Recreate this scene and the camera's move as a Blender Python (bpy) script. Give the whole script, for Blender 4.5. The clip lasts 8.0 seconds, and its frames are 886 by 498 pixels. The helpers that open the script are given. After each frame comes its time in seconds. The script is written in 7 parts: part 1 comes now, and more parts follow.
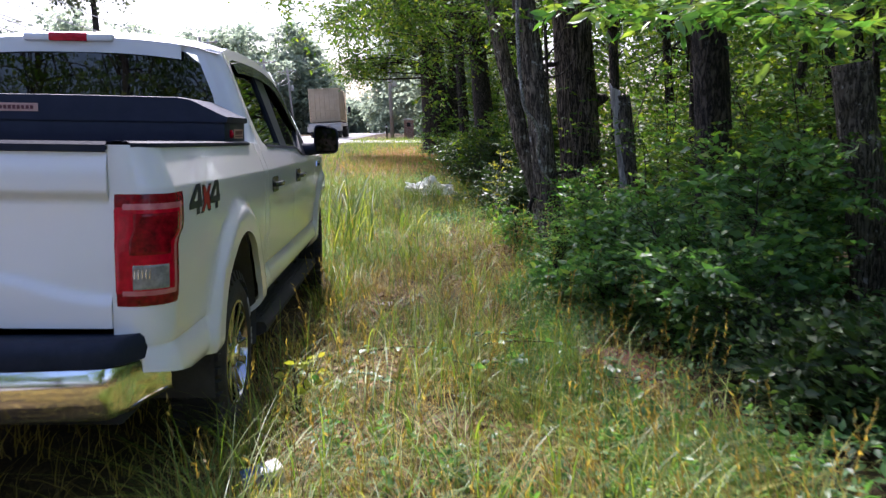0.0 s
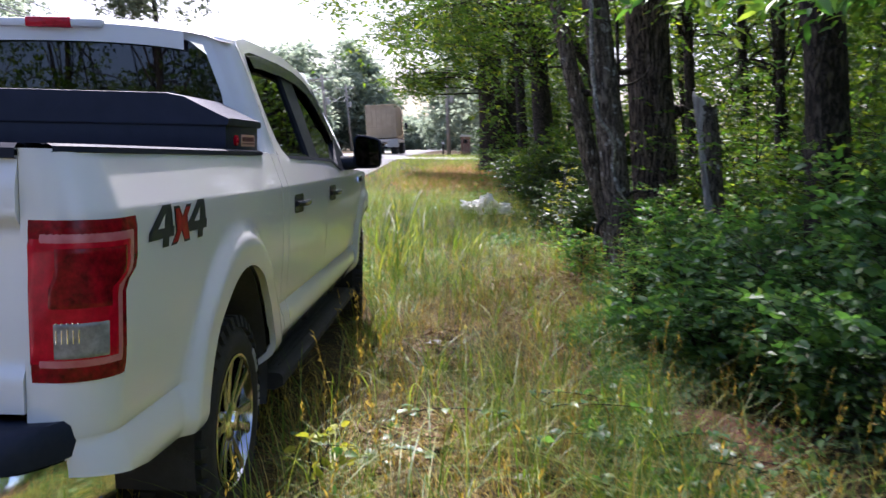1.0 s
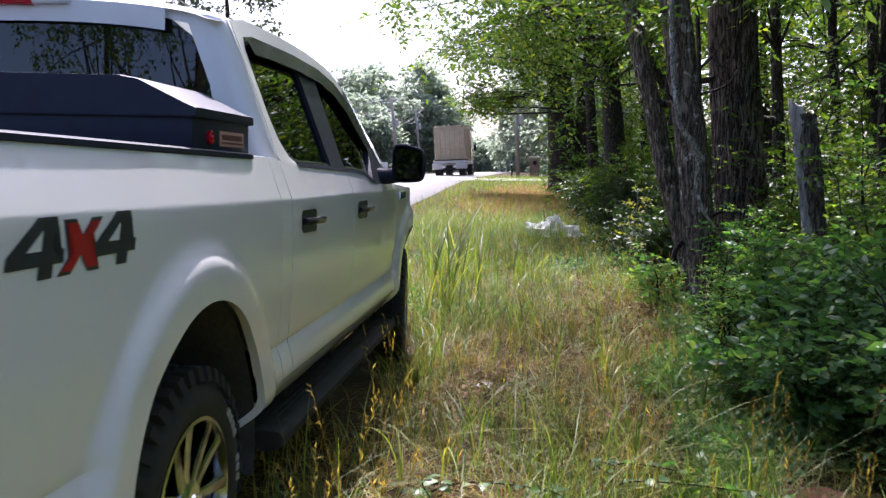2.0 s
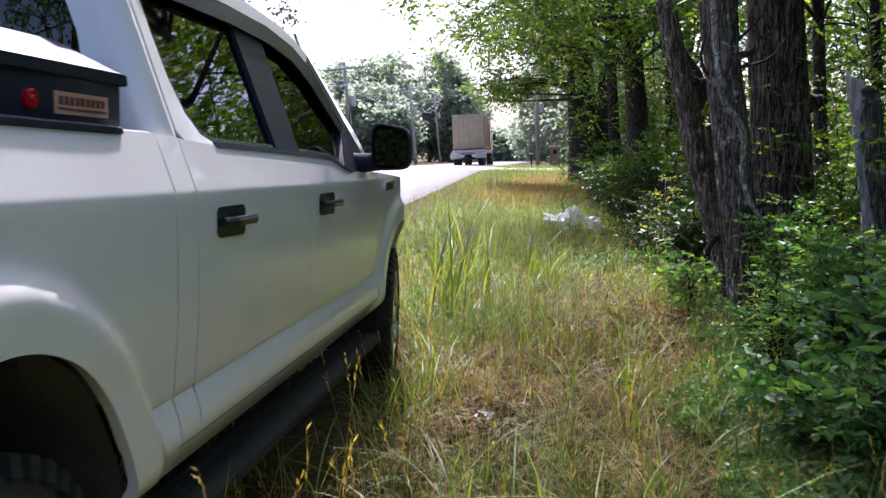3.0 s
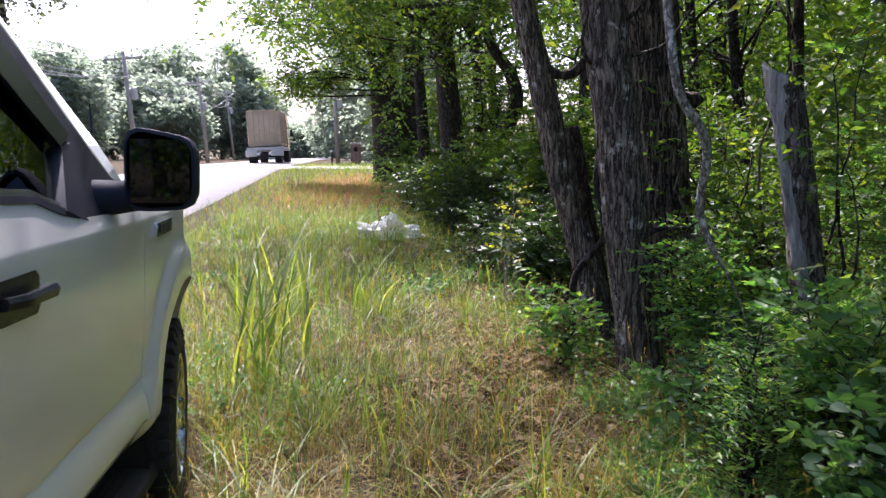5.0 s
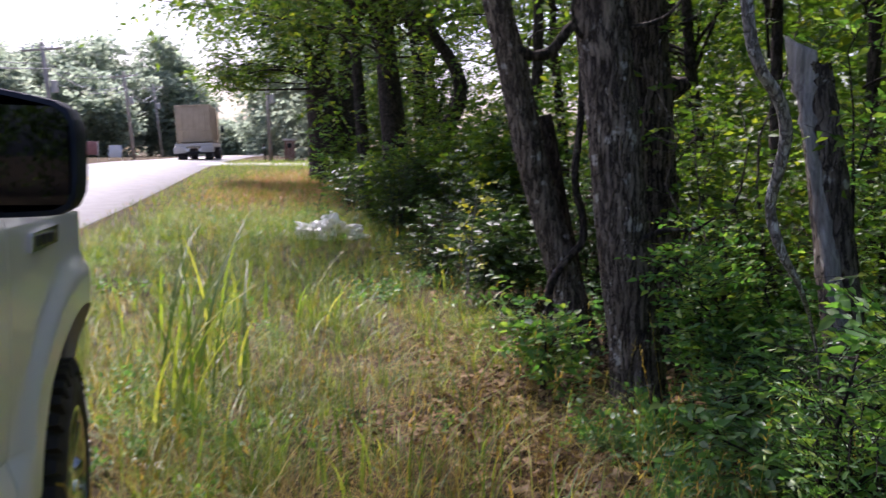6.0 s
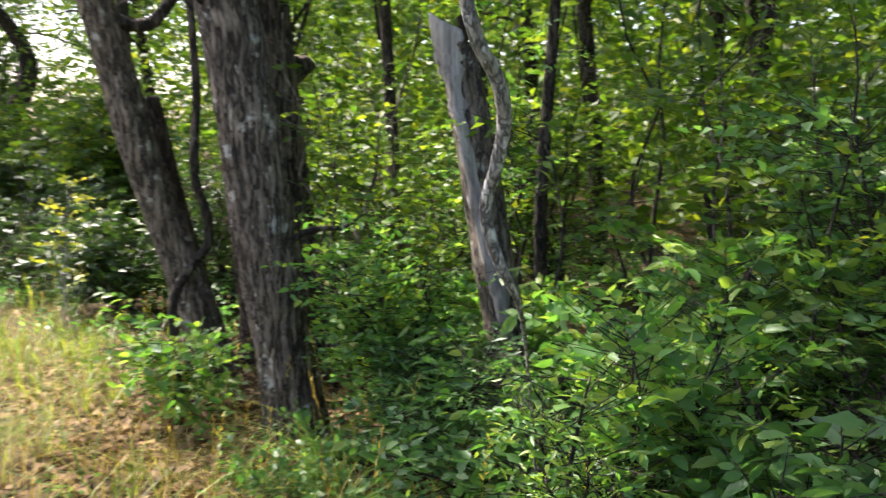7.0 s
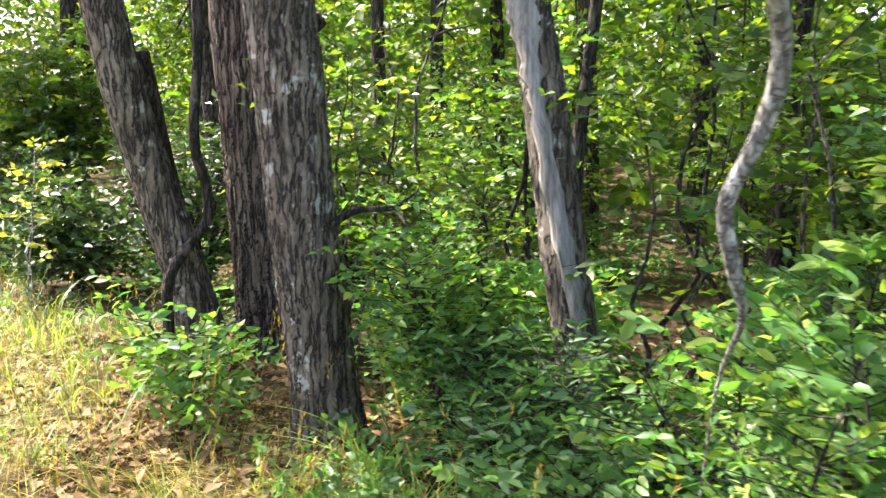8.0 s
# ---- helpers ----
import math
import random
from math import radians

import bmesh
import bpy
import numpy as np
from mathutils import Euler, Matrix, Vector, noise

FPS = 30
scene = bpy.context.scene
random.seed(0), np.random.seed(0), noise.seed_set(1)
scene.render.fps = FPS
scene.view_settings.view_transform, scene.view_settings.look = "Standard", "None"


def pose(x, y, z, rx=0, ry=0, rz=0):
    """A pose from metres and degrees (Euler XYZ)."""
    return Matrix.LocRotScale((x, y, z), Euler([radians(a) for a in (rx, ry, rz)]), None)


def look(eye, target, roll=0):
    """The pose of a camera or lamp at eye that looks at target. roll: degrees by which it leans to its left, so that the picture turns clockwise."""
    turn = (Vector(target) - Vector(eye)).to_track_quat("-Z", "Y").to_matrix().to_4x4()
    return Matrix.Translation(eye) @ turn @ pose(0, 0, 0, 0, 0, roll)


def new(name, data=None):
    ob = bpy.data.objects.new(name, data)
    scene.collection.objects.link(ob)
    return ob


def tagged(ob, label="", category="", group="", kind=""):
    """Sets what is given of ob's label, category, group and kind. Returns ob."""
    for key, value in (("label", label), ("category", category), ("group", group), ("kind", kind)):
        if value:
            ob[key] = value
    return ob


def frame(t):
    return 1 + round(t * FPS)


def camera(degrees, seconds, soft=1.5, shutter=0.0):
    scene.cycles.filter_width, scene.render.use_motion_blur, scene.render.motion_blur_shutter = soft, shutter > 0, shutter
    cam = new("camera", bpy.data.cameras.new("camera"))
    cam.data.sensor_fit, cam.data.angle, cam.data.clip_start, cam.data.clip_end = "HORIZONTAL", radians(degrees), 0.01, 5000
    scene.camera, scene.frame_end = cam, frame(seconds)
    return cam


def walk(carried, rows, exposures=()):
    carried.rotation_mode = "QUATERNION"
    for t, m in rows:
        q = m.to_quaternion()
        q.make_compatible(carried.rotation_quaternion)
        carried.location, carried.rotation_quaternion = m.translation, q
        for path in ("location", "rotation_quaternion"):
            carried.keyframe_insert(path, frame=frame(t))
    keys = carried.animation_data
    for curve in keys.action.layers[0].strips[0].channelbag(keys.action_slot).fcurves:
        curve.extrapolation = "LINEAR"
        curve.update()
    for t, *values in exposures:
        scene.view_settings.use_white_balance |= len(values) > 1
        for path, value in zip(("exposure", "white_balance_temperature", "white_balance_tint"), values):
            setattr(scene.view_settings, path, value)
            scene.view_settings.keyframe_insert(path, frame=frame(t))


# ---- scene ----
cam = camera(55.0, 8.0, soft=1.35, shutter=0.35)
PATH = [
    (0, (0.056, -0.036, 1.584), (0.045, 1.945, 1.313), -0.2),
    (0.5, (-0.013, 0.603, 1.585), (-0.036, 2.587, 1.336), 0.2),
    (1, (0.026, 1.064, 1.541), (-0.115, 3.045, 1.31), 0.2),
    (1.5, (0.072, 1.501, 1.527), (-0.223, 3.471, 1.347), 0.3),
    (1.7, (0.075, 1.698, 1.493), (-0.223, 3.668, 1.316), 0.4),
    (3, (0.09, 3.048, 1.444), (-0.261, 5.007, 1.24), 0.2),
    (3.5, (-0.078, 3.554, 1.424), (-0.441, 5.509, 1.214), 0.2),
    (4, (-0.227, 4.021, 1.523), (-0.513, 5.985, 1.271), -0.1),
    (4.5, (-0.256, 4.491, 1.529), (-0.276, 6.482, 1.333), -0.3),
    (5.8, (-0.419, 5.676, 1.615), (-0.214, 7.651, 1.371), 0.4),
    (6, (-0.43, 5.865, 1.522), (-0.16, 7.835, 1.304), 0.1),
    (6.5, (-0.393, 6.301, 1.574), (0.285, 8.167, 1.335), -1.1),
    (7, (-0.395, 6.614, 1.56), (0.73, 8.247, 1.295), -0.8),
    (7.5, (-0.485, 7.051, 1.544), (0.764, 8.585, 1.25), -0.1),
    (8, (-0.604, 7.405, 1.552), (0.661, 8.92, 1.222), 1.1),
]
walk(cam, [(t, look(eye, target, roll)) for t, eye, target, roll in PATH], [(0.0, 1.10, 5650, 27), (3.0, 1.16, 5650, 29), (4.5, 1.42, 5700, 29), (6.0, 0.93, 5750, 33), (6.6, 1.55, 6050, 22), (7.0, 2.15, 6350, 20), (7.5, 2.9, 6400, 20), (8.0, 2.82, 6350, 19)])


# ---- world and light ----
SUN_AZ, SUN_EL = -16.0, 52.0          # degrees from +y towards +x, and above the horizon
world = bpy.data.worlds.new("world")
scene.world = world
world.use_nodes = True
wn = world.node_tree.nodes
sky = wn.new("ShaderNodeTexSky")
sky.sky_type = "NISHITA"
sky.sun_disc = False
sky.sun_elevation = radians(SUN_EL)
sky.sun_rotation = radians(SUN_AZ)
sky.air_density, sky.dust_density, sky.ozone_density = 1.0, 4.0, 0.8
world.node_tree.links.new(sky.outputs[0], wn["Background"].inputs[0])
wn["Background"].inputs[1].default_value = 0.145
sun_data = bpy.data.lights.new("sun", "SUN")
sun_data.energy, sun_data.angle, sun_data.color = 5.0, radians(0.8), (1.0, 0.93, 0.80)
sun = new("sun", sun_data)
sd = Vector((math.sin(radians(SUN_AZ)) * math.cos(radians(SUN_EL)), math.cos(radians(SUN_AZ)) * math.cos(radians(SUN_EL)), math.sin(radians(SUN_EL))))
sun.matrix_world = look(sd * 60, (0, 0, 0))


# ---- materials ----
def nodes_of(name):
    m = bpy.data.materials.new(name)
    m.use_nodes = True
    return m, m.node_tree.nodes, m.node_tree.links, m.node_tree.nodes["Principled BSDF"]


def ramp(n, stops):
    r = n.new("ShaderNodeValToRGB")
    while len(r.color_ramp.elements) < len(stops):
        r.color_ramp.elements.new(0.5)
    for e, (p, c) in zip(r.color_ramp.elements, stops):
        e.position, e.color = p, (*c, 1)
    return r


def noise_tex(n, l, scale, detail=4.0, rough=0.6, stretch=None):
    tc = n.new("ShaderNodeTexCoord")
    mp = n.new("ShaderNodeMapping")
    if stretch:
        mp.inputs["Scale"].default_value = stretch
    t = n.new("ShaderNodeTexNoise")
    t.inputs["Scale"].default_value, t.inputs["Detail"].default_value, t.inputs["Roughness"].default_value = scale, detail, rough
    l.new(tc.outputs["Object"], mp.inputs[0])
    l.new(mp.outputs[0], t.inputs[0])
    return t


def surface(name, dark, light, scale=6.0, rough=0.6, metal=0.0, bump=0.0, bump_scale=40.0, rough_var=0.1, stretch=None, coat=0.0, spec=0.5):
    """A mottled surface: two tones by noise, a finer grain in bump and gloss."""
    m, n, l, p = nodes_of(name)
    t = noise_tex(n, l, scale, 6.0, 0.62, stretch)
    r = ramp(n, ((0.3, dark), (0.7, light)))
    l.new(t.outputs[0], r.inputs[0])
    l.new(r.outputs[0], p.inputs["Base Color"])
    g = noise_tex(n, l, bump_scale, 5.0, 0.6, stretch)
    mr = n.new("ShaderNodeMapRange")
    mr.inputs["To Min"].default_value, mr.inputs["To Max"].default_value = max(0.02, rough - rough_var), min(1, rough + rough_var)
    l.new(g.outputs[0], mr.inputs[0])
    l.new(mr.outputs[0], p.inputs["Roughness"])
    p.inputs["Metallic"].default_value = metal
    p.inputs["Coat Weight"].default_value = coat
    p.inputs["Coat Roughness"].default_value = 0.04
    p.inputs["Specular IOR Level"].default_value = spec
    if bump:
        b = n.new("ShaderNodeBump")
        b.inputs["Strength"].default_value, b.inputs["Distance"].default_value = min(1.0, bump * 20), 0.02
        l.new(g.outputs[0], b.inputs["Height"])
        l.new(b.outputs[0], p.inputs["Normal"])
    return m


def leaf_mat(name, stops, through_col, gloss=0.42, share=0.38):
    """Leaves: colour by leaf, light shining through, a waxy gloss."""
    m, n, l, p = nodes_of(name)
    g = n.new("ShaderNodeNewGeometry")
    r = ramp(n, stops)
    l.new(g.outputs["Random Per Island"], r.inputs[0])
    t = noise_tex(n, l, 1.3, 3.0, 0.5)
    mix = n.new("ShaderNodeMix")
    mix.data_type, mix.blend_type = "RGBA", "MULTIPLY"
    mix.inputs["Factor"].default_value = 0.5
    r2 = ramp(n, ((0.3, (0.5, 0.55, 0.55)), (0.7, (1.4, 1.3, 1.0))))
    l.new(t.outputs[0], r2.inputs[0])
    l.new(r.outputs[0], mix.inputs["A"])
    l.new(r2.outputs[0], mix.inputs["B"])
    l.new(mix.outputs["Result"], p.inputs["Base Color"])
    p.inputs["Roughness"].default_value = gloss
    p.inputs["Specular IOR Level"].default_value = 0.4
    tr = n.new("ShaderNodeBsdfTranslucent")
    mul = n.new("ShaderNodeMix")
    mul.data_type, mul.blend_type = "RGBA", "MULTIPLY"
    mul.inputs["Factor"].default_value = 1.0
    mul.inputs["B"].default_value = (*through_col, 1)
    l.new(mix.outputs["Result"], mul.inputs["A"])
    l.new(mul.outputs["Result"], tr.inputs[0])
    ms = n.new("ShaderNodeMixShader")
    ms.inputs[0].default_value = share
    l.new(p.outputs[0], ms.inputs[1])
    l.new(tr.outputs[0], ms.inputs[2])
    l.new(ms.outputs[0], n["Material Output"].inputs[0])
    return m


def bark_mat(name, deep, mid, lichen, furrow=1.0, amount=0.62, plate=45.0, tall=0.28, crack=0.16, blotch=0.68):
    """Bark of upright ridges between dark cracks, with pale lichen spots."""
    m, n, l, p = nodes_of(name)
    tc = n.new("ShaderNodeTexCoord")
    warp = noise_tex(n, l, 6.0, 4.0, 0.6)
    off = n.new("ShaderNodeVectorMath")
    off.operation = "MULTIPLY_ADD"
    off.inputs[1].default_value = (0.07, 0.07, 0.12)
    l.new(warp.outputs["Color"], off.inputs[0])
    l.new(tc.outputs["Object"], off.inputs[2])
    mp = n.new("ShaderNodeMapping")
    mp.inputs["Scale"].default_value = (1.0, 1.0, tall)
    l.new(off.outputs[0], mp.inputs[0])
    v = n.new("ShaderNodeTexNoise")
    v.inputs["Scale"].default_value, v.inputs["Detail"].default_value, v.inputs["Roughness"].default_value = plate, 2.0, 0.55
    l.new(mp.outputs[0], v.inputs["Vector"])
    mid_line = n.new("ShaderNodeMath")
    mid_line.operation = "SUBTRACT"
    mid_line.inputs[1].default_value = 0.5
    l.new(v.outputs[0], mid_line.inputs[0])
    fold = n.new("ShaderNodeMath")
    fold.operation = "ABSOLUTE"
    l.new(mid_line.outputs[0], fold.inputs[0])
    gap = ramp(n, ((crack * 0.15, (0, 0, 0)), (crack, (1, 1, 1))))
    l.new(fold.outputs[0], gap.inputs[0])
    f = noise_tex(n, l, 60.0, 6.0, 0.75, (1.0, 1.0, 0.3))
    r = ramp(n, ((0.3, tuple(c * 0.55 for c in mid)), (0.5, mid), (0.72, tuple(c * 1.45 for c in mid))))
    l.new(f.outputs[0], r.inputs[0])
    big = noise_tex(n, l, 3.5, 3.0, 0.6)
    tone = ramp(n, ((0.35, (0.7, 0.68, 0.66)), (0.65, (1.2, 1.2, 1.18))))
    l.new(big.outputs[0], tone.inputs[0])
    m1 = n.new("ShaderNodeMix")
    m1.data_type, m1.blend_type = "RGBA", "MULTIPLY"
    m1.inputs["Factor"].default_value = 1.0
    l.new(r.outputs[0], m1.inputs["A"])
    l.new(tone.outputs[0], m1.inputs["B"])
    s = noise_tex(n, l, 22.0, 7.0, 0.8, (1.0, 1.0, 0.45))
    sr = ramp(n, ((amount, (0, 0, 0)), (amount + 0.07, (0.85, 0.85, 0.85))))
    l.new(s.outputs[0], sr.inputs[0])
    m2 = n.new("ShaderNodeMix")
    m2.data_type = "RGBA"
    m2.inputs["B"].default_value = (*lichen, 1)
    patch = noise_tex(n, l, 8.0, 4.0, 0.6)
    pr = ramp(n, ((blotch, (0, 0, 0)), (blotch + 0.05, (0.8, 0.8, 0.8))))
    l.new(patch.outputs[0], pr.inputs[0])
    most = n.new("ShaderNodeMath")
    most.operation = "MAXIMUM"
    l.new(sr.outputs[0], most.inputs[0])
    l.new(pr.outputs[0], most.inputs[1])
    crest = ramp(n, ((crack, (1, 1, 1)), (crack * 2.6, (1.75, 1.75, 1.75))))
    l.new(fold.outputs[0], crest.inputs[0])
    m4 = n.new("ShaderNodeMix")
    m4.data_type, m4.blend_type = "RGBA", "MULTIPLY"
    m4.inputs["Factor"].default_value = 1.0
    l.new(m1.outputs["Result"], m4.inputs["A"])
    l.new(crest.outputs[0], m4.inputs["B"])
    l.new(most.outputs[0], m2.inputs["Factor"])
    l.new(m4.outputs["Result"], m2.inputs["A"])
    m3 = n.new("ShaderNodeMix")
    m3.data_type = "RGBA"
    m3.inputs["A"].default_value = (*deep, 1)
    l.new(gap.outputs[0], m3.inputs["Factor"])
    l.new(m2.outputs["Result"], m3.inputs["B"])
    l.new(m3.outputs["Result"], p.inputs["Base Color"])
    p.inputs["Roughness"].default_value = 0.92
    p.inputs["Specular IOR Level"].default_value = 0.2
    add = n.new("ShaderNodeMath")
    add.operation = "MULTIPLY_ADD"
    add.inputs[1].default_value = 0.5
    l.new(f.outputs[0], add.inputs[0])
    l.new(gap.outputs[0], add.inputs[2])
    b = n.new("ShaderNodeBump")
    b.inputs["Strength"].default_value, b.inputs["Distance"].default_value = 0.8, 0.008 * furrow
    l.new(add.outputs[0], b.inputs["Height"])
    l.new(b.outputs[0], p.inputs["Normal"])
    return m


def glass_mat(name, tint, ior=1.5, boost=1.0):
    """A coated pane: what lies behind shows through the tint, the rest mirrors."""
    m, n, l, p = nodes_of(name)
    tr = n.new("ShaderNodeBsdfTransparent")
    tr.inputs[0].default_value = (*tint, 1)
    gl = n.new("ShaderNodeBsdfGlossy")
    gl.inputs["Roughness"].default_value = 0.015
    gl.inputs[0].default_value = (0.92, 0.96, 1.0, 1)
    fr = n.new("ShaderNodeFresnel")
    fr.inputs[0].default_value = ior
    ml = n.new("ShaderNodeMath")
    ml.operation, ml.use_clamp = "MULTIPLY", True
    ml.inputs[1].default_value = boost
    l.new(fr.outputs[0], ml.inputs[0])
    ms = n.new("ShaderNodeMixShader")
    l.new(ml.outputs[0], ms.inputs[0])
    l.new(tr.outputs[0], ms.inputs[1])
    l.new(gl.outputs[0], ms.inputs[2])
    l.new(ms.outputs[0], n["Material Output"].inputs[0])
    return m


def ground_mat():
    """Leaf litter, dry grass thatch and bare red clay, by noise and by place across the verge."""
    m, n, l, p = nodes_of("ground")
    t = noise_tex(n, l, 1.1, 6.0, 0.65)
    r = ramp(n, ((0.3, (0.026, 0.02, 0.010)), (0.48, (0.062, 0.046, 0.021)), (0.6, (0.115, 0.084, 0.037)), (0.75, (0.04, 0.043, 0.012))))
    l.new(t.outputs[0], r.inputs[0])
    f = noise_tex(n, l, 55.0, 4.0, 0.7)
    fr = ramp(n, ((0.35, (0.45, 0.42, 0.38)), (0.7, (1.35, 1.3, 1.2))))
    l.new(f.outputs[0], fr.inputs[0])
    mix = n.new("ShaderNodeMix")
    mix.data_type, mix.blend_type = "RGBA", "MULTIPLY"
    mix.inputs["Factor"].default_value = 1.0
    l.new(r.outputs[0], mix.inputs["A"])
    l.new(fr.outputs[0], mix.inputs["B"])
    l.new(mix.outputs["Result"], p.inputs["Base Color"])
    p.inputs["Roughness"].default_value = 0.95
    p.inputs["Specular IOR Level"].default_value = 0.15
    b = n.new("ShaderNodeBump")
    b.inputs["Strength"].default_value, b.inputs["Distance"].default_value = 0.8, 0.03
    l.new(f.outputs[0], b.inputs["Height"])
    l.new(b.outputs[0], p.inputs["Normal"])
    return m


M = {}
M["ground"] = ground_mat()
M["asphalt"] = surface("asphalt", (0.20, 0.197, 0.19), (0.28, 0.275, 0.265), 2.0, 0.85, bump=0.02, bump_scale=90)
M["concrete"] = surface("concrete", (0.42, 0.40, 0.36), (0.55, 0.52, 0.47), 1.5, 0.85, bump=0.01, bump_scale=60)
M["line_paint"] = surface("line_paint", (0.5, 0.38, 0.06), (0.7, 0.55, 0.1), 9.0, 0.7)
M["clay"] = surface("clay", (0.11, 0.036, 0.02), (0.20, 0.075, 0.04), 9.0, 0.95, bump=0.04, bump_scale=35)
M["paint"] = surface("paint", (0.79, 0.785, 0.765), (0.82, 0.815, 0.795), 0.8, 0.35, rough_var=0.02, coat=1.0, bump_scale=6, spec=0.3)
M["under"] = surface("under", (0.008, 0.008, 0.008), (0.02, 0.019, 0.018), 5.0, 0.9)
M["liner"] = surface("liner", (0.035, 0.033, 0.03), (0.07, 0.066, 0.058), 6.0, 0.9, bump=0.02, bump_scale=50)
M["plastic"] = surface("plastic", (0.014, 0.018, 0.030), (0.024, 0.029, 0.045), 14.0, 0.62, spec=0.16, bump=0.004, bump_scale=260)
M["plastic_gloss"] = surface("plastic_gloss", (0.008, 0.010, 0.016), (0.014, 0.017, 0.025), 10.0, 0.25, rough_var=0.06, spec=0.35)
M["trim"] = surface("trim", (0.014, 0.018, 0.029), (0.024, 0.029, 0.043), 8.0, 0.4, spec=0.2)
M["rubber"] = surface("rubber", (0.012, 0.012, 0.012), (0.032, 0.03, 0.028), 10.0, 0.8, bump=0.01, bump_scale=80)
M["chrome"] = surface("chrome", (0.80, 0.80, 0.80), (0.9, 0.9, 0.89), 4.0, 0.07, metal=1.0, rough_var=0.03)
M["alloy"] = surface("alloy", (0.34, 0.345, 0.36), (0.54, 0.545, 0.56), 6.0, 0.12, metal=1.0, rough_var=0.06)
M["box_paint"] = surface("box_paint", (0.015, 0.019, 0.038), (0.023, 0.027, 0.05), 9.0, 0.42, bump=0.006, bump_scale=220, spec=0.25)
M["red_lens"] = surface("red_lens", (0.34, 0.001, 0.012), (0.66, 0.003, 0.024), 26.0, 0.2, coat=0.35, spec=0.15)
M["red_deep"] = surface("red_deep", (0.07, 0.001, 0.004), (0.34, 0.002, 0.012), 34.0, 0.2, coat=0.35, spec=0.15)
M["pink_strip"] = surface("pink_strip", (0.50, 0.10, 0.12), (0.66, 0.22, 0.23), 14.0, 0.2, coat=0.5)
M["clear_lens"] = surface("clear_lens", (0.16, 0.155, 0.15), (0.36, 0.35, 0.33), 30.0, 0.15, coat=0.6)
M["glass_dark"] = glass_mat("glass_dark", (0.05, 0.055, 0.065), 1.5, 1.3)
M["glass_tint"] = glass_mat("glass_tint", (0.42, 0.48, 0.46), 1.45)
M["glass_clear"] = glass_mat("glass_clear", (0.75, 0.8, 0.78), 1.45)
# darkened base: the dark wood's reflection is put into the mirror colour
M["mirror"] = surface("mirror", (0.035, 0.04, 0.055), (0.05, 0.055, 0.07), 3.0, 0.02, metal=1.0, rough_var=0.01)
M["cloth"] = surface("cloth", (0.025, 0.025, 0.027), (0.05, 0.05, 0.052), 20.0, 0.9)
M["dash"] = surface("dash", (0.25, 0.25, 0.24), (0.34, 0.34, 0.33), 20.0, 0.6)
M["decal_dark"] = surface("decal_dark", (0.022, 0.026, 0.03), (0.045, 0.052, 0.056), 20.0, 0.4)
M["decal_edge"] = surface("decal_edge", (0.03, 0.032, 0.034), (0.06, 0.062, 0.065), 20.0, 0.4)
M["decal_red"] = surface("decal_red", (0.35, 0.012, 0.014), (0.5, 0.02, 0.02), 20.0, 0.4)
M["label_peach"] = surface("label_peach", (0.62, 0.33, 0.25), (0.72, 0.42, 0.32), 20.0, 0.5)
M["letters"] = surface("letters", (0.12, 0.03, 0.03), (0.2, 0.05, 0.05), 20.0, 0.5)
M["white_letters"] = surface("white_letters", (0.24, 0.24, 0.235), (0.33, 0.33, 0.32), 20.0, 0.6)
M["bark_gray"] = bark_mat("bark_gray", (0.028, 0.022, 0.017), (0.105, 0.088, 0.068), (0.44, 0.43, 0.38), 1.8, 0.60, 30.0, 0.10, 0.06, 0.61)
M["bark_furrow"] = bark_mat("bark_furrow", (0.014, 0.011, 0.009), (0.10, 0.08, 0.062), (0.28, 0.27, 0.24), 2.8, 0.66, 26.0, 0.08, 0.07)
M["bark_dark"] = bark_mat("bark_dark", (0.014, 0.012, 0.010), (0.058, 0.048, 0.037), (0.2, 0.2, 0.17), 1.4, 0.64, 26.0, 0.22, 0.1)
M["bark_vine"] = bark_mat("bark_vine", (0.09, 0.083, 0.07), (0.19, 0.18, 0.155), (0.60, 0.60, 0.55), 0.6, 0.53, 40.0, 0.5, 0.06)
M["dead_wood"] = surface("dead_wood", (0.10, 0.088, 0.072), (0.48, 0.455, 0.41), 30.0, 0.95, bump=0.05, bump_scale=60, stretch=(1.0, 1.0, 0.06), spec=0.1)
M["leaf_oak"] = leaf_mat("leaf_oak", ((0.0, (0.032, 0.08, 0.016)), (0.5, (0.062, 0.125, 0.02)), (0.85, (0.10, 0.165, 0.024)), (1.0, (0.18, 0.22, 0.028))), (2.2, 2.15, 0.6), 0.5, 0.44)
M["leaf_shrub"] = leaf_mat("leaf_shrub", ((0.0, (0.048, 0.118, 0.042)), (0.5, (0.088, 0.185, 0.062)), (0.9, (0.135, 0.25, 0.08)), (1.0, (0.25, 0.32, 0.095))), (1.7, 2.0, 0.8), 0.4, 0.42)
# brighter copy of the shrub leaf, sunlight put into its colour
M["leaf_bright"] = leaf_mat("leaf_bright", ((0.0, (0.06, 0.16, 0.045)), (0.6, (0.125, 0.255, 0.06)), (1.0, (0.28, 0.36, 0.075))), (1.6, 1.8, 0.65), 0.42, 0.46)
# darker leaf copy, the understorey's shade put into its colour
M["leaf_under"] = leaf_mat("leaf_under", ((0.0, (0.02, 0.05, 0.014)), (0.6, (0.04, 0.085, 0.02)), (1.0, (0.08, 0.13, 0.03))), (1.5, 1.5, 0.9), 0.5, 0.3)
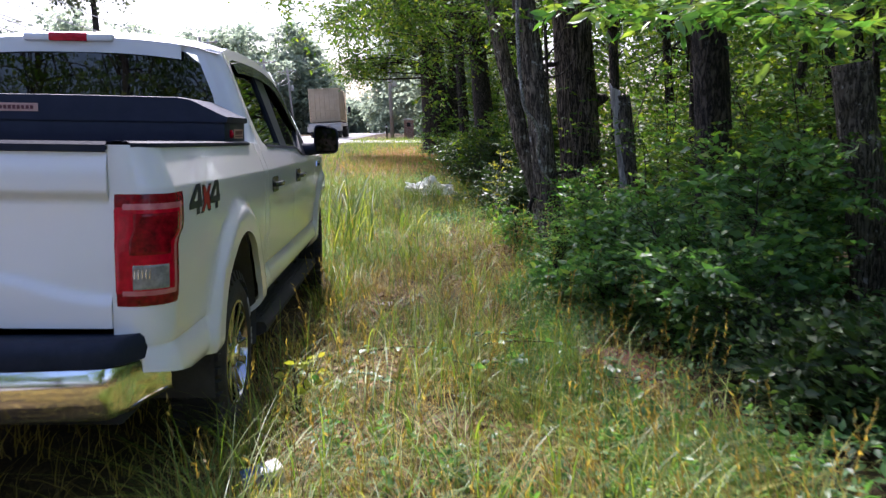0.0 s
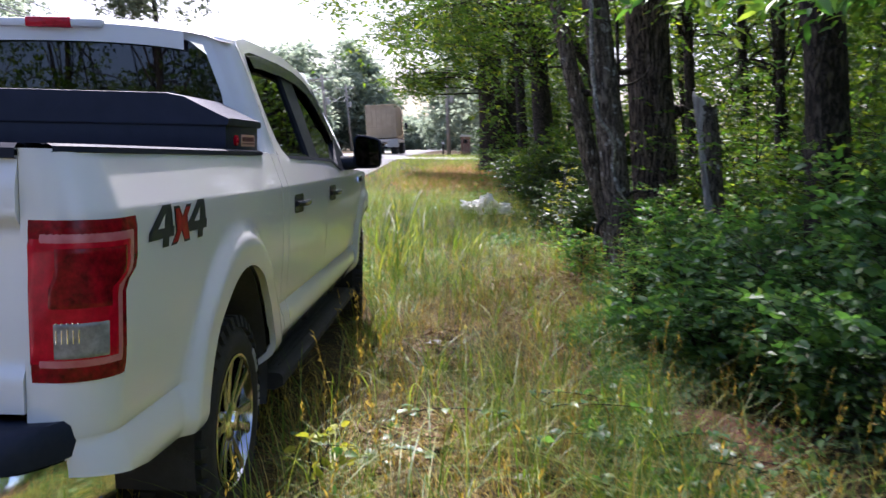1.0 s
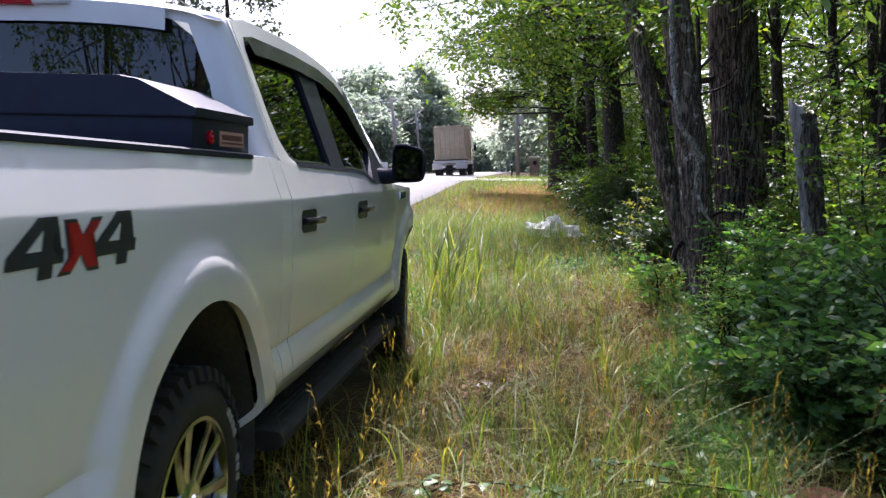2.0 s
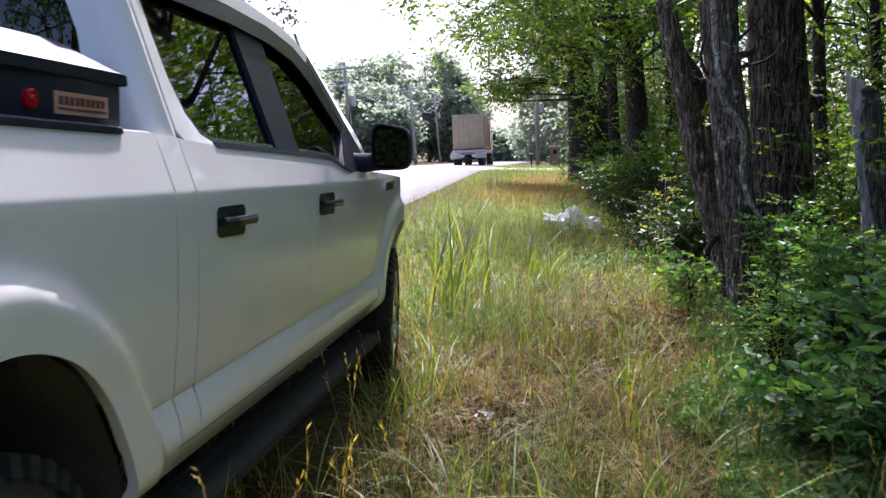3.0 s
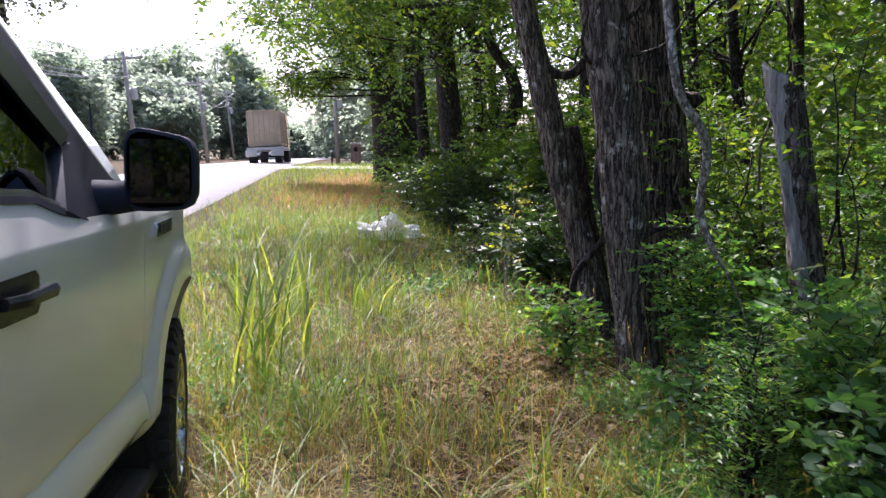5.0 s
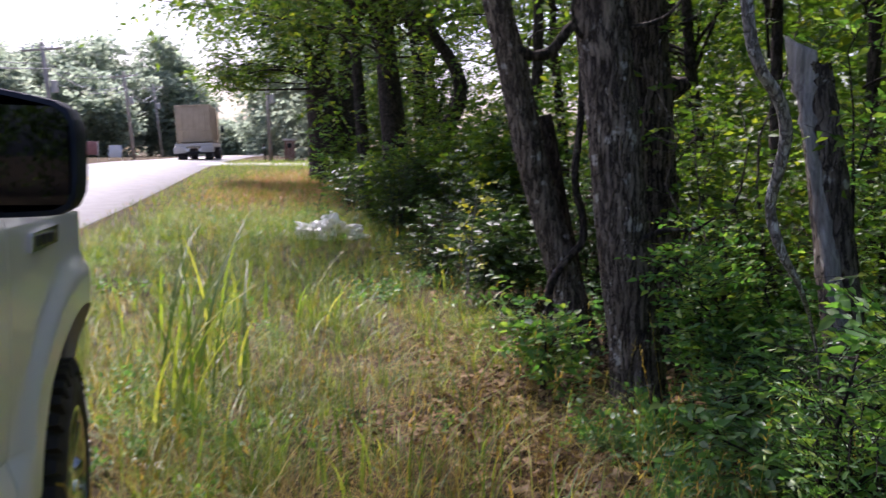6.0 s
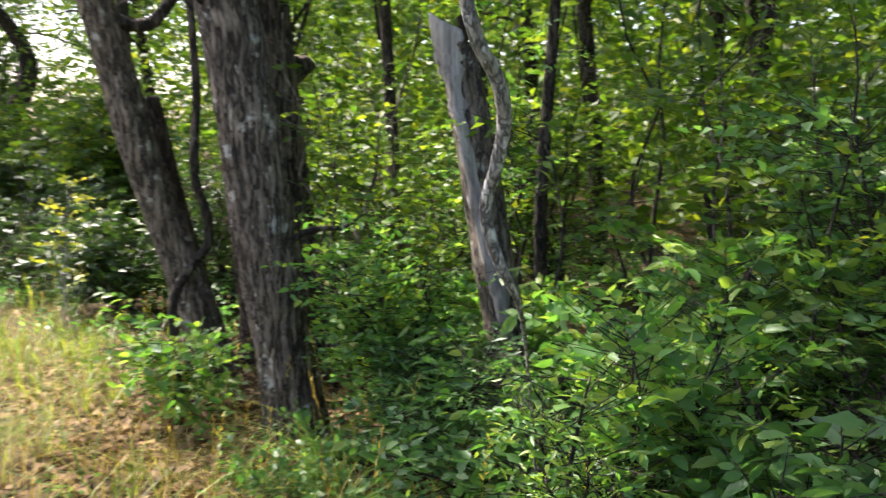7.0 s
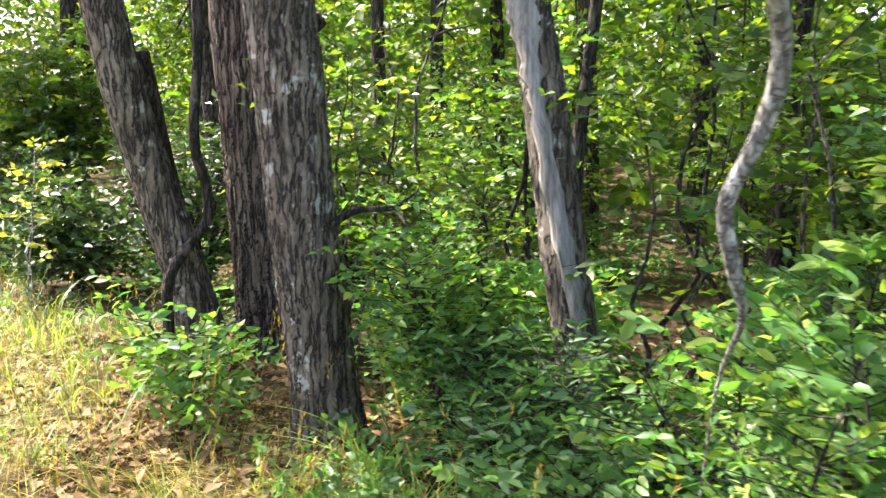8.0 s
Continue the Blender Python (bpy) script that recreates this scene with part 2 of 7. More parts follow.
# far leaves paled and greyed: distance haze put into the colour
M["leaf_hazed"] = leaf_mat("leaf_hazed", ((0.0, (0.17, 0.21, 0.175)), (0.6, (0.215, 0.26, 0.205)), (1.0, (0.28, 0.315, 0.24))), (1.9, 1.95, 1.85), 0.7, 0.6)
M["needle"] = leaf_mat("needle", ((0.0, (0.06, 0.085, 0.05)), (1.0, (0.13, 0.155, 0.10))), (1.4, 1.4, 1.1), 0.6, 0.35)
M["grass_green"] = leaf_mat("grass_green", ((0.0, (0.05, 0.10, 0.015)), (0.5, (0.12, 0.19, 0.028)), (0.8, (0.205, 0.265, 0.042)), (1.0, (0.34, 0.35, 0.075))), (1.65, 1.75, 0.65), 0.5, 0.42)
M["grass_dry"] = leaf_mat("grass_dry", ((0.0, (0.10, 0.076, 0.02)), (0.5, (0.29, 0.22, 0.05)), (1.0, (0.55, 0.44, 0.115))), (1.4, 1.3, 0.6), 0.6, 0.42)
M["straw_orange"] = leaf_mat("straw_orange", ((0.0, (0.34, 0.16, 0.06)), (1.0, (0.58, 0.33, 0.15))), (1.3, 1.15, 0.9), 0.6, 0.3)
M["litter"] = leaf_mat("litter", ((0.0, (0.10, 0.056, 0.028)), (0.5, (0.20, 0.122, 0.058)), (1.0, (0.34, 0.24, 0.13))), (1.1, 1.0, 0.8), 0.8, 0.2)
M["yellow_leaf"] = leaf_mat("yellow_leaf", ((0.0, (0.20, 0.27, 0.03)), (1.0, (0.42, 0.44, 0.05))), (1.5, 1.4, 0.7), 0.5, 0.4)
M["plastic_bag"] = leaf_mat("plastic_bag", ((0.0, (0.82, 0.83, 0.84)), (1.0, (0.9, 0.9, 0.9))), (1.1, 1.1, 1.1), 0.35, 0.25)
M["trailer_tan"] = surface("trailer_tan", (0.40, 0.31, 0.20), (0.52, 0.42, 0.28), 1.5, 0.6)
M["cab_dark"] = surface("cab_dark", (0.06, 0.03, 0.03), (0.1, 0.05, 0.045), 2.0, 0.35)
M["pole_wood"] = surface("pole_wood", (0.26, 0.23, 0.19), (0.40, 0.36, 0.31), 4.0, 0.9, stretch=(1, 1, 0.1))
M["wire"] = surface("wire", (0.25, 0.25, 0.26), (0.36, 0.36, 0.37), 4.0, 0.5)
M["brick"] = surface("brick", (0.20, 0.10, 0.075), (0.33, 0.18, 0.13), 8.0, 0.9, bump=0.02)
M["sign_white"] = surface("sign_white", (0.7, 0.7, 0.68), (0.8, 0.8, 0.78), 6.0, 0.5)
M["sign_brown"] = surface("sign_brown", (0.25, 0.1, 0.09), (0.4, 0.18, 0.15), 6.0, 0.5)
M["can_blue"] = surface("can_blue", (0.03, 0.08, 0.22), (0.05, 0.13, 0.32), 12.0, 0.35)
M["paper"] = surface("paper", (0.62, 0.6, 0.55), (0.78, 0.76, 0.71), 12.0, 0.7)


# ---- mesh helpers ----
def empty(name, place, turn=(0, 0, 0)):
    e = new(name)
    e.empty_display_size = 0.2
    e.matrix_world = pose(*place, *turn)
    return e


def finish(name, me, material, parent=None, label="", smooth=True, angle=40):
    me.materials.clear()
    for mm in material if isinstance(material, (list, tuple)) else [material]:
        me.materials.append(mm)
    if smooth:
        me.polygons.foreach_set("use_smooth", [True] * len(me.polygons))
        if angle:
            me.set_sharp_from_angle(angle=radians(angle))
    ob = new(name, me)
    if parent:
        ob.parent = parent
    if label:
        ob["label"] = label
    return ob


def part(name, bm, material, parent=None, label="", smooth=True, angle=40):
    me = bpy.data.meshes.new(name)
    bm.to_mesh(me)
    bm.free()
    return finish(name, me, material, parent, label, smooth, angle)


def np_mesh(name, verts, tris, material, parent=None, label="", smooth=False, slots=None):
    """A mesh from arrays of corners and triangles; slots: material index for each triangle."""
    me = bpy.data.meshes.new(name)
    verts, tris = np.asarray(verts, np.float32), np.asarray(tris, np.int32)
    me.vertices.add(len(verts))
    me.vertices.foreach_set("co", verts.ravel())
    me.loops.add(tris.size)
    me.loops.foreach_set("vertex_index", tris.ravel())
    me.polygons.add(len(tris))
    me.polygons.foreach_set("loop_start", np.arange(0, tris.size, 3, dtype=np.int32))
    if slots is not None:
        me.polygons.foreach_set("material_index", np.asarray(slots, np.int32))
    me.update(calc_edges=True)
    return finish(name, me, material, parent, label, smooth, 0)


def add_box(bm, lo, hi, bevel=0.0, seg=2):
    vs = [bm.verts.new((x, y, z)) for z in (lo[2], hi[2]) for x, y in ((lo[0], lo[1]), (hi[0], lo[1]), (hi[0], hi[1]), (lo[0], hi[1]))]
    fs = [bm.faces.new([vs[i] for i in f]) for f in ((3, 2, 1, 0), (4, 5, 6, 7), (0, 1, 5, 4), (1, 2, 6, 5), (2, 3, 7, 6), (3, 0, 4, 7))]
    if bevel:
        es = list({e for f in fs for e in f.edges})
        bmesh.ops.bevel(bm, geom=es, offset=bevel, segments=seg, affect="EDGES", profile=0.5)
    return vs


def box_bm(lo, hi, bevel=0.0, seg=2):
    bm = bmesh.new()
    add_box(bm, lo, hi, bevel, seg)
    return bm


def add_grid(bm, rows, close_u=False):
    """Faces between rows of points (lists of equal length)."""
    vs = [[bm.verts.new(p) for p in row] for row in rows]
    for a, b in zip(vs, vs[1:]):
        k = len(a)
        for i in range(k if close_u else k - 1):
            j = (i + 1) % k
            try:
                bm.faces.new((a[i], a[j], b[j], b[i]))
            except ValueError:
                pass
    return vs


def grid_bm(rows, close_u=False, merge=1e-4, flip=False):
    bm = bmesh.new()
    add_grid(bm, rows, close_u)
    bmesh.ops.remove_doubles(bm, verts=bm.verts, dist=merge)
    bmesh.ops.recalc_face_normals(bm, faces=bm.faces)
    if flip:
        bmesh.ops.reverse_faces(bm, faces=bm.faces)
    return bm


def mirrored(bm):
    """A copy turned over to the other side of x = 0."""
    c = bm.copy()
    for v in c.verts:
        v.co.x = -v.co.x
    bmesh.ops.reverse_faces(c, faces=c.faces)
    return c


def tube_arrays(points, radii, sides=10, wobble=0.0, seed=0, flare=0.0):
    """Corner and triangle arrays of a tapered tube along points."""
    pts = np.asarray(points, float)
    rs = np.asarray(radii, float)
    rng = np.random.default_rng(seed)
    tang = np.gradient(pts, axis=0)
    tang /= np.linalg.norm(tang, axis=1)[:, None] + 1e-9
    ref = np.array([1.0, 0.0, 0.0]) if abs(tang[0][0]) < 0.8 else np.array([0.0, 1.0, 0.0])
    u = np.cross(tang, ref)
    u /= np.linalg.norm(u, axis=1)[:, None] + 1e-9
    w = np.cross(tang, u)
    ang = np.linspace(0, 2 * np.pi, sides, endpoint=False)
    lobes = 1 + wobble * (np.sin(3 * ang + rng.uniform(0, 6))[None] * 0.6 + np.sin(5 * ang + rng.uniform(0, 6))[None] * 0.4)
    lobes = lobes + wobble * 0.35 * rng.normal(size=(len(pts), sides))
    rad = rs[:, None] * lobes
    v = pts[:, None] + rad[..., None] * (np.cos(ang)[None, :, None] * u[:, None] + np.sin(ang)[None, :, None] * w[:, None])
    k, s = len(pts), sides
    a = (np.arange(k - 1)[:, None] * s + np.arange(s)[None]).ravel()
    b = (np.arange(k - 1)[:, None] * s + (np.arange(s)[None] + 1) % s).ravel()
    tri = np.concatenate([np.stack([a, b, b + s], 1), np.stack([a, b + s, a + s], 1)])
    verts = np.concatenate([v.reshape(-1, 3), pts[:1], pts[-1:]])
    i0, i1 = k * s, k * s + 1
    r = np.arange(s)
    caps = np.concatenate([np.stack([np.full(s, i0), (r + 1) % s, r], 1), np.stack([np.full(s, i1), (k - 1) * s + r, (k - 1) * s + (r + 1) % s], 1)])
    return verts, np.concatenate([tri, caps])


def join_arrays(items):
    vs, ts, n = [], [], 0
    for v, t in items:
        vs.append(v)
        ts.append(t + n)
        n += len(v)
    return np.concatenate(vs), np.concatenate(ts)


def smooth_curve(ctrl, n):
    """Points along a soft curve through control points."""
    c = np.asarray(ctrl, float)
    p = np.concatenate([[2 * c[0] - c[1]], c, [2 * c[-1] - c[-2]]])
    out = []
    for s in np.linspace(0, len(c) - 1 - 1e-6, n):
        i, t = int(s), s - int(s)
        a, b, d, e = p[i], p[i + 1], p[i + 2], p[i + 3]
        out.append(0.5 * (2 * b + (d - a) * t + (2 * a - 5 * b + 4 * d - e) * t * t + (3 * b - a - 3 * d + e) * t ** 3))
    return np.array(out)


# ---- the lie of the land ----
def smoothstep(a, b, x):
    t = np.clip((x - a) / (b - a), 0, 1)
    return t * t * (3 - 2 * t)


def ground_z(x, y):
    """Height of the ground: a verge, a shallow ditch beside the wood, the road climbing away."""
    x, y = np.asarray(x, float), np.asarray(y, float)
    climb = 0.026 * 42 * smoothstep(12, 66, y) + 0.3 * smoothstep(60, 140, y) + 1.5 * smoothstep(140, 400, y)
    ditch = -0.16 * np.exp(-((x - 1.9) / 0.55) ** 2) * smoothstep(2, 5, y) * (1 - smoothstep(8.2, 9.6, y))
    bank = 0.05 * smoothstep(2.4, 5.0, x) - 0.05 * smoothstep(-0.4, -1.2, x) * (1 - smoothstep(12, 18, y))
    lumps = 0.025 * np.sin(x * 2.3 + y * 0.7) * np.sin(y * 1.9 - x) * smoothstep(-1.2, 0.2, x)
    return climb + ditch + bank + lumps * (1 - smoothstep(20, 40, y))


def road_edge(y):
    """x of the road's near edge."""
    return -4.2 - 0.05 * (np.asarray(y, float) - 5)


# ---- ground and road ----
def ground():
    xs = np.unique(np.concatenate([-np.geomspace(12, 420, 26), np.arange(-12, 8.01, 0.25), np.geomspace(8.2, 420, 30)]))
    ys = np.unique(np.concatenate([-np.geomspace(6, 200, 18), np.arange(-6, 30.01, 0.25), np.geomspace(30.3, 480, 46)]))
    gx, gy = np.meshgrid(xs, ys)
    rng = np.random.default_rng(4)
    gz = ground_z(gx, gy) + rng.normal(0, 0.008, gx.shape) * (np.abs(gx) < 12)
    gz = gz - 0.03 * ((gx < road_edge(gy) - 0.3) & (gx > road_edge(gy) - 6.9))
    v = np.stack([gx, gy, gz], -1).reshape(-1, 3)
    nx = len(xs)
    i = (np.arange(len(ys) - 1)[:, None] * nx + np.arange(nx - 1)[None]).ravel()
    tri = np.concatenate([np.stack([i, i + 1, i + nx + 1], 1), np.stack([i, i + nx + 1, i + nx], 1)])
    tagged(np_mesh("ground", v, tri, M["ground"], smooth=True), "roadside verge with leaf litter and thin grass", "ground", kind="structure")


def strip(name, off0, off1, y0, y1, lift, mat, label, cat, step=2.5, thick=0.02):
    """A band along the road between two distances from its near edge."""
    rows = []
    for y in np.arange(y0, y1, step):
        e = float(road_edge(y))
        z = float(ground_z(e - 3, y)) + lift
        rows.append([(e - off0, y, z - 0.03), (e - off0, y, z), (e - (off0 + off1) / 2, y, z + (0.04 if off1 - off0 > 2 else 0)), (e - off1, y, z), (e - off1, y, z - 0.03)])
    return tagged(part(name, grid_bm(rows), mat, angle=0), label, cat, kind="structure")


ground()
strip("road", 0.0, 7.0, -60, 330, 0.02, M["asphalt"], "sun-bleached grey two-lane asphalt road", "road")
for o in (3.32, 3.58):
    strip("centre_line", o, o + 0.1, -60, 200, 0.066, M["line_paint"], "worn yellow centre line", "road marking")


# ---- the pickup ----
PX, PY, PZ = -2.327, 6.0, -0.05       # its base, amid the wheels
YAW = 2.5                             # it stands parallel to the road
HW = 1.18                             # half width at the doors
REAR, BEDF, DOORR, DOORM, DOORF, NOSE = 3.21, 5.225, 5.37, 6.42, 7.42, 9.0
ARCH = ((4.47, 0.50, 0.53, 0.57), (8.0, 0.50, 0.46, 0.545))


STATION = ((3.0, 3.0), (4.95, 4.95), (5.225, 5.31), (5.37, 5.465), (6.42, 6.68), (7.05, 7.45), (7.42, 8.08), (8.0, 8.75), (9.0, 9.75))


def tv(x, y, z):
    """Truck place: x from its middle, y by the body's stations, z as in the world."""
    along = float(np.interp(y, [a for a, _ in STATION], [b for _, b in STATION])) if y > 3.0 else y
    if y > 9.0:
        along = y + 0.75
    return Vector((x, along - PY, z + 0.065))


PROFILE_Z = (0.48, 0.55, 0.60, 0.63, 0.69, 0.755, 0.77, 1.0, 1.2, 1.335, 1.352, 1.50, 1.60)
PROFILE_X = (-0.085, -0.030, 0.002, 0.012, 0.004, -0.018, -0.012, 0.004, 0.006, 0.003, 0.000, -0.054, -0.090)


def belt(y):
    return float(np.interp(y, (3.2, 5.27, 5.6, 6.4, 6.82, 6.95, 7.08, 7.45, 8.3, 9.0), (1.545, 1.525, 1.50, 1.485, 1.465, 1.43, 1.395, 1.385, 1.33, 1.20)))


def crease_shift(y):
    """How far the shoulder crease lies above its middle height: it falls towards the front."""
    return float(np.interp(y, (3.2, 5.4, 7.5), (0.03, 0.005, -0.005)))


def side_x(y, z):
    """Half width of the body at a place along it."""
    x = HW + float(np.interp(z - crease_shift(y) * float(smoothstep(1.0, 1.25, z)), PROFILE_Z, PROFILE_X))
    for yc, zc, ry, rz in ARCH:
        r = math.hypot((y - yc) / ry, (z - zc) / rz)
        w = 1 - float(smoothstep(1.19, 1.32, r))
        if z < 0.9:
            x += w * (HW - 0.004 - x) * float(smoothstep(0.48, 0.60, z))
        x += (0.042 if yc < 6 else 0.030) * w * float(smoothstep(0.50, 0.62, z))
    if y < 4.2:
        x -= 0.028 * (4.2 - y) ** 1.5
    if y < REAR + 0.15:
        d = min(0.15, REAR + 0.15 - y)
        x -= 0.15 - math.sqrt(max(0, 0.15 ** 2 - d * d))
    if y > 8.05:
        x -= 0.62 * ((y - 8.05) / 0.95) ** 1.6
    return x


def arch_z(y):
    """Lower edge of the body: the rocker line, or a wheel arch."""
    low = float(np.interp(y, (3.2, 3.5, 4.0, 5.0, 7.4, 8.5, 9.0), (0.66, 0.60, 0.56, 0.50, 0.48, 0.58, 0.62)))
    for yc, zc, ry, rz in ARCH:
        d = (y - yc) / ry
        if abs(d) < 1:
            low = max(low, zc + rz * math.sqrt(1 - d * d))
    return low


def columns(y0, y1, step=0.035):
    ys = set(np.round(np.arange(y0, y1, step), 4)) | {y1}
    for yc, _, ry, _ in ARCH:
        ys |= {round(yc + ry * math.cos(a), 4) for a in np.linspace(0, math.pi, 60)}
    if y0 < REAR + 0.1:
        ys |= {round(REAR + 0.15 - 0.15 * math.sin(a), 4) for a in np.linspace(0, math.pi / 2, 12)}
    return sorted(y for y in ys if y0 <= y <= y1)


def body_panel(y0, y1, z_low=None, z_top=None, step=0.035):
    """A pressed panel of the body's side, with its edges turned in."""
    rows = []
    base = np.concatenate([np.arange(0.48, 0.73, 0.03), [0.74, 0.755, 0.763, 0.77], np.arange(0.80, 1.32, 0.03), [1.335, 1.345, 1.352, 1.36], np.linspace(1.38, 1.5, 6)])
    for y in columns(y0, y1, step):
        lo = max(arch_z(y), z_low or 0)
        top = belt(y) if z_top is None else z_top
        col = []
        for z in base:
            kz = 1.352 + crease_shift(y)
            zz = z + crease_shift(y) * float(smoothstep(1.0, 1.25, z)) if z <= 1.352 else kz + (z - 1.352) * (max(top, kz + 0.002) - kz) / 0.148
            zz = min(max(zz, lo), top)
            col.append(tv(side_x(y, zz), y, zz))
        first, last = col[0], col[-1]
        edge = arch_z(y) > 0.7
        col = [first + Vector((-0.035 if edge else -0.03, 0, 0.012))] + col + [last + Vector((-0.05, 0, -0.004))]
        rows.append(col)
    inset = Vector((-0.03, 0, 0))
    if y0 == REAR:
        flat = [Vector((0.946, p.y, p.z)) for p in rows[0]]
        rows = [[p + Vector((0, 0.06, 0)) for p in flat], flat] + rows
    else:
        rows = [[p + inset for p in rows[0]]] + rows
    rows = rows + [[p + inset for p in rows[-1]]]
    return grid_bm(rows)


def both(name, bm, material, parent, label="", angle=35):
    """The same part on the truck's right and left."""
    other = mirrored(bm)
    a = part(name, bm, material, parent, label, angle=angle)
    b = part(name, other, material, parent, label, angle=angle)
    return a, b


def plate(outline, x_of, thick):
    """A thick plate over an outline of (y, z), lying on the surface x_of(y, z)."""
    bm = bmesh.new()
    front = [bm.verts.new(tv(x_of(y, z), y, z)) for y, z in outline]
    back = [bm.verts.new(tv(x_of(y, z) - thick, y, z)) for y, z in outline]
    bm.faces.new(front)
    bm.faces.new(back[::-1])
    for i in range(len(front)):
        j = (i + 1) % len(front)
        bm.faces.new((front[i], back[i], back[j], front[j]))
    bmesh.ops.triangulate(bm, faces=[f for f in bm.faces if len(f.verts) > 4])
    bmesh.ops.recalc_face_normals(bm, faces=bm.faces)
    return bm


def band(outer, inner, x_of, thick, drop=0.0, close=True):
    """A frame between two outlines with as many corners each."""
    rows = [[tv(x_of(y, z) - thick, y, z) for y, z in outer], [tv(x_of(y, z), y, z) for y, z in outer],
            [tv(x_of(y, z) - drop, y, z) for y, z in inner], [tv(x_of(y, z) - thick, y, z) for y, z in inner]]
    return grid_bm(rows, close_u=close)


def green_x(y, z):
    """Half width of the cab's window band, leaning in to the roof."""
    x = HW - 0.054 - 0.36 * (z - 1.5) - 0.06 * max(0.0, z - 1.95)
    if y > 7.0:
        x -= 0.10 * (y - 7.0)
    return x


GLASS_LOOP = [(5.62, 1.503), (5.53, 1.535), (5.475, 1.60), (5.445, 1.70), (5.435, 1.85), (5.44, 1.98), (5.475, 2.045), (5.60, 2.068), (6.0, 2.075), (6.4, 2.065), (6.70, 2.025), (6.90, 1.945),
              (7.02, 1.83), (7.13, 1.69), (7.22, 1.57), (7.29, 1.47), (7.31, 1.40), (7.09, 1.397), (6.96, 1.428), (6.83, 1.467), (6.60, 1.478), (6.40, 1.486), (6.05, 1.495), (5.82, 1.50)]
FRAME_LOOP = [(5.56, 1.497), (5.42, 1.505), (5.376, 1.54), (5.376, 1.70), (5.378, 1.85), (5.38, 2.0), (5.385, 2.10), (5.56, 2.135), (6.0, 2.145), (6.42, 2.135), (6.76, 2.095), (6.99, 2.00),
              (7.12, 1.86), (7.23, 1.715), (7.34, 1.58), (7.44, 1.47), (7.45, 1.384), (7.08, 1.385), (6.93, 1.418), (6.81, 1.456), (6.60, 1.467), (6.40, 1.476), (6.05, 1.485), (5.80, 1.49)]


def shrink(loop, d):
    """An outline moved inwards by about d."""
    c = np.array(loop)
    nxt, prv = np.roll(c, -1, 0), np.roll(c, 1, 0)
    t = nxt - prv
    t /= np.linalg.norm(t, axis=1)[:, None]
    nrm = np.stack([t[:, 1], -t[:, 0]], 1)
    return [tuple(p) for p in c + nrm * d]


def lathe(profile, seg=64):
    """A ring about the x axis from (x, radius) pairs."""
    return [[Vector((x, r * math.cos(a), r * math.sin(a))) for x, r in profile] for a in np.linspace(0, 2 * math.pi, seg, endpoint=False)]


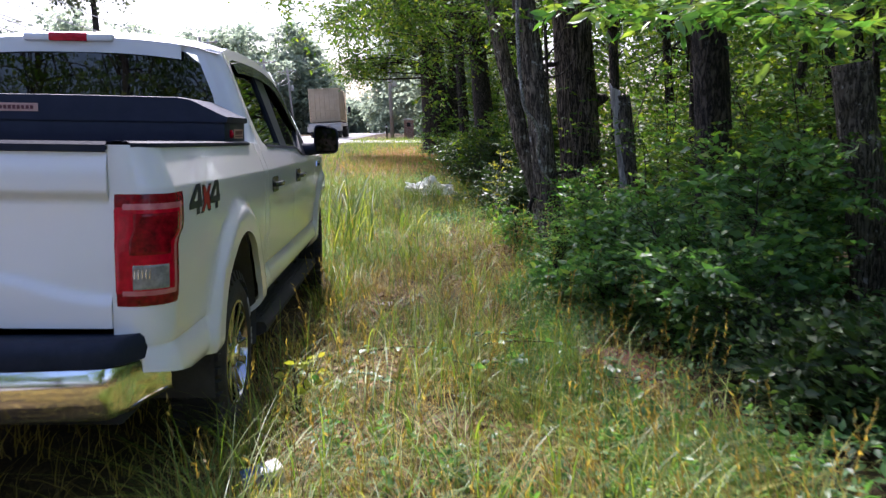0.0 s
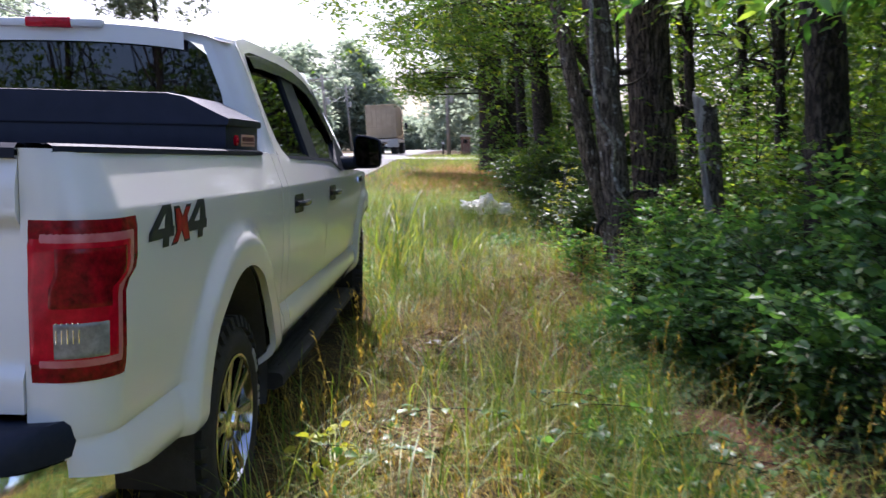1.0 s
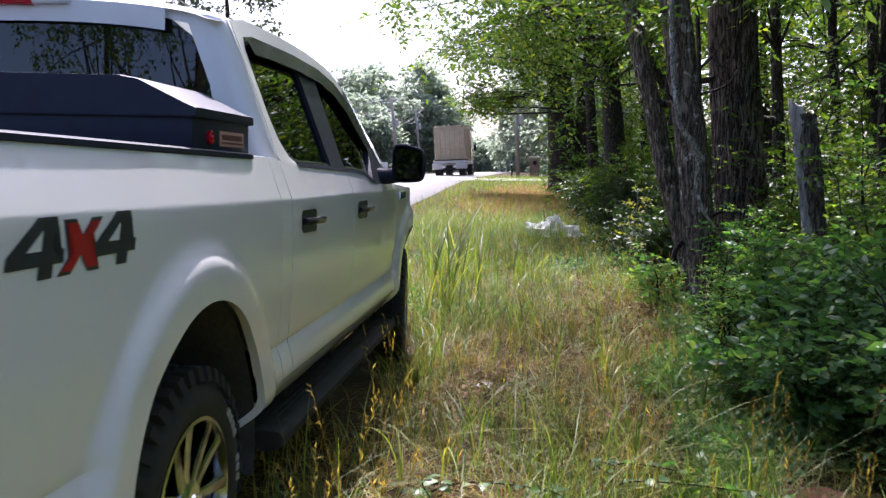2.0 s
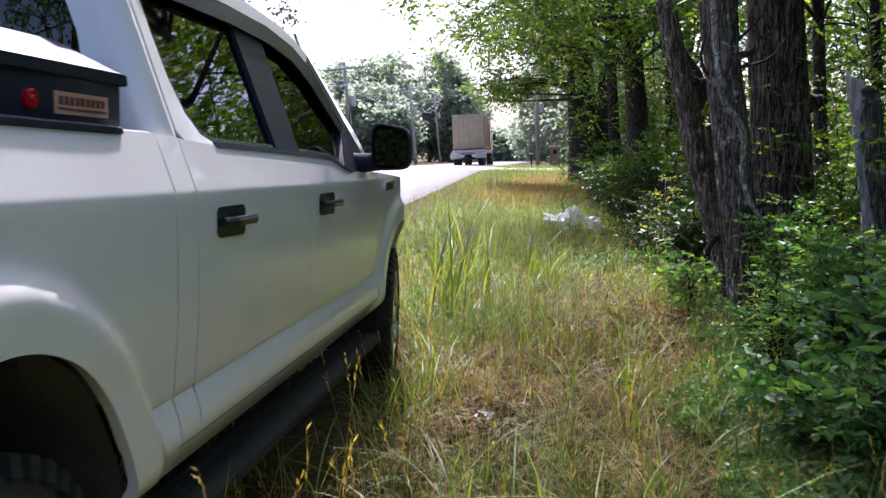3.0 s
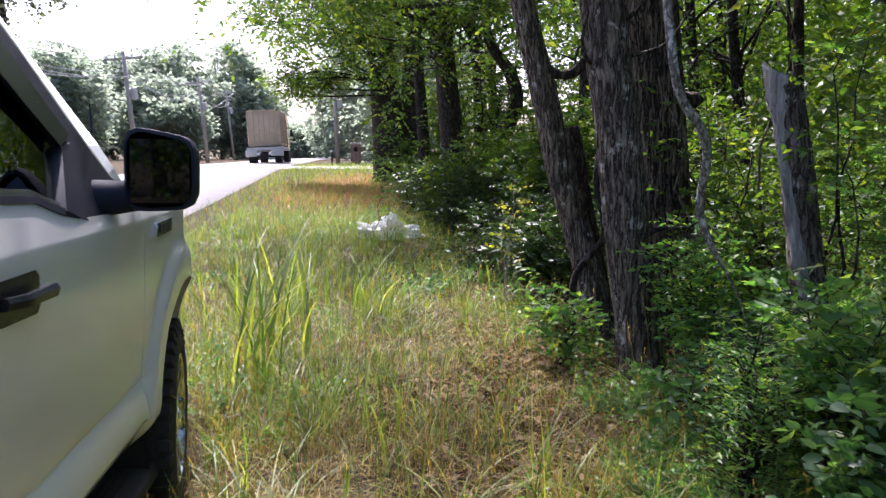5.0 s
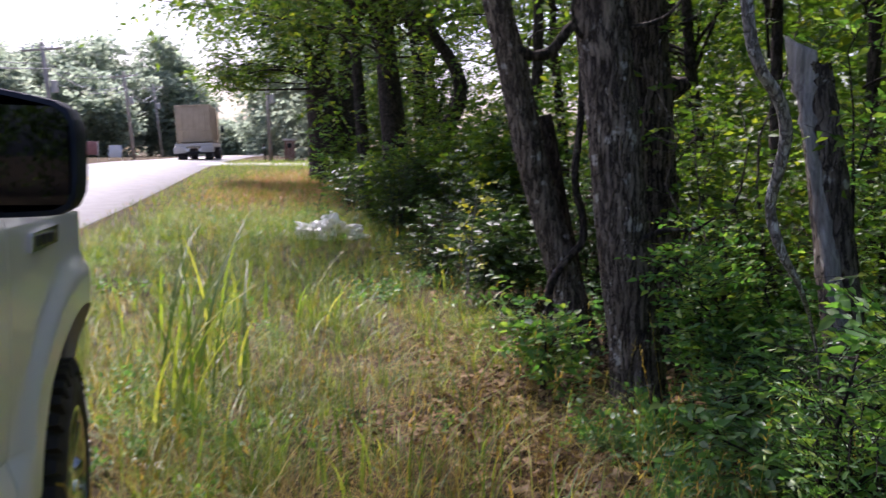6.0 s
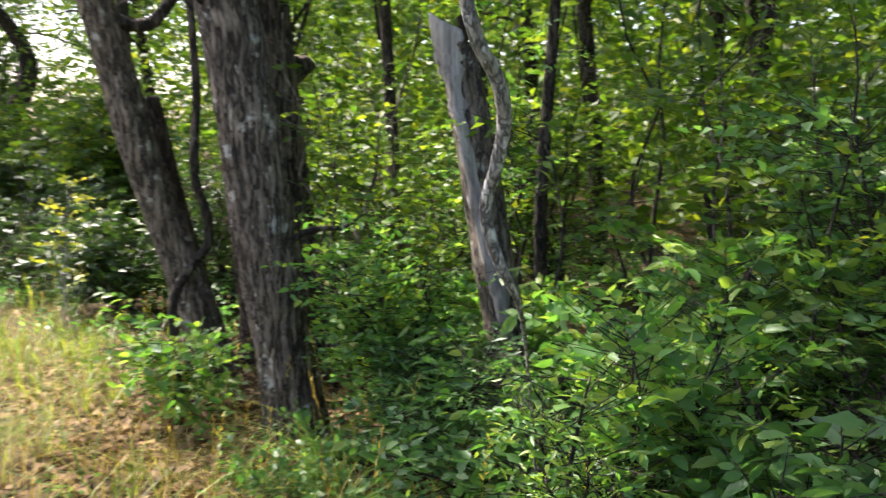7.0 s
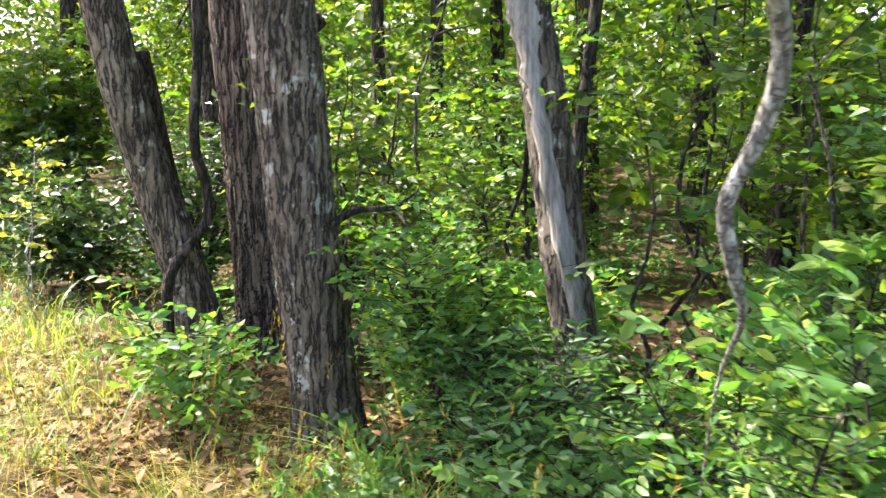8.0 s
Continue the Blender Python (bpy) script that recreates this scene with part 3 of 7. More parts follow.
def wheel(parent, x, y, side):
    """Tyre with lugs, chromed six-spoke rim, hub, under one wheel part."""
    w = new("wheel")
    w.parent = parent
    w.matrix_basis = Matrix.Translation(tv(x, y, 0.41)) @ pose(0, 0, 0, 0, 0, 7 if y > 6 else 0) @ (pose(0, 0, 0, 17) if side > 0 else pose(0, 0, 0, 40, 0, 180))
    R = 0.442
    prof = [(-0.24, 0.265), (-0.265, 0.30), (-0.272, 0.36), (-0.25, 0.405), (-0.215, R - 0.012), (-0.14, R - 0.004), (-0.06, R - 0.012), (-0.03, 0.405), (-0.004, 0.365), (0.0, 0.335), (-0.006, 0.30), (-0.022, 0.272), (-0.05, 0.262)]
    rows = lathe(prof, 72)
    bm = bmesh.new()
    add_grid(bm, rows + rows[:1])
    bmesh.ops.remove_doubles(bm, verts=bm.verts, dist=1e-4)
    bmesh.ops.recalc_face_normals(bm, faces=bm.faces)
    part("tyre", bm, M["rubber"], w, "black all-terrain tyre with chunky shoulder lugs", angle=30)
    wd = 0.052
    for x0, x1, r0, r1, off, out in ((-0.072, -0.018, 0.398, R + 0.004, 0.0, 0.014), (-0.258, -0.205, 0.398, R + 0.004, 0.5, 0.0), (-0.165, -0.085, R - 0.01, R + 0.007, 0.25, 0.0)):
        bm = bmesh.new()
        vs = []
        for r, xo in ((r0, out), (r1, 0)):
            for xx, ww in ((x0, -wd), (x1 + xo, -wd * 0.8), (x1 + xo, wd * 0.8), (x0, wd)):
                vs.append(bm.verts.new((xx, r * math.cos(ww), r * math.sin(ww))))
        for f in ((0, 1, 2, 3), (7, 6, 5, 4), (0, 4, 5, 1), (1, 5, 6, 2), (2, 6, 7, 3), (3, 7, 4, 0)):
            bm.faces.new([vs[k] for k in f])
        bmesh.ops.recalc_face_normals(bm, faces=bm.faces)
        lug = bpy.data.meshes.new("tread_lug")
        bm.to_mesh(lug)
        bm.free()
        lug.materials.append(M["rubber"])
        for i in range(38):
            ob = new("tread_lug", lug)
            ob.parent = w
            ob.matrix_basis = pose(0, 0, 0, 360 * (i + off) / 38)
    for i in range(9):
        if i in (3, 4):
            continue
        a0 = -0.40 + i * 0.1
        bm = bmesh.new()
        vs = [bm.verts.new((0.0025, r * math.cos(a0 + d), r * math.sin(a0 + d))) for r, d in ((0.335, 0), (0.365, 0), (0.365, 0.066), (0.335, 0.075))]
        bm.faces.new(vs)
        ret = bmesh.ops.extrude_face_region(bm, geom=bm.faces[:])
        for v in ret["geom"]:
            if isinstance(v, bmesh.types.BMVert):
                v.co.x -= 0.006
        bmesh.ops.recalc_face_normals(bm, faces=bm.faces)
        part("tyre_lettering", bm, M["white_letters"], w, smooth=False)
    rim = [(-0.03, 0.288), (-0.008, 0.285), (-0.006, 0.272), (-0.03, 0.262), (-0.10, 0.248), (-0.22, 0.245), (-0.25, 0.268)]
    rows = lathe(rim, 72)
    bm = bmesh.new()
    add_grid(bm, rows + rows[:1])
    bmesh.ops.remove_doubles(bm, verts=bm.verts, dist=1e-4)
    bmesh.ops.recalc_face_normals(bm, faces=bm.faces)
    part("rim", bm, M["alloy"], w, "bright machined wheel barrel")
    for i in range(6):
        bm = bmesh.new()
        for d in (-1, 1):
            rows = []
            for r, half, xo, spread in ((0.06, 0.030, -0.028, 0.012), (0.11, 0.024, -0.030, 0.022), (0.18, 0.021, -0.024, 0.036), (0.235, 0.022, -0.016, 0.046), (0.266, 0.03, -0.012, 0.052)):
                c = spread * d
                rows.append([Vector((xo - 0.045, c - half, r)), Vector((xo - 0.006, c - half, r)), Vector((xo, c - half * 0.6, r)), Vector((xo, c + half * 0.6, r)), Vector((xo - 0.006, c + half, r)), Vector((xo - 0.045, c + half, r))])
            add_grid(bm, rows)
        bmesh.ops.recalc_face_normals(bm, faces=bm.faces)
        s = part("spoke", bm, M["alloy"], w, angle=30)
        s.matrix_basis = pose(0, 0, 0, 60 * i)
    rows = lathe([(-0.075, 0.085), (-0.03, 0.085), (-0.018, 0.07), (-0.016, 0.045), (-0.006, 0.04), (-0.004, 0.0005)], 32)
    bm = bmesh.new()
    add_grid(bm, rows + rows[:1])
    bmesh.ops.remove_doubles(bm, verts=bm.verts, dist=1e-4)
    bmesh.ops.recalc_face_normals(bm, faces=bm.faces)
    part("hub", bm, M["chrome"], w)
    rows = lathe([(-0.12, 0.19), (-0.10, 0.19), (-0.095, 0.18), (-0.095, 0.07), (-0.12, 0.07)], 40)
    bm = bmesh.new()
    add_grid(bm, rows + rows[:1])
    bmesh.ops.remove_doubles(bm, verts=bm.verts, dist=1e-4)
    bmesh.ops.recalc_face_normals(bm, faces=bm.faces)
    part("brake_disc", bm, M["under"], w)
    return w


def tail_light(parent, flip):
    """Red wrap-round lamp with a pale outline strip and a clear reverse lens."""
    inner = 0.950

    def edge_y(z):
        return float(np.interp(z, (0.93, 1.14, 1.16, 1.21, 1.235, 1.34), (3.315, 3.322, 3.342, 3.43, 3.443, 3.452)))

    def at(u, z, off):
        """u 0 at the tailgate, 1 at the side's end, round the body's corner."""
        c = REAR + 0.15
        xc = side_x(c, z) - 0.15
        arc = 0.15 * math.pi / 2
        run = max(0.001, edge_y(z) - c)
        start = xc - inner
        total = start + arc + run
        s = u * total
        if s < start:
            return tv(inner + s, REAR - off, z)
        s -= start
        if s < arc:
            a = s / 0.15
            return tv(xc + (0.15 + off) * math.sin(a), c - (0.15 + off) * math.cos(a), z)
        s -= arc
        return tv(side_x(c + s, z) + off, c + s, z)

    lamp = new("tail_light")
    lamp.parent = parent
    lamp["label"] = "red wrap-round tail light with clear reverse lens"

    def patch(u0, u1, z0, z1, off, depth, name, mat, label="", nu=24, nz=16):
        rows = []
        zs = list(np.linspace(z0, z1, nz))
        us = list(np.linspace(u0, u1, nu))
        rows.append([at(u, z0, off - depth) for u in us])
        for z in zs:
            rows.append([at(us[0], z, off - depth)] + [at(u, z, off - (0.004 if z in (z0, z1) else 0)) for u in us][1:-1] + [at(us[-1], z, off - depth)])
        rows.append([at(u, z1, off - depth) for u in us])
        bm = grid_bm(rows)
        if flip:
            c = mirrored(bm)
            bm.free()
            bm = c
        return part(name, bm, mat, lamp, label, angle=50)

    patch(0.0, 1.0, 0.92, 1.358, 0.004, 0.03, "lens_surround", M["red_deep"], "dark red lens border")
    patch(0.09, 0.92, 0.948, 1.335, 0.0058, 0.008, "light_strip", M["pink_strip"], "pale red outline strip")
    patch(0.02, 0.86, 0.966, 1.314, 0.0070, 0.010, "red_lens", M["red_lens"], "bright red outer lens")
    patch(0.20, 0.78, 1.115, 1.29, 0.0085, 0.008, "inner_lens", M["red_deep"], "deep red faceted inner lens")
    patch(0.24, 0.74, 0.985, 1.085, 0.0095, 0.008, "reverse_lens", M["clear_lens"], "clear ribbed reverse lens")
    for k in range(5):
        u = 0.27 + 0.045 * k
        patch(u, u + 0.018, 1.01, 1.085, 0.0115, 0.004, "lens_rib", M["chrome"], nu=4, nz=3)
    return lamp


def pickup():
    t = empty("pickup_truck", (PX, PY - 0.056, PZ), (0, 1.0, YAW))
    P = M["paint"]
    # sides
    both("bed_side", body_panel(REAR, BEDF, step=0.02), P, t, "white pressed steel bed side with flared arch")
    both("cab_corner", body_panel(BEDF + 0.010, DOORR - 0.009, 0.610), P, t)
    both("rocker_panel", body_panel(BEDF + 0.012, 7.47, None, 0.603), P, t)
    rd = both("rear_door", body_panel(DOORR, DOORM - 0.004, 0.610), P, t)
    fd = both("front_door", body_panel(DOORM, DOORF, 0.610), P, t)
    both("front_fender", body_panel(DOORF + 0.006, NOSE), P, t)
    # dark strips in the gaps round the doors, standing in for their shade
    for ya, yb in ((DOORR - 0.0085, DOORR - 0.0005), (DOORM - 0.0038, DOORM - 0.0002), (DOORF + 0.0005, DOORF + 0.0055)):
        top = belt(ya) - 0.004
        zs = np.linspace(0.613, top, 24)
        both("gap_shade", grid_bm([[tv(side_x(y, z) - 0.005, y, z) for y in (ya, yb)] for z in zs], flip=True), M["under"], t)
    both("sill_gap_shade", grid_bm([[tv(side_x(y, 0.606) - 0.004, y, z) for z in (0.6035, 0.6095)] for y in np.linspace(BEDF + 0.02, DOORF, 40)]), M["under"], t)
    # dark inner body seen in the gaps and below
    part("inner_body", box_bm(tv(-HW + 0.10, 5.24, 0.56), tv(HW - 0.10, 7.5, 1.40), 0.03), M["under"], t)
    part("chassis", box_bm(tv(-0.72, 3.35, 0.42), tv(0.72, 8.85, 0.70), 0.03), M["under"], t)
    part("engine_bay", box_bm(tv(-0.62, 7.4, 0.6), tv(0.62, 8.8, 1.2), 0.05), M["under"], t)
    part("rear_axle", grid_bm([[Vector((x, 4.47 - PY + 0.06 * math.cos(a), 0.45 + 0.06 * math.sin(a))) for a in np.linspace(0, 6.283, 12, endpoint=False)] for x in (-0.9, 0.9)], True), M["under"], t)
    part("front_axle", grid_bm([[Vector((x, 8.75 - PY + 0.05 * math.cos(a), 0.45 + 0.05 * math.sin(a))) for a in np.linspace(0, 6.283, 12, endpoint=False)] for x in (-0.9, 0.9)], True), M["under"], t)
    for yc, zc, ry, rz in ARCH:
        rows = [[tv(x, yc + (ry + 0.012) * math.cos(a), zc - 0.03 + (rz + 0.036) * math.sin(a)) for x in (0.70, side_x(yc + ry * math.cos(a), max(0.62, zc + rz * math.sin(a))) - 0.05)] for a in np.linspace(-0.25, math.pi + 0.25, 40)]
        rows2 = [[tv(0.70, yc + k * (ry + 0.03) * math.cos(a), zc - 0.05 + k * (rz + 0.06) * math.sin(a)) for k in (1, 0.02)] for a in np.linspace(-0.25, math.pi + 0.25, 40)]
        bm = grid_bm(rows)
        add_grid(bm, rows2)
        both("wheel_well", bm, M["liner"] if yc < 6 else M["under"], t, "dark plastic wheel-arch liner")
    # bed
    part("bed_floor", box_bm(tv(-HW + 0.12, REAR + 0.1, 0.98), tv(HW - 0.12, BEDF - 0.06, 1.02)), M["plastic"], t)
    part("bed_front_wall", box_bm(tv(-HW + 0.09, BEDF - 0.07, 0.75), tv(HW - 0.09, BEDF - 0.01, 1.52), 0.01), P, t)
    both("bed_inner_wall", box_bm(tv(HW - 0.24, REAR + 0.08, 1.0), tv(HW - 0.20, BEDF - 0.07, 1.52), 0.008), M["plastic"], t)
    rows = []
    for y in np.linspace(REAR + 0.02, BEDF - 0.145, 40):
        zb = belt(y)
        xo = side_x(y, zb) + 0.006
        xi = side_x(REAR + 0.3, zb) - 0.16
        k = min(1.0, (xo - xi) / 0.16)
        rows.append([tv(xo - 0.008, y, zb - 0.012), tv(xo + 0.004, y, zb - 0.007), tv(xo + 0.002, y, zb + 0.007), tv(xo - 0.02 * k, y, zb + 0.014), tv(xo - 0.05 * k, y, zb + 0.010), tv(xo - 0.055 * k, y, zb + 0.014), tv(xi + 0.012, y, zb + 0.014), tv(xi, y, zb - 0.03)])
    end = [[tv(side_x(y, belt(y)) - a, y, belt(y) + b) for a, b in ((0.004, -0.008), (0.006, 0.002), (0.02, 0.007), (0.155, 0.007), (0.16, -0.02))] for y in np.linspace(BEDF - 0.15, BEDF - 0.004, 8)]
    both("bed_rail_end", grid_bm(end), P, t, "bare white end of the bed rail")
    both("bed_rail_cap", grid_bm(rows), M["plastic"], t, "black moulded bed rail cap")
    # tailgate
    rows = []
    gx = 0.9435
    for z in np.concatenate([np.linspace(0.835, 1.325, 40), np.linspace(1.335, 1.375, 5), np.linspace(1.39, 1.525, 8)]):
        row = []
        for x in np.linspace(-gx, gx, 61):
            ax = abs(x)
            line = float(np.interp(ax, (0.0, 0.35, 0.6, 0.78, 0.9), (1.075, 1.06, 1.01, 0.955, 0.94)))
            dy = -0.022 * float(smoothstep(line + 0.035, line - 0.02, z)) - 0.030 * float(smoothstep(1.325, 1.372, z)) + 0.022 * float(smoothstep(1.40, 1.525, z)) ** 2
            row.append(tv(x, REAR + 0.012 + dy, z))
        rows.append([row[0] + Vector((0, 0.05, 0))] + row + [row[-1] + Vector((0, 0.05, 0))])
    rows = [[p + Vector((0, 0.05, 0)) for p in rows[0]]] + rows + [[p + Vector((0, 0.06, 0)) for p in rows[-1]]]
    gate = part("tailgate", grid_bm(rows), P, t, "white tailgate with a stamped crease", angle=35)
    part("tailgate_core", box_bm(tv(-gx + 0.003, REAR + 0.03, 0.84), tv(gx - 0.003, REAR + 0.085, 1.50)), M["under"], gate)
    rows = []
    for x in np.linspace(-gx, gx, 30):
        rows.append([tv(x, REAR + 0.012, 1.515), tv(x, REAR - 0.012, 1.52), tv(x, REAR - 0.012, 1.545), tv(x, REAR + 0.005, 1.558), tv(x, REAR + 0.08, 1.552), tv(x, REAR + 0.09, 1.50)])
    part("tailgate_cap", grid_bm(rows), M["plastic"], gate, "black plastic tailgate top cap")
    part("tailgate_handle", box_bm(tv(-0.14, REAR - 0.012, 1.23), tv(0.14, REAR + 0.02, 1.30), 0.012), M["plastic"], gate)
    # rear bumper
    def bumper_row(x, zs, dys):
        ax = abs(x)
        yb = 3.0 + 0.10 * (ax / 1.1) ** 2 + 0.24 * float(smoothstep(0.90, 1.13, ax)) ** 2
        lift = 0.05 * float(smoothstep(0.93, 1.12, ax))
        return [tv(x, yb + dy, z + (lift if z < 0.62 else 0)) for z, dy in zip(zs, dys)]
    xs = np.concatenate([np.linspace(-1.125, -0.93, 14), np.linspace(-0.88, 0.88, 26), np.linspace(0.93, 1.125, 14)])
    bum = new("rear_bumper")
    bum.parent = t
    part("bumper_bar", grid_bm([bumper_row(x, (0.49, 0.505, 0.53, 0.60, 0.68, 0.705, 0.712), (0.06, 0.012, 0.0, -0.006, 0.0, 0.01, 0.05)) for x in xs]), M["chrome"], bum, "chromed rear bumper bar", angle=50)
    part("step_pad", grid_bm([bumper_row(x, (0.705, 0.715, 0.76, 0.80, 0.815, 0.812, 0.80), (0.03, -0.012, -0.02, -0.008, 0.02, 0.10, 0.22)) for x in xs]), M["plastic"], bum, "black ribbed bumper step pad", angle=50)
    part("hitch_receiver", box_bm(tv(-0.06, 3.0, 0.44), tv(0.06, 3.3, 0.54), 0.008), M["under"], bum)
    part("bumper_underside", box_bm(tv(-1.0, 3.12, 0.47), tv(1.0, 3.5, 0.62), 0.02), M["under"], bum)
    for f in (False, True):
        tail_light(t, f)
    # cab: pillars, roof, glass
    both("window_surround", band(FRAME_LOOP, GLASS_LOOP, green_x, 0.06, 0.004), P, t, "white pillar and roof rail pressing")
    seal = shrink(GLASS_LOOP, 0.022)
    both("window_seal", band(GLASS_LOOP, seal, lambda y, z: green_x(y, z) - 0.004, 0.045, 0.006), M["plastic_gloss"], t, "black rubber window seal")
    both("rain_visor", band([(5.46, 2.03), (5.7, 2.06), (6.1, 2.066), (6.5, 2.05), (6.76, 2.0), (6.93, 1.91), (7.05, 1.78), (7.16, 1.64)], [(5.50, 1.975), (5.7, 1.985), (6.1, 1.985), (6.46, 1.965), (6.68, 1.92), (6.83, 1.84), (6.95, 1.72), (7.09, 1.60)],
         lambda y, z: green_x(y, z) + 0.016, 0.02, 0.004, False), M["plastic_gloss"], t, "smoked plastic rain visor")
    both("a_pillar_cover", band([(6.97, 1.985), (7.095, 1.85), (7.205, 1.705), (7.315, 1.57), (7.41, 1.47), (7.43, 1.40)], [(6.88, 1.93), (7.0, 1.815), (7.11, 1.675), (7.19, 1.565), (7.28, 1.45), (7.31, 1.40)],
         lambda y, z: green_x(y, z) + 0.007, 0.02, 0.002, False), M["plastic"], t, "black windscreen pillar cover")
    both("b_pillar", plate([(6.15, 1.492), (6.41, 1.484), (6.41, 2.055), (6.13, 2.06)], lambda y, z: green_x(y, z) - 0.002, 0.04), M["trim"], t, "satin black door pillar")
    # dark plate behind the pillar's cut line, for the shade in the gap
    both("door_gap", plate([(5.345, 1.48), (5.40, 1.48), (5.40, 2.10), (5.345, 2.10)], lambda y, z: green_x(y, z) - 0.012, 0.004), M["under"], t)
    both("rear_door_glass", plate([(5.62, 1.513), (5.54, 1.542), (5.487, 1.605), (5.457, 1.70), (5.447, 1.85), (5.452, 1.98), (5.48, 2.035), (5.6, 2.058), (6.16, 2.062), (6.17, 1.50)], lambda y, z: green_x(y, z) - 0.022, 0.005), M["glass_dark"], t, "dark privacy-tinted door glass")
    both("front_door_glass", plate([(6.39, 1.494), (6.39, 2.055), (6.69, 2.015), (6.89, 1.935), (7.01, 1.82), (7.12, 1.68), (7.20, 1.57), (7.02, 1.425), (6.96, 1.436), (6.83, 1.477)], lambda y, z: green_x(y, z) - 0.022, 0.005), M["glass_tint"], t, "lightly tinted front door glass")
    both("mirror_sail", plate([(6.96, 1.425), (7.10, 1.60), (7.17, 1.615), (7.33, 1.52), (7.47, 1.47), (7.48, 1.385), (7.08, 1.385)], lambda y, z: green_x(y, z) + 0.008, 0.04), M["plastic"], t)
    both("belt_moulding", band([(5.60, 1.512), (6.05, 1.502), (6.6, 1.484), (6.82, 1.472), (6.95, 1.434), (7.08, 1.402), (7.3, 1.40)], [(5.60, 1.494), (6.05, 1.484), (6.6, 1.466), (6.81, 1.454), (6.93, 1.416), (7.08, 1.384), (7.3, 1.383)],
         lambda y, z: green_x(y, z) + 0.005, 0.02, 0.0, False), M["plastic"], t)
    rows = []
    for y in np.linspace(5.262, 7.05, 36):
        edge = np.interp(y, (5.262, 5.36, 5.56, 6.0, 6.42, 6.76, 6.99, 7.05), (2.085, 2.10, 2.133, 2.145, 2.135, 2.095, 2.0, 1.95))
        xm = green_x(max(y, 5.40), edge) - 0.006
        crown = float(np.interp(y, (5.262, 5.33, 5.5, 6.3, 6.8, 7.05), (0.075, 0.095, 0.10, 0.09, 0.075, 0.13)))
        rows.append([tv(x * xm, y, edge + crown * (1 - abs(x) ** 2.6) - 0.012 * (abs(x) > 0.93)) for x in np.linspace(-1, 1, 33)])
    part("roof", grid_bm(rows), P, t, "white cab roof", angle=60)
    lip = [[p + Vector((0, 0, -0.09 * k)) for p in rows[0][4:-4]] for k in (0, 0.4, 1)]
    part("rear_header", grid_bm(lip), P, t)
    # cab back with its window
    def back_y(x, z):
        return 5.245 + 0.05 * (z - 1.5) + 0.03 * (x / 1.1) ** 2
    rg_in = [(-0.915, 1.54), (0.915, 1.54), (0.86, 1.82), (0.765, 2.065), (0.62, 2.10), (-0.62, 2.10), (-0.765, 2.065), (-0.86, 1.82)]
    rg_out = [(-1.07, 1.48), (1.07, 1.48), (0.955, 1.80), (0.85, 2.09), (0.70, 2.125), (-0.70, 2.125), (-0.85, 2.09), (-0.955, 1.80)]
    bm = grid_bm([[tv(x, back_y(x, z) + 0.05, z) for x, z in rg_out], [tv(x, back_y(x, z), z) for x, z in rg_out], [tv(x, back_y(x, z) - 0.004, z) for x, z in rg_in], [tv(x, back_y(x, z) + 0.03, z) for x, z in rg_in]], True)
    part("cab_back", bm, P, t, "white cab back round the window")
    part("cab_back_wall", box_bm(tv(-1.06, 5.262, 0.7), tv(1.06, 5.30, 1.53)), P, t)
    rows = []
    for z in np.concatenate([[1.47], np.linspace(1.49, 2.09, 14), [2.105]]):
        xs = green_x(5.36, z) - (0.02 if z > 2.1 else 0)
        yb = back_y(xs - 0.08, z) - 0.003
        row = [tv(xs - 0.03, 5.366, z), tv(xs - 0.004, 5.366, z), tv(xs, 5.362, z), tv(xs + 0.001, 5.345, z), tv(xs, yb + 0.075, z)]
        row += [tv(xs - 0.075 + 0.075 * math.cos(a), yb + 0.075 - 0.075 * math.sin(a), z) for a in np.linspace(0.2, math.pi / 2, 8)]
        rows.append(row + [tv(xs - 0.11, yb, z), tv(xs - 0.115, yb + 0.012, z)])
    both("c_pillar", grid_bm(rows), P, t, "white rear cab pillar rounding into the cab back", angle=50)
    bm = bmesh.new()
    for d in (0.0, 0.005):
        rows = []
        for k in np.linspace(0, 1, 6):
            z = 1.53 + 0.575 * k
            xm = float(np.interp(z, (1.53, 1.82, 2.075, 2.11), (0.925, 0.87, 0.785, 0.64)))
            rows.append([tv(x * xm, back_y(x * xm, z) + 0.012 + d, z) for x in np.linspace(-1, 1, 17)])
        add_grid(bm, rows)
    part("rear_glass", bm, M["glass_dark"], t, "dark tinted rear window")
    lampy = 5.262
    third = part("brake_light_housing", box_bm(tv(-0.27, lampy - 0.025, 2.135), tv(0.27, lampy + 0.03, 2.178), 0.012), M["sign_white"], t, "clear high-mounted cargo lamp")
    part("brake_lens", box_bm(tv(-0.115, lampy - 0.032, 2.132), tv(0.115, lampy + 0.02, 2.182), 0.008), M["red_lens"], third, "red high-mounted brake lens")
    # windscreen, hood, front
    rows = []
    for k in np.linspace(0, 1, 12):
        z = 2.10 - 0.68 * k
        y = 7.0 + 0.62 * k
        xm = 0.90 + 0.20 * k
        rows.append([tv(x * xm, y + 0.12 * (1 - x * x) - (0.04 if abs(x) == 1 else 0), z + 0.06 * (1 - k) * (1 - x * x)) for x in np.linspace(-1, 1, 21)])
    part("windscreen", grid_bm(rows), M["glass_clear"], t, "clear raked windscreen", angle=0)
    rows = []
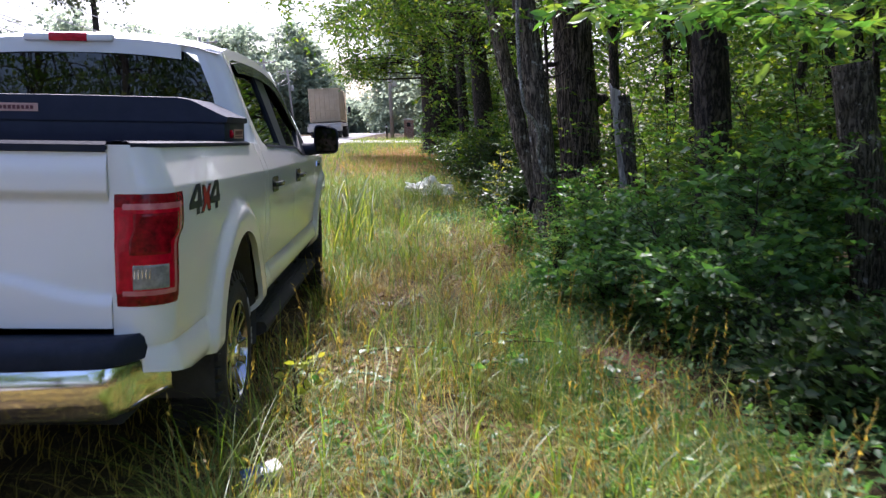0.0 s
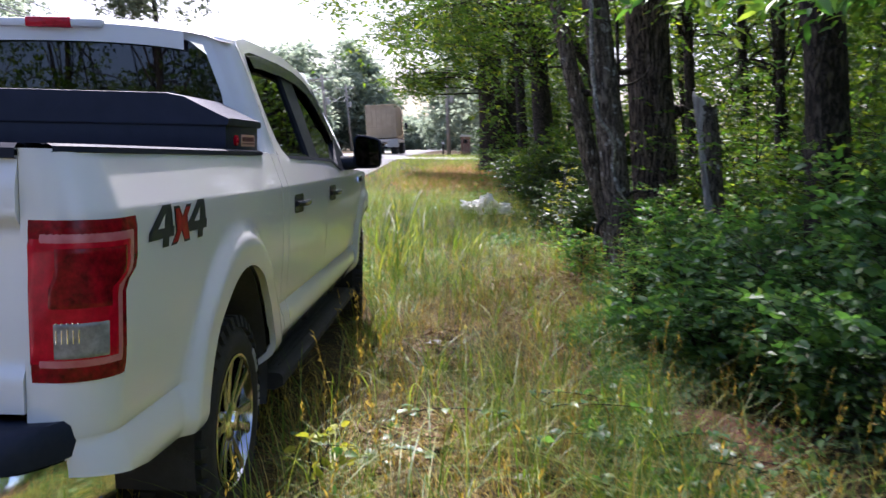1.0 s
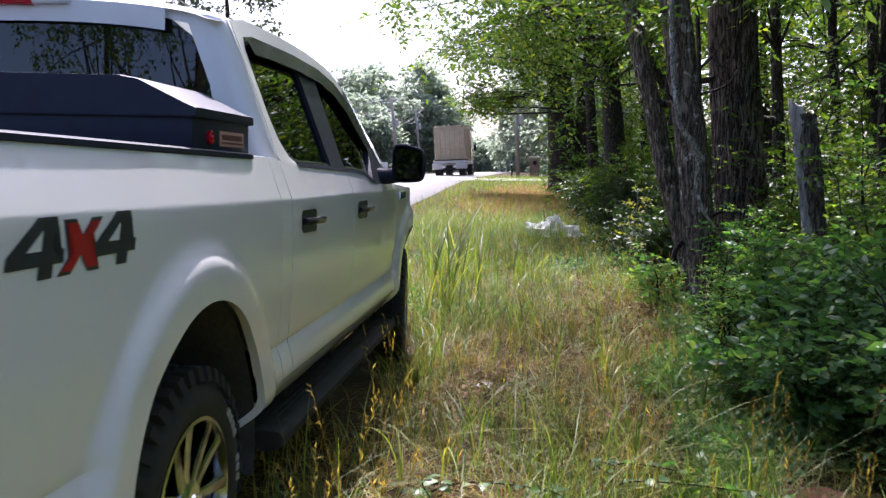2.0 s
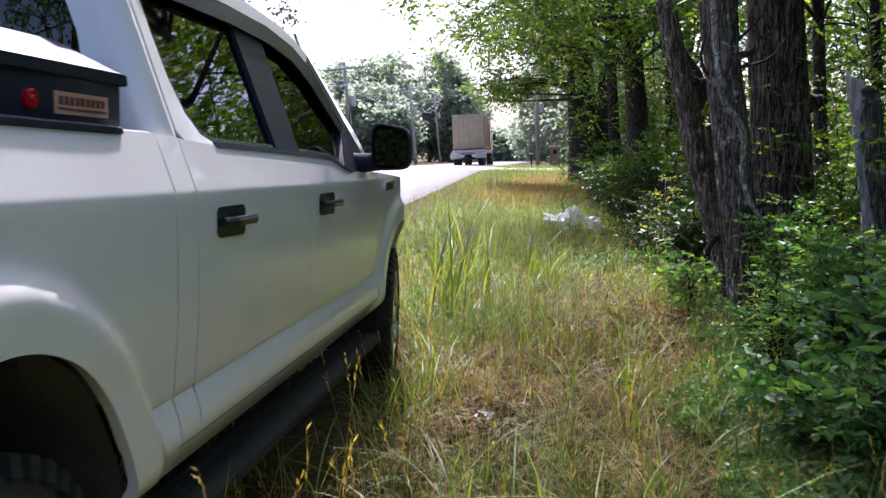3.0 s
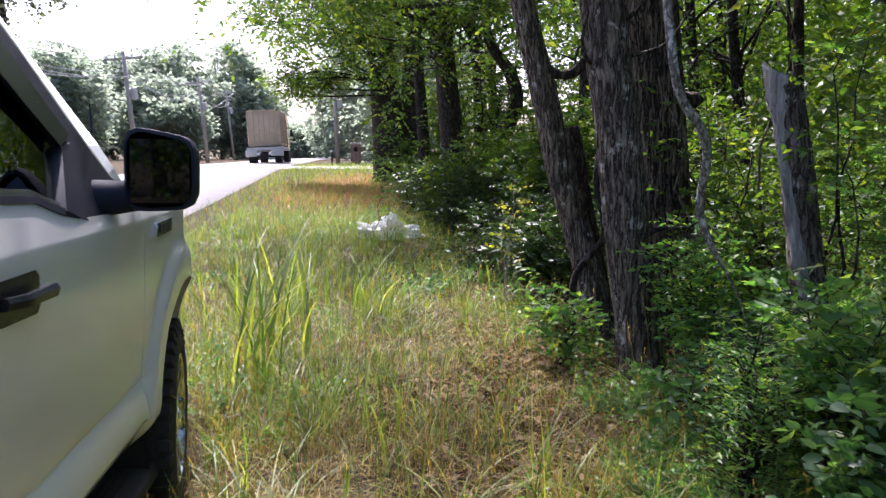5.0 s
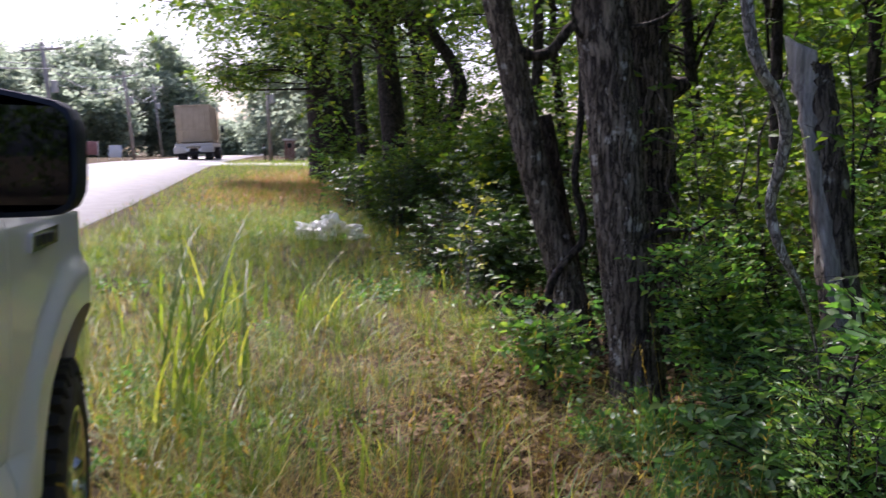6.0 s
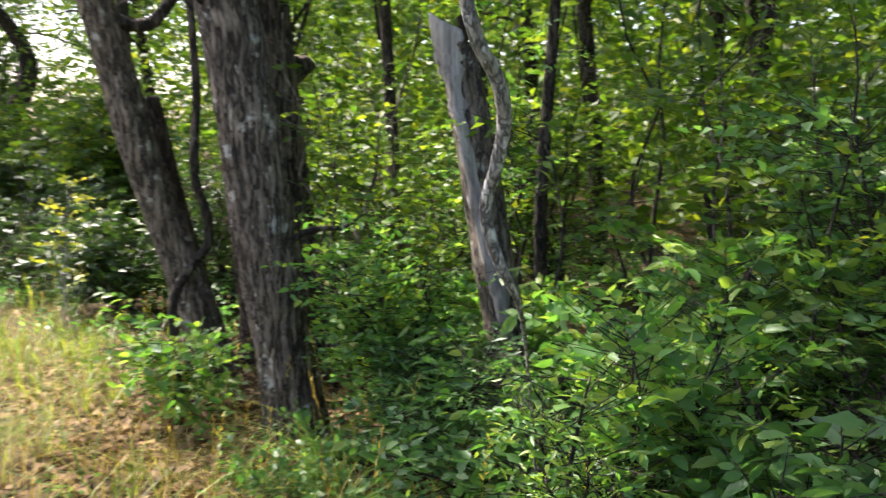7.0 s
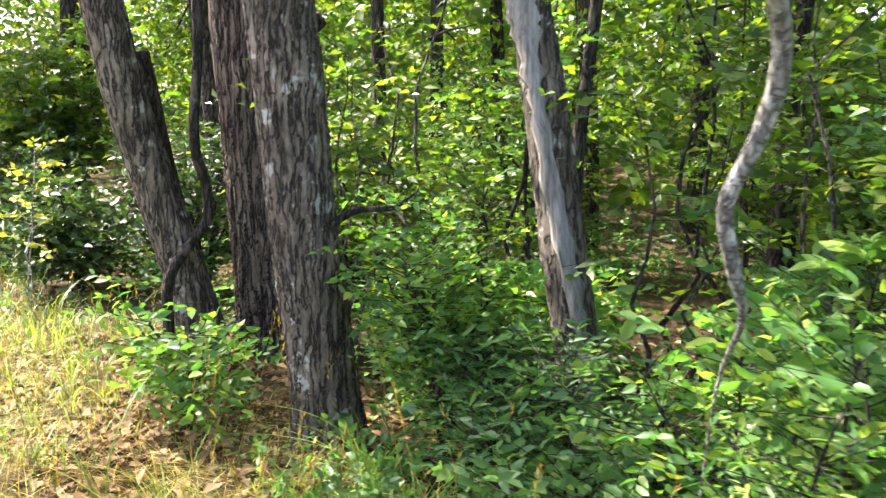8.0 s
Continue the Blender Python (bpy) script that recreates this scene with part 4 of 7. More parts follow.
    for y in np.linspace(7.50, 9.0, 22):
        e = belt(y)
        xm = side_x(y, e) - 0.06
        rows.append([tv(x * xm, y + 0.04 * (1 - x * x), e + 0.004 + 0.075 * (1 - abs(x) ** 3) + 0.02 * math.exp(-((abs(x) - 0.6) / 0.1) ** 2)) for x in np.linspace(-1, 1, 31)])
    part("hood", grid_bm(rows), P, t, "white hood with raised centre")
    part("grille", box_bm(tv(-0.62, 8.95, 0.85), tv(0.62, 9.05, 1.20), 0.03), M["chrome"], t)
    for i in range(3):
        part("grille_bar", box_bm(tv(-0.58, 9.04, 0.90 + 0.10 * i), tv(0.58, 9.075, 0.94 + 0.10 * i), 0.01), M["plastic"], t)
    both("headlight", box_bm(tv(0.62, 8.78, 0.92), tv(0.86, 9.0, 1.18), 0.03), M["clear_lens"], t)
    part("front_bumper", box_bm(tv(-0.98, 8.72, 0.50), tv(0.98, 9.16, 0.80), 0.06, 4), M["chrome"], t)
    # doors' small parts
    for y0, doors in ((5.545, rd), (6.565, fd)):
        for d, s in zip(doors, (1, -1)):
            yy, zz = y0, 1.252
            cup = plate([(yy - 0.04, zz - 0.050), (yy + 0.135, zz - 0.054), (yy + 0.152, zz - 0.038), (yy + 0.155, zz + 0.034), (yy + 0.138, zz + 0.050), (yy - 0.04, zz + 0.050), (yy - 0.056, zz + 0.034), (yy - 0.058, zz - 0.034)], lambda y, z: side_x(y, z) + 0.004, 0.01)
            rows = []
            for q in np.linspace(0, 1, 12):
                y = yy - 0.035 + 0.195 * q
                bow = 0.014 + 0.026 * float(smoothstep(0.0, 0.3, q))
                h = 0.016 + 0.003 * q
                x0 = side_x(y, zz)
                rows.append([tv(x0 + bow - 0.012, y, zz - h), tv(x0 + bow + 0.004, y, zz - h * 0.8), tv(x0 + bow + 0.010, y, zz + 0.004), tv(x0 + bow + 0.002, y, zz + h * 0.9), tv(x0 + bow - 0.012, y, zz + h * 0.9)])
            bar = grid_bm(rows, True)
            for w in (rows[0], rows[-1]):
                bar.faces.new([bar.verts.new(p) for p in w])
            bmesh.ops.remove_doubles(bar, verts=bar.verts, dist=1e-4)
            bmesh.ops.recalc_face_normals(bar, faces=bar.faces)
            if s < 0:
                cup, bar = mirrored(cup), mirrored(bar)
            part("handle_cup", cup, M["plastic_gloss"], d, "black recessed handle cup")
            part("door_handle", bar, M["plastic_gloss"], d, "gloss black pull handle")
    # mirrors
    for s in (1, -1):
        mir = new("side_mirror")
        mir.parent = t
        mir["label"] = "black door mirror on a short arm"
        x0 = HW + 0.048
        rows = []
        for k, (dy, sc) in enumerate(((-0.075, 0.90), (-0.07, 0.985), (-0.05, 1.0), (0.0, 0.99), (0.05, 0.93), (0.085, 0.78), (0.10, 0.5), (0.103, 0.05))):
            row = []
            for a in np.linspace(0, 2 * math.pi, 32, endpoint=False):
                ca, sa = math.cos(a), math.sin(a)
                q = (abs(ca) ** 5 + abs(sa) ** 5) ** (-0.2)
                row.append(tv(x0 + 0.107 + 0.110 * sc * q * ca, 7.226 + dy * 0.6, 1.53 + (0.126 - 0.014 * ca) * sc * q * sa - 0.008 * ca))
            rows.append(row)
        shell = grid_bm(rows, True)
        arm = grid_bm([[tv(x, 7.226 + 0.035 * math.cos(a) * k, 1.455 + zz + 0.05 * math.sin(a) * k) for a in np.linspace(0, 6.283, 14, endpoint=False)] for x, zz, k in ((x0 - 0.20, -0.02, 1.35), (x0 - 0.12, -0.016, 1.22), (x0 - 0.04, -0.012, 1.1), (x0 + 0.06, 0.0, 1.0))], True)
        face = grid_bm([[tv(x0 + 0.107 + 0.088 * u, 7.226 - 0.038 + 0.008 * u, 1.53 + 0.10 * v) for u in np.linspace(-1, 1, 8)] for v in np.linspace(-1, 1, 8)])
        bmesh.ops.solidify(face, geom=face.faces[:], thickness=0.004)
        if s < 0:
            shell, arm, face = mirrored(shell), mirrored(arm), mirrored(face)
        part("mirror_housing", shell, M["plastic"], mir, angle=50)
        part("mirror_arm", arm, M["plastic"], mir)
        part("mirror_glass", face, M["mirror"], mir, "mirror glass with the wood's dark reflection put into its colour")
    # running boards
    for s in (1, -1):
        rows = []
        for y, k in ((5.30, 0.9), (5.34, 1.0), (5.6, 1.0), (7.45, 1.0), (7.56, 0.97), (7.64, 0.8)):
            rows.append([tv(HW - 0.20 + 0.06 * (1 - k), y, 0.285), tv(HW - 0.06, y, 0.28), tv(HW - 0.012 * (2 - k), y, 0.305), tv(HW - 0.006 - 0.05 * (1 - k), y, 0.345), tv(HW - 0.03, y, 0.37), tv(HW - 0.19 + 0.06 * (1 - k), y, 0.375), tv(HW - 0.21 + 0.06 * (1 - k), y, 0.345)])
        bm = grid_bm(rows, True)
        for w in (rows[0], rows[-1]):
            bm.faces.new([bm.verts.new(p) for p in w])
        bmesh.ops.remove_doubles(bm, verts=bm.verts, dist=1e-4)
        bmesh.ops.recalc_face_normals(bm, faces=bm.faces)
        b = part("running_board", bm if s > 0 else mirrored(bm), M["rubber"], t, "black running board under the doors", angle=50)
        for y in (5.7, 6.5, 7.3):
            bx = box_bm(tv(HW - 0.42, y, 0.32), tv(HW - 0.15, y + 0.06, 0.52), 0.01)
            part("bracket", bx if s > 0 else mirrored(bx), M["under"], b)
        for k in range(4):
            st = box_bm(tv(HW - 0.17 + 0.03 * k, 5.45, 0.369), tv(HW - 0.158 + 0.03 * k, 7.45, 0.379), 0.003, 1)
            part("tread_strip", st if s > 0 else mirrored(st), M["rubber"], b)
    # wheels
    for y in (4.47, 8.0):
        for s in (1, -1):
            wheel(t, s * (HW - (0.005 if y < 6 else 0.0)), y, s)
    # badges
    for s in (1, -1):
        bx = plate([(7.56, 1.268), (7.79, 1.275), (7.80, 1.325), (7.575, 1.320)], lambda y, z: side_x(y, z) + 0.012, 0.014)
        b = part("fender_badge", bx if s > 0 else mirrored(bx), M["chrome"], t, "chrome fender vent badge")
        for k in range(3):
            by = 7.605 + 0.055 * k
            bb = plate([(by, 1.281), (by + 0.035, 1.283), (by + 0.037, 1.312), (by + 0.002, 1.310)], lambda y, z: side_x(y, z) + 0.016, 0.006)
            part("badge_bar", bb if s > 0 else mirrored(bb), M["plastic_gloss"], b)
    # the "4x4" decal on the right bed side
    def glyph(name, pts, mat, y0, w, off, label=""):
        bm = bmesh.new()
        bm.faces.new([bm.verts.new((0, y0 + u * w + 0.03 * (v - 0.5), 1.250 + 0.115 * v)) for u, v in pts])
        bmesh.ops.triangulate(bm, faces=bm.faces[:])
        bmesh.ops.subdivide_edges(bm, edges=bm.edges[:], cuts=4, use_grid_fill=True)
        for v in bm.verts:
            v.co = tv(side_x(v.co.y, v.co.z) + off, v.co.y, v.co.z)
        bmesh.ops.recalc_face_normals(bm, faces=bm.faces)
        return part(name, bm, mat, t, label, smooth=False)
    four = [(0.55, 0.0), (0.80, 0.0), (0.80, 0.22), (0.98, 0.22), (0.98, 0.46), (0.80, 0.46), (0.80, 1.0), (0.46, 1.0), (0.02, 0.42), (0.02, 0.22), (0.55, 0.22)]
    four_in = [(0.28, 0.46), (0.55, 0.46), (0.55, 0.84)]
    cross = [(0.0, 0.0), (0.30, 0.0), (0.5, 0.30), (0.70, 0.0), (1.0, 0.0), (0.66, 0.46), (0.97, 0.92), (0.68, 0.92), (0.5, 0.64), (0.32, 0.92), (0.03, 0.92), (0.34, 0.46)]
    for y0, w in ((3.53, 0.185), (3.85, 0.185)):
        glyph("decal_border", [(0.5 + (u - 0.5) * 1.14, 0.5 + (v - 0.5) * 1.14) for u, v in four], M["decal_edge"], y0, w, 0.002)
        glyph("decal_four", four, M["decal_dark"], y0, w, 0.0035, "dark grey figure 4 decal")
        glyph("decal_counter", four_in, M["paint"], y0, w, 0.005)
    glyph("decal_border", [(0.5 + (u - 0.5) * 1.16, 0.46 + (v - 0.46) * 1.16) for u, v in cross], M["decal_edge"], 3.715, 0.15, 0.002)
    glyph("decal_x", cross, M["decal_red"], 3.715, 0.15, 0.0035, "red letter x decal")
    # antenna and fuel-free details
    bm = grid_bm([[tv(0.96 + r * math.cos(a), 7.62 - 0.06 * k + r * math.sin(a), 1.36 + 0.42 * k) for a in np.linspace(0, 6.283, 8, endpoint=False)] for k, r in ((0, 0.012), (0.06, 0.012), (0.07, 0.005), (0.9, 0.004), (1, 0.001))], True)
    part("antenna", bm, M["plastic"], t, "short black whip antenna")
    # cabin
    for y0 in (5.65, 6.55):
        for x0 in (-0.60, 0.22) if y0 > 6 else (-0.62, -0.05, 0.40):
            w = 0.46 if y0 > 6 else 0.36
            s = part("seat", box_bm(tv(x0, y0 - 0.02, 1.0), tv(x0 + w, y0 + 0.5, 1.16), 0.05, 3), M["cloth"], t)
            part("backrest", box_bm(tv(x0, y0 - 0.12, 1.05), tv(x0 + w, y0 + 0.06, 1.66), 0.06, 3), M["cloth"], s)
            part("headrest", box_bm(tv(x0 + 0.11, y0 - 0.10, 1.68), tv(x0 + w - 0.11, y0, 1.86), 0.04, 3), M["cloth"], s)
    part("dashboard", box_bm(tv(-1.02, 7.22, 1.15), tv(1.02, 7.62, 1.43), 0.07, 4), M["dash"], t, "pale grey dashboard")
    wheel_rows = [[tv(-0.42 + (0.19 + 0.016 * math.cos(b)) * math.cos(a), 7.12 - 0.35 * (0.19 * math.sin(a)) + 0.016 * math.sin(b), 1.42 + 0.19 * math.sin(a) * 0.93) for b in np.linspace(0, 6.283, 8, endpoint=False)] for a in np.linspace(0, 6.283, 33)]
    part("steering_wheel", grid_bm(wheel_rows, True), M["cloth"], t)
    part("cabin_mirror", box_bm(tv(-0.13, 7.06, 1.86), tv(0.13, 7.10, 1.95), 0.02, 3), M["cloth"], t)
    tagged(t, "white crew-cab pickup truck with 4x4 decal, parked on the grass verge", "pickup truck")
    return t


def tool_box():
    """Black cross-bed tool box resting on the bed rails."""
    t = empty("truck_tool_box", (PX + 0.048, 4.925, 1.515), (0, 1.0, YAW))
    W, y0, y1 = 1.11, -0.34, 0.21
    B = M["box_paint"]
    part("box_body", box_bm((-W, y0, 0.022), (W, y1, 0.155), 0.008), B, t, "black steel tool box body")
    part("box_tub", box_bm((-0.90, y0 + 0.03, -0.35), (0.90, y1 - 0.03, 0.03), 0.01), B, t)
    rows = []
    for y in (y0 - 0.012, y0 - 0.008, y0 + 0.02, 0.0, y1 - 0.02, y1 + 0.008, y1 + 0.012):
        e = 1.0 if y in (y0 - 0.012, y1 + 0.012) else 0
        f = 0.5 if y in (y0 - 0.008, y1 + 0.008) else 0
        row = []
        for x, z in ((-W - 0.014, 0.150), (-W - 0.014, 0.178), (-W + 0.02, 0.192), (-0.93, 0.268), (-0.86, 0.28), (-0.3, 0.285), (0.3, 0.285), (0.86, 0.28), (0.93, 0.268), (W - 0.02, 0.192), (W + 0.014, 0.178), (W + 0.014, 0.150)):
            row.append(Vector((x, y, 0.150 if e else z - 0.006 * f)))
        rows.append(row)
    part("lid", grid_bm(rows), B, t, "black lid with sloping ends", angle=25)
    part("lid_flange", box_bm((-W - 0.008, y0 - 0.01, 0.146), (W + 0.008, y1 + 0.01, 0.153)), B, t)
    # lock and stickers on the end
    rows = [[Vector((W + dx, -0.20 + r * math.cos(a), 0.085 + r * math.sin(a))) for a in np.linspace(0, 6.283, 20, endpoint=False)] for dx, r in ((0.0, 0.024), (0.010, 0.024), (0.014, 0.019), (0.012, 0.010), (0.018, 0.007), (0.018, 0.0005))]
    part("lock_button", grid_bm(rows, True), M["red_lens"], t, "round red and chrome push lock")
    st = part("sticker", box_bm((W - 0.002, -0.10, 0.058), (W + 0.0025, 0.14, 0.112), 0.001, 1), M["label_peach"], t, "peach sticker on the box end")
    part("sticker_band", box_bm((W, -0.088, 0.068), (W + 0.004, 0.128, 0.074)), M["letters"], st, smooth=False)
    for k in range(9):
        part("sticker_bar", box_bm((W, -0.084 + 0.0235 * k, 0.081), (W + 0.004, -0.068 + 0.0235 * k, 0.101)), M["letters"], st, smooth=False)
    st = part("sticker", box_bm((-0.62 + 0.45, y0 - 0.0135, 0.192), (0.0 + 0.12, y0 - 0.008, 0.236), 0.001, 1), M["label_peach"], t, "peach sticker on the lid front")
    for k in range(11):
        part("sticker_bar", box_bm((-0.155 + 0.0235 * k, y0 - 0.016, 0.204), (-0.139 + 0.0235 * k, y0 - 0.012, 0.224)), M["letters"], st, smooth=False)
    tagged(t, "black steel tool box across the pickup bed", "tool box")
    return t


pickup()
tool_box()


# ---- tree trunks beside the verge ----
def trunk_object(name, ctrl, radii, mat, label, cat="tree", sides=28, n=30, wobble=0.05, seed=0, root=0.0, furrow=None):
    """One tapered trunk standing on the ground: an Empty at its foot with the trunk under it."""
    pts = smooth_curve(ctrl, n)
    rs = np.interp(np.linspace(0, 1, n), np.linspace(0, 1, len(radii)), radii)
    if root:
        h = pts[:, 2] - pts[0, 2]
        rs = rs * (1 + root * np.exp(-h / 0.22))
    e = empty(name, tuple(pts[0]))
    v, t = tube_arrays(pts - pts[0], rs, sides, wobble, seed)
    if furrow:
        v, t = furrowed(pts - pts[0], rs, seed, *furrow)
    np_mesh("trunk", v, t, mat, e, smooth=True)
    tagged(e, label, cat)
    return e


def furrowed(pts, rs, seed, depth, freq, long=2.2, top=4.5):
    """A trunk with bark ridges modelled in its surface, finely cut as far up as it is seen near."""
    s = np.linspace(0, 1, 190)
    h = np.interp(s, (0, 0.85, 1), (0, top / pts[-1][2], 1))
    par = np.linspace(0, 1, len(pts))
    c = np.stack([np.interp(h, par, pts[:, k]) for k in range(3)], 1)
    r = np.interp(h, par, rs)
    sides = 110
    v, t = tube_arrays(c, r, sides, 0.035, seed)
    body = v[:190 * sides].reshape(190, sides, 3)
    a = np.linspace(0, 2 * np.pi, sides, endpoint=False)
    ring = []
    for i in range(190):
        z = c[i, 2]
        row = []
        for x in a:
            q = Vector((math.cos(x) * freq, math.sin(x) * freq, z * long + seed))
            ridge = 1 - abs(noise.noise(q + Vector((0.35 * noise.noise(Vector((z * 5, x, seed))), 0, 0)))) * 2.2
            flake = noise.noise(Vector((math.cos(x) * freq * 2.2, math.sin(x) * freq * 2.2, z * 9 + 7)))
            row.append(ridge * 0.75 + flake * 0.45)
        ring.append(row)
    k = np.array(ring) - 0.4
    out = unit_rows(body - c[:, None])
    body += out * (depth * k)[..., None]
    v[:190 * sides] = body.reshape(-1, 3)
    return v, t


def unit_rows(a):
    return a / (np.linalg.norm(a, axis=-1, keepdims=True) + 1e-9)


def gz1(x, y):
    return float(ground_z(x, y))


tree_front = trunk_object("tree", [(1.42, 10.63, -0.06), (1.39, 10.63, 0.3), (1.285, 10.62, 1.0), (1.185, 10.6, 1.8), (1.05, 10.6, 2.7), (0.90, 10.6, 4.0), (0.75, 10.6, 7.0), (0.8, 10.6, 10.0)], (0.165, 0.15, 0.146, 0.145, 0.14, 0.13, 0.10, 0.04), M["bark_gray"],
                          "grey-barked tree with pale lichen, leaning at the verge", seed=1, root=0.22, n=44, furrow=(0.010, 7.0, 5.0))
tree_back = trunk_object("tree", [(2.08, 12.15, -0.05), (2.02, 12.15, 0.5), (1.945, 12.15, 1.3), (1.87, 12.15, 2.2), (1.78, 12.15, 3.4), (1.65, 12.15, 7.0), (1.55, 12.1, 12.0)], (0.31, 0.29, 0.283, 0.275, 0.26, 0.19, 0.05), M["bark_furrow"],
                         "large dark tree with deeply furrowed bark and a broken knot", seed=2, root=0.3, n=44, sides=36, wobble=0.06, furrow=(0.020, 9.0, 1.6))
v, t = tube_arrays(np.array([(0.0, 0, 2.05), (0.13, -0.03, 2.09), (0.20, -0.04, 2.11), (0.25, -0.04, 2.10)]), (0.12, 0.085, 0.055, 0.012), 12, 0.1, 3)
np_mesh("broken_limb", v, t, M["bark_furrow"], tree_back, smooth=True)
for i, (z0, pts) in enumerate([(2.20, [(0, 0, 0), (0.12, -0.05, 0.03), (0.34, -0.1, 0.10), (0.50, -0.12, 0.32)]), (2.42, [(0, 0, 0), (0.10, -0.03, 0.02), (0.30, 0.0, 0.22), (0.42, 0.02, 0.5)]), (2.25, [(0, 0, 0), (-0.14, -0.06, -0.06), (-0.19, -0.08, 0.12), (-0.10, -0.1, 0.42)]), (1.02, [(0, -0.1, 0), (0.14, -0.14, 0.08), (0.30, -0.2, 0.09), (0.42, -0.22, 0.16)])]):
    c = smooth_curve(pts, 14) + np.array([-0.16 * z0 + 0.06, -0.02, z0 + 0.06])
    v, t = tube_arrays(c, np.linspace(0.022, 0.005, 14), 6, 0.05, 20 + i)
    np_mesh("dead_twig", v, t, M["bark_dark"], tree_front, smooth=True)
tree_lean = trunk_object("tree", [(1.50, 12.15, -0.03), (1.44, 12.15, 0.35), (1.28, 12.2, 0.95), (1.10, 12.2, 1.55), (0.96, 12.2, 2.2), (0.80, 12.2, 2.8), (0.55, 12.3, 4.2), (0.3, 12.4, 7.0)], (0.15, 0.125, 0.12, 0.115, 0.11, 0.1, 0.09, 0.03), M["bark_gray"],
                         "slender leaning tree with lichen-spotted bark", seed=5, root=0.3, n=40, sides=20, furrow=(0.007, 5.0, 5.0))
v, t = tube_arrays(smooth_curve([(-0.70, 0.05, 2.65), (-0.55, 0.0, 2.35), (-0.30, -0.02, 2.30), (-0.1, -0.05, 2.52), (0.15, -0.1, 2.62), (0.4, 0, 3.2)], 24), np.linspace(0.05, 0.03, 24), 10, 0.06, 4)
np_mesh("hooked_limb", v, t, M["bark_dark"], tree_lean, smooth=True)
trunk_object("dead_snag", [(1.62, 12.5, -0.03), (1.55, 12.5, 0.5), (1.42, 12.5, 1.1), (1.30, 12.5, 1.75), (1.28, 12.5, 1.84)], (0.10, 0.085, 0.08, 0.07, 0.062), M["bark_dark"], "dark broken snag leaning behind a slender tree", "dead tree", 14, 20, 0.06, 7)


def broken_stump():
    """Weathered standing stump: bark on one side, bare grey wood torn open on the other, a jagged top."""
    pts = smooth_curve([(2.22, 9.76, -0.05), (2.20, 9.80, 0.4), (2.17, 9.89, 0.9), (2.14, 9.97, 1.4), (2.11, 10.04, 1.8), (2.09, 10.07, 2.05)], 40)
    rs = np.interp(np.linspace(0, 1, 40), (0, 0.25, 0.6, 1), (0.115, 0.10, 0.10, 0.09))
    e = empty("tree_stump", tuple(pts[0]))
    v, t = tube_arrays(pts - pts[0], rs, 22, 0.09, 11)
    rng = np.random.default_rng(3)
    top = v[:40 * 22].reshape(40, 22, 3)
    jag = 0.14 * rng.random(22)
    for k in range(30, 40):
        top[k, :, 2] -= jag * (k - 29) / 10
    np_mesh("trunk", np.concatenate([top.reshape(-1, 3), v[40 * 22:] - np.array([0, 0, 0.12])]), t, M["bark_gray"], e, smooth=True)
    # the torn strip of bare wood, facing the verge
    mid = pts - pts[0]
    side = np.array([-0.80, -0.60, 0.0])
    across = np.array([0.60, -0.80, 0.0])
    rows = []
    for k in range(2, 40):
        s = k / 39
        wide = 0.026 + 0.010 * math.sin(14 * s) + 0.008 * rng.normal() + 0.034 * float(smoothstep(0.68, 0.85, s)) - 0.02 * math.exp(-((s - 0.62) / 0.05) ** 2)
        sway = -0.045 + 0.075 * float(smoothstep(0.95, 0.25, s)) + 0.01 * math.sin(9 * s)
        c = mid[k] + side * (rs[k] * 1.0)
        rows.append([tuple(c + across * (sway + u * wide) + side * (0.012 - 0.045 * u * u + 0.007 * rng.normal()) + np.array([0, 0, 0.05 * (s > 0.95) * (1 - u)])) for u in np.linspace(-1, 1, 9)])
    bm = grid_bm(rows)
    bmesh.ops.solidify(bm, geom=bm.faces[:], thickness=0.02)
    part("bare_wood", bm, M["dead_wood"], e, "bare grey splintered wood", angle=0)
    tagged(e, "broken grey tree stump with torn bark at the wood edge", "tree stump")


broken_stump()
tree_mid = trunk_object("tree", [(2.48, 7.6, -0.1), (2.46, 7.6, 0.6), (2.43, 7.6, 1.4), (2.36, 7.6, 2.3), (2.15, 7.6, 4.0), (2.0, 7.6, 8.0)], (0.19, 0.165, 0.16, 0.15, 0.13, 0.04), M["bark_dark"], "dark straight tree among the shrubs", seed=9, root=0.2)
trunk_object("tree_stump", [(3.95, 7.55, -0.2), (3.85, 7.55, 0.5), (3.74, 7.55, 1.2), (3.62, 7.55, 1.9), (3.58, 7.55, 2.17)], (0.20, 0.18, 0.175, 0.165, 0.16), M["bark_gray"], "tall weathered broken stump in the shade", "tree stump", 22, 26, 0.08, 13)
# vines
trunk_object("vine", [(1.36, 8.62, -0.03), (1.34, 8.62, 0.45), (1.22, 8.52, 0.88), (1.07, 8.38, 1.10), (0.99, 8.36, 1.22), (0.947, 8.365, 1.36), (0.940, 8.31, 1.48), (0.935, 8.27, 1.59), (0.89, 8.24, 1.69), (0.81, 8.22, 1.79), (0.77, 8.22, 1.95), (0.73, 8.25, 2.4), (0.7, 8.4, 3.6), (0.6, 8.8, 5.0)], (0.004, 0.004, 0.0045, 0.009, 0.016, 0.017, 0.018, 0.019, 0.019, 0.018, 0.018, 0.018, 0.018, 0.016), M["bark_vine"],
                         "pale grey woody vine twisting up from the shrubs", "vine", 12, 60, 0.06, 15)
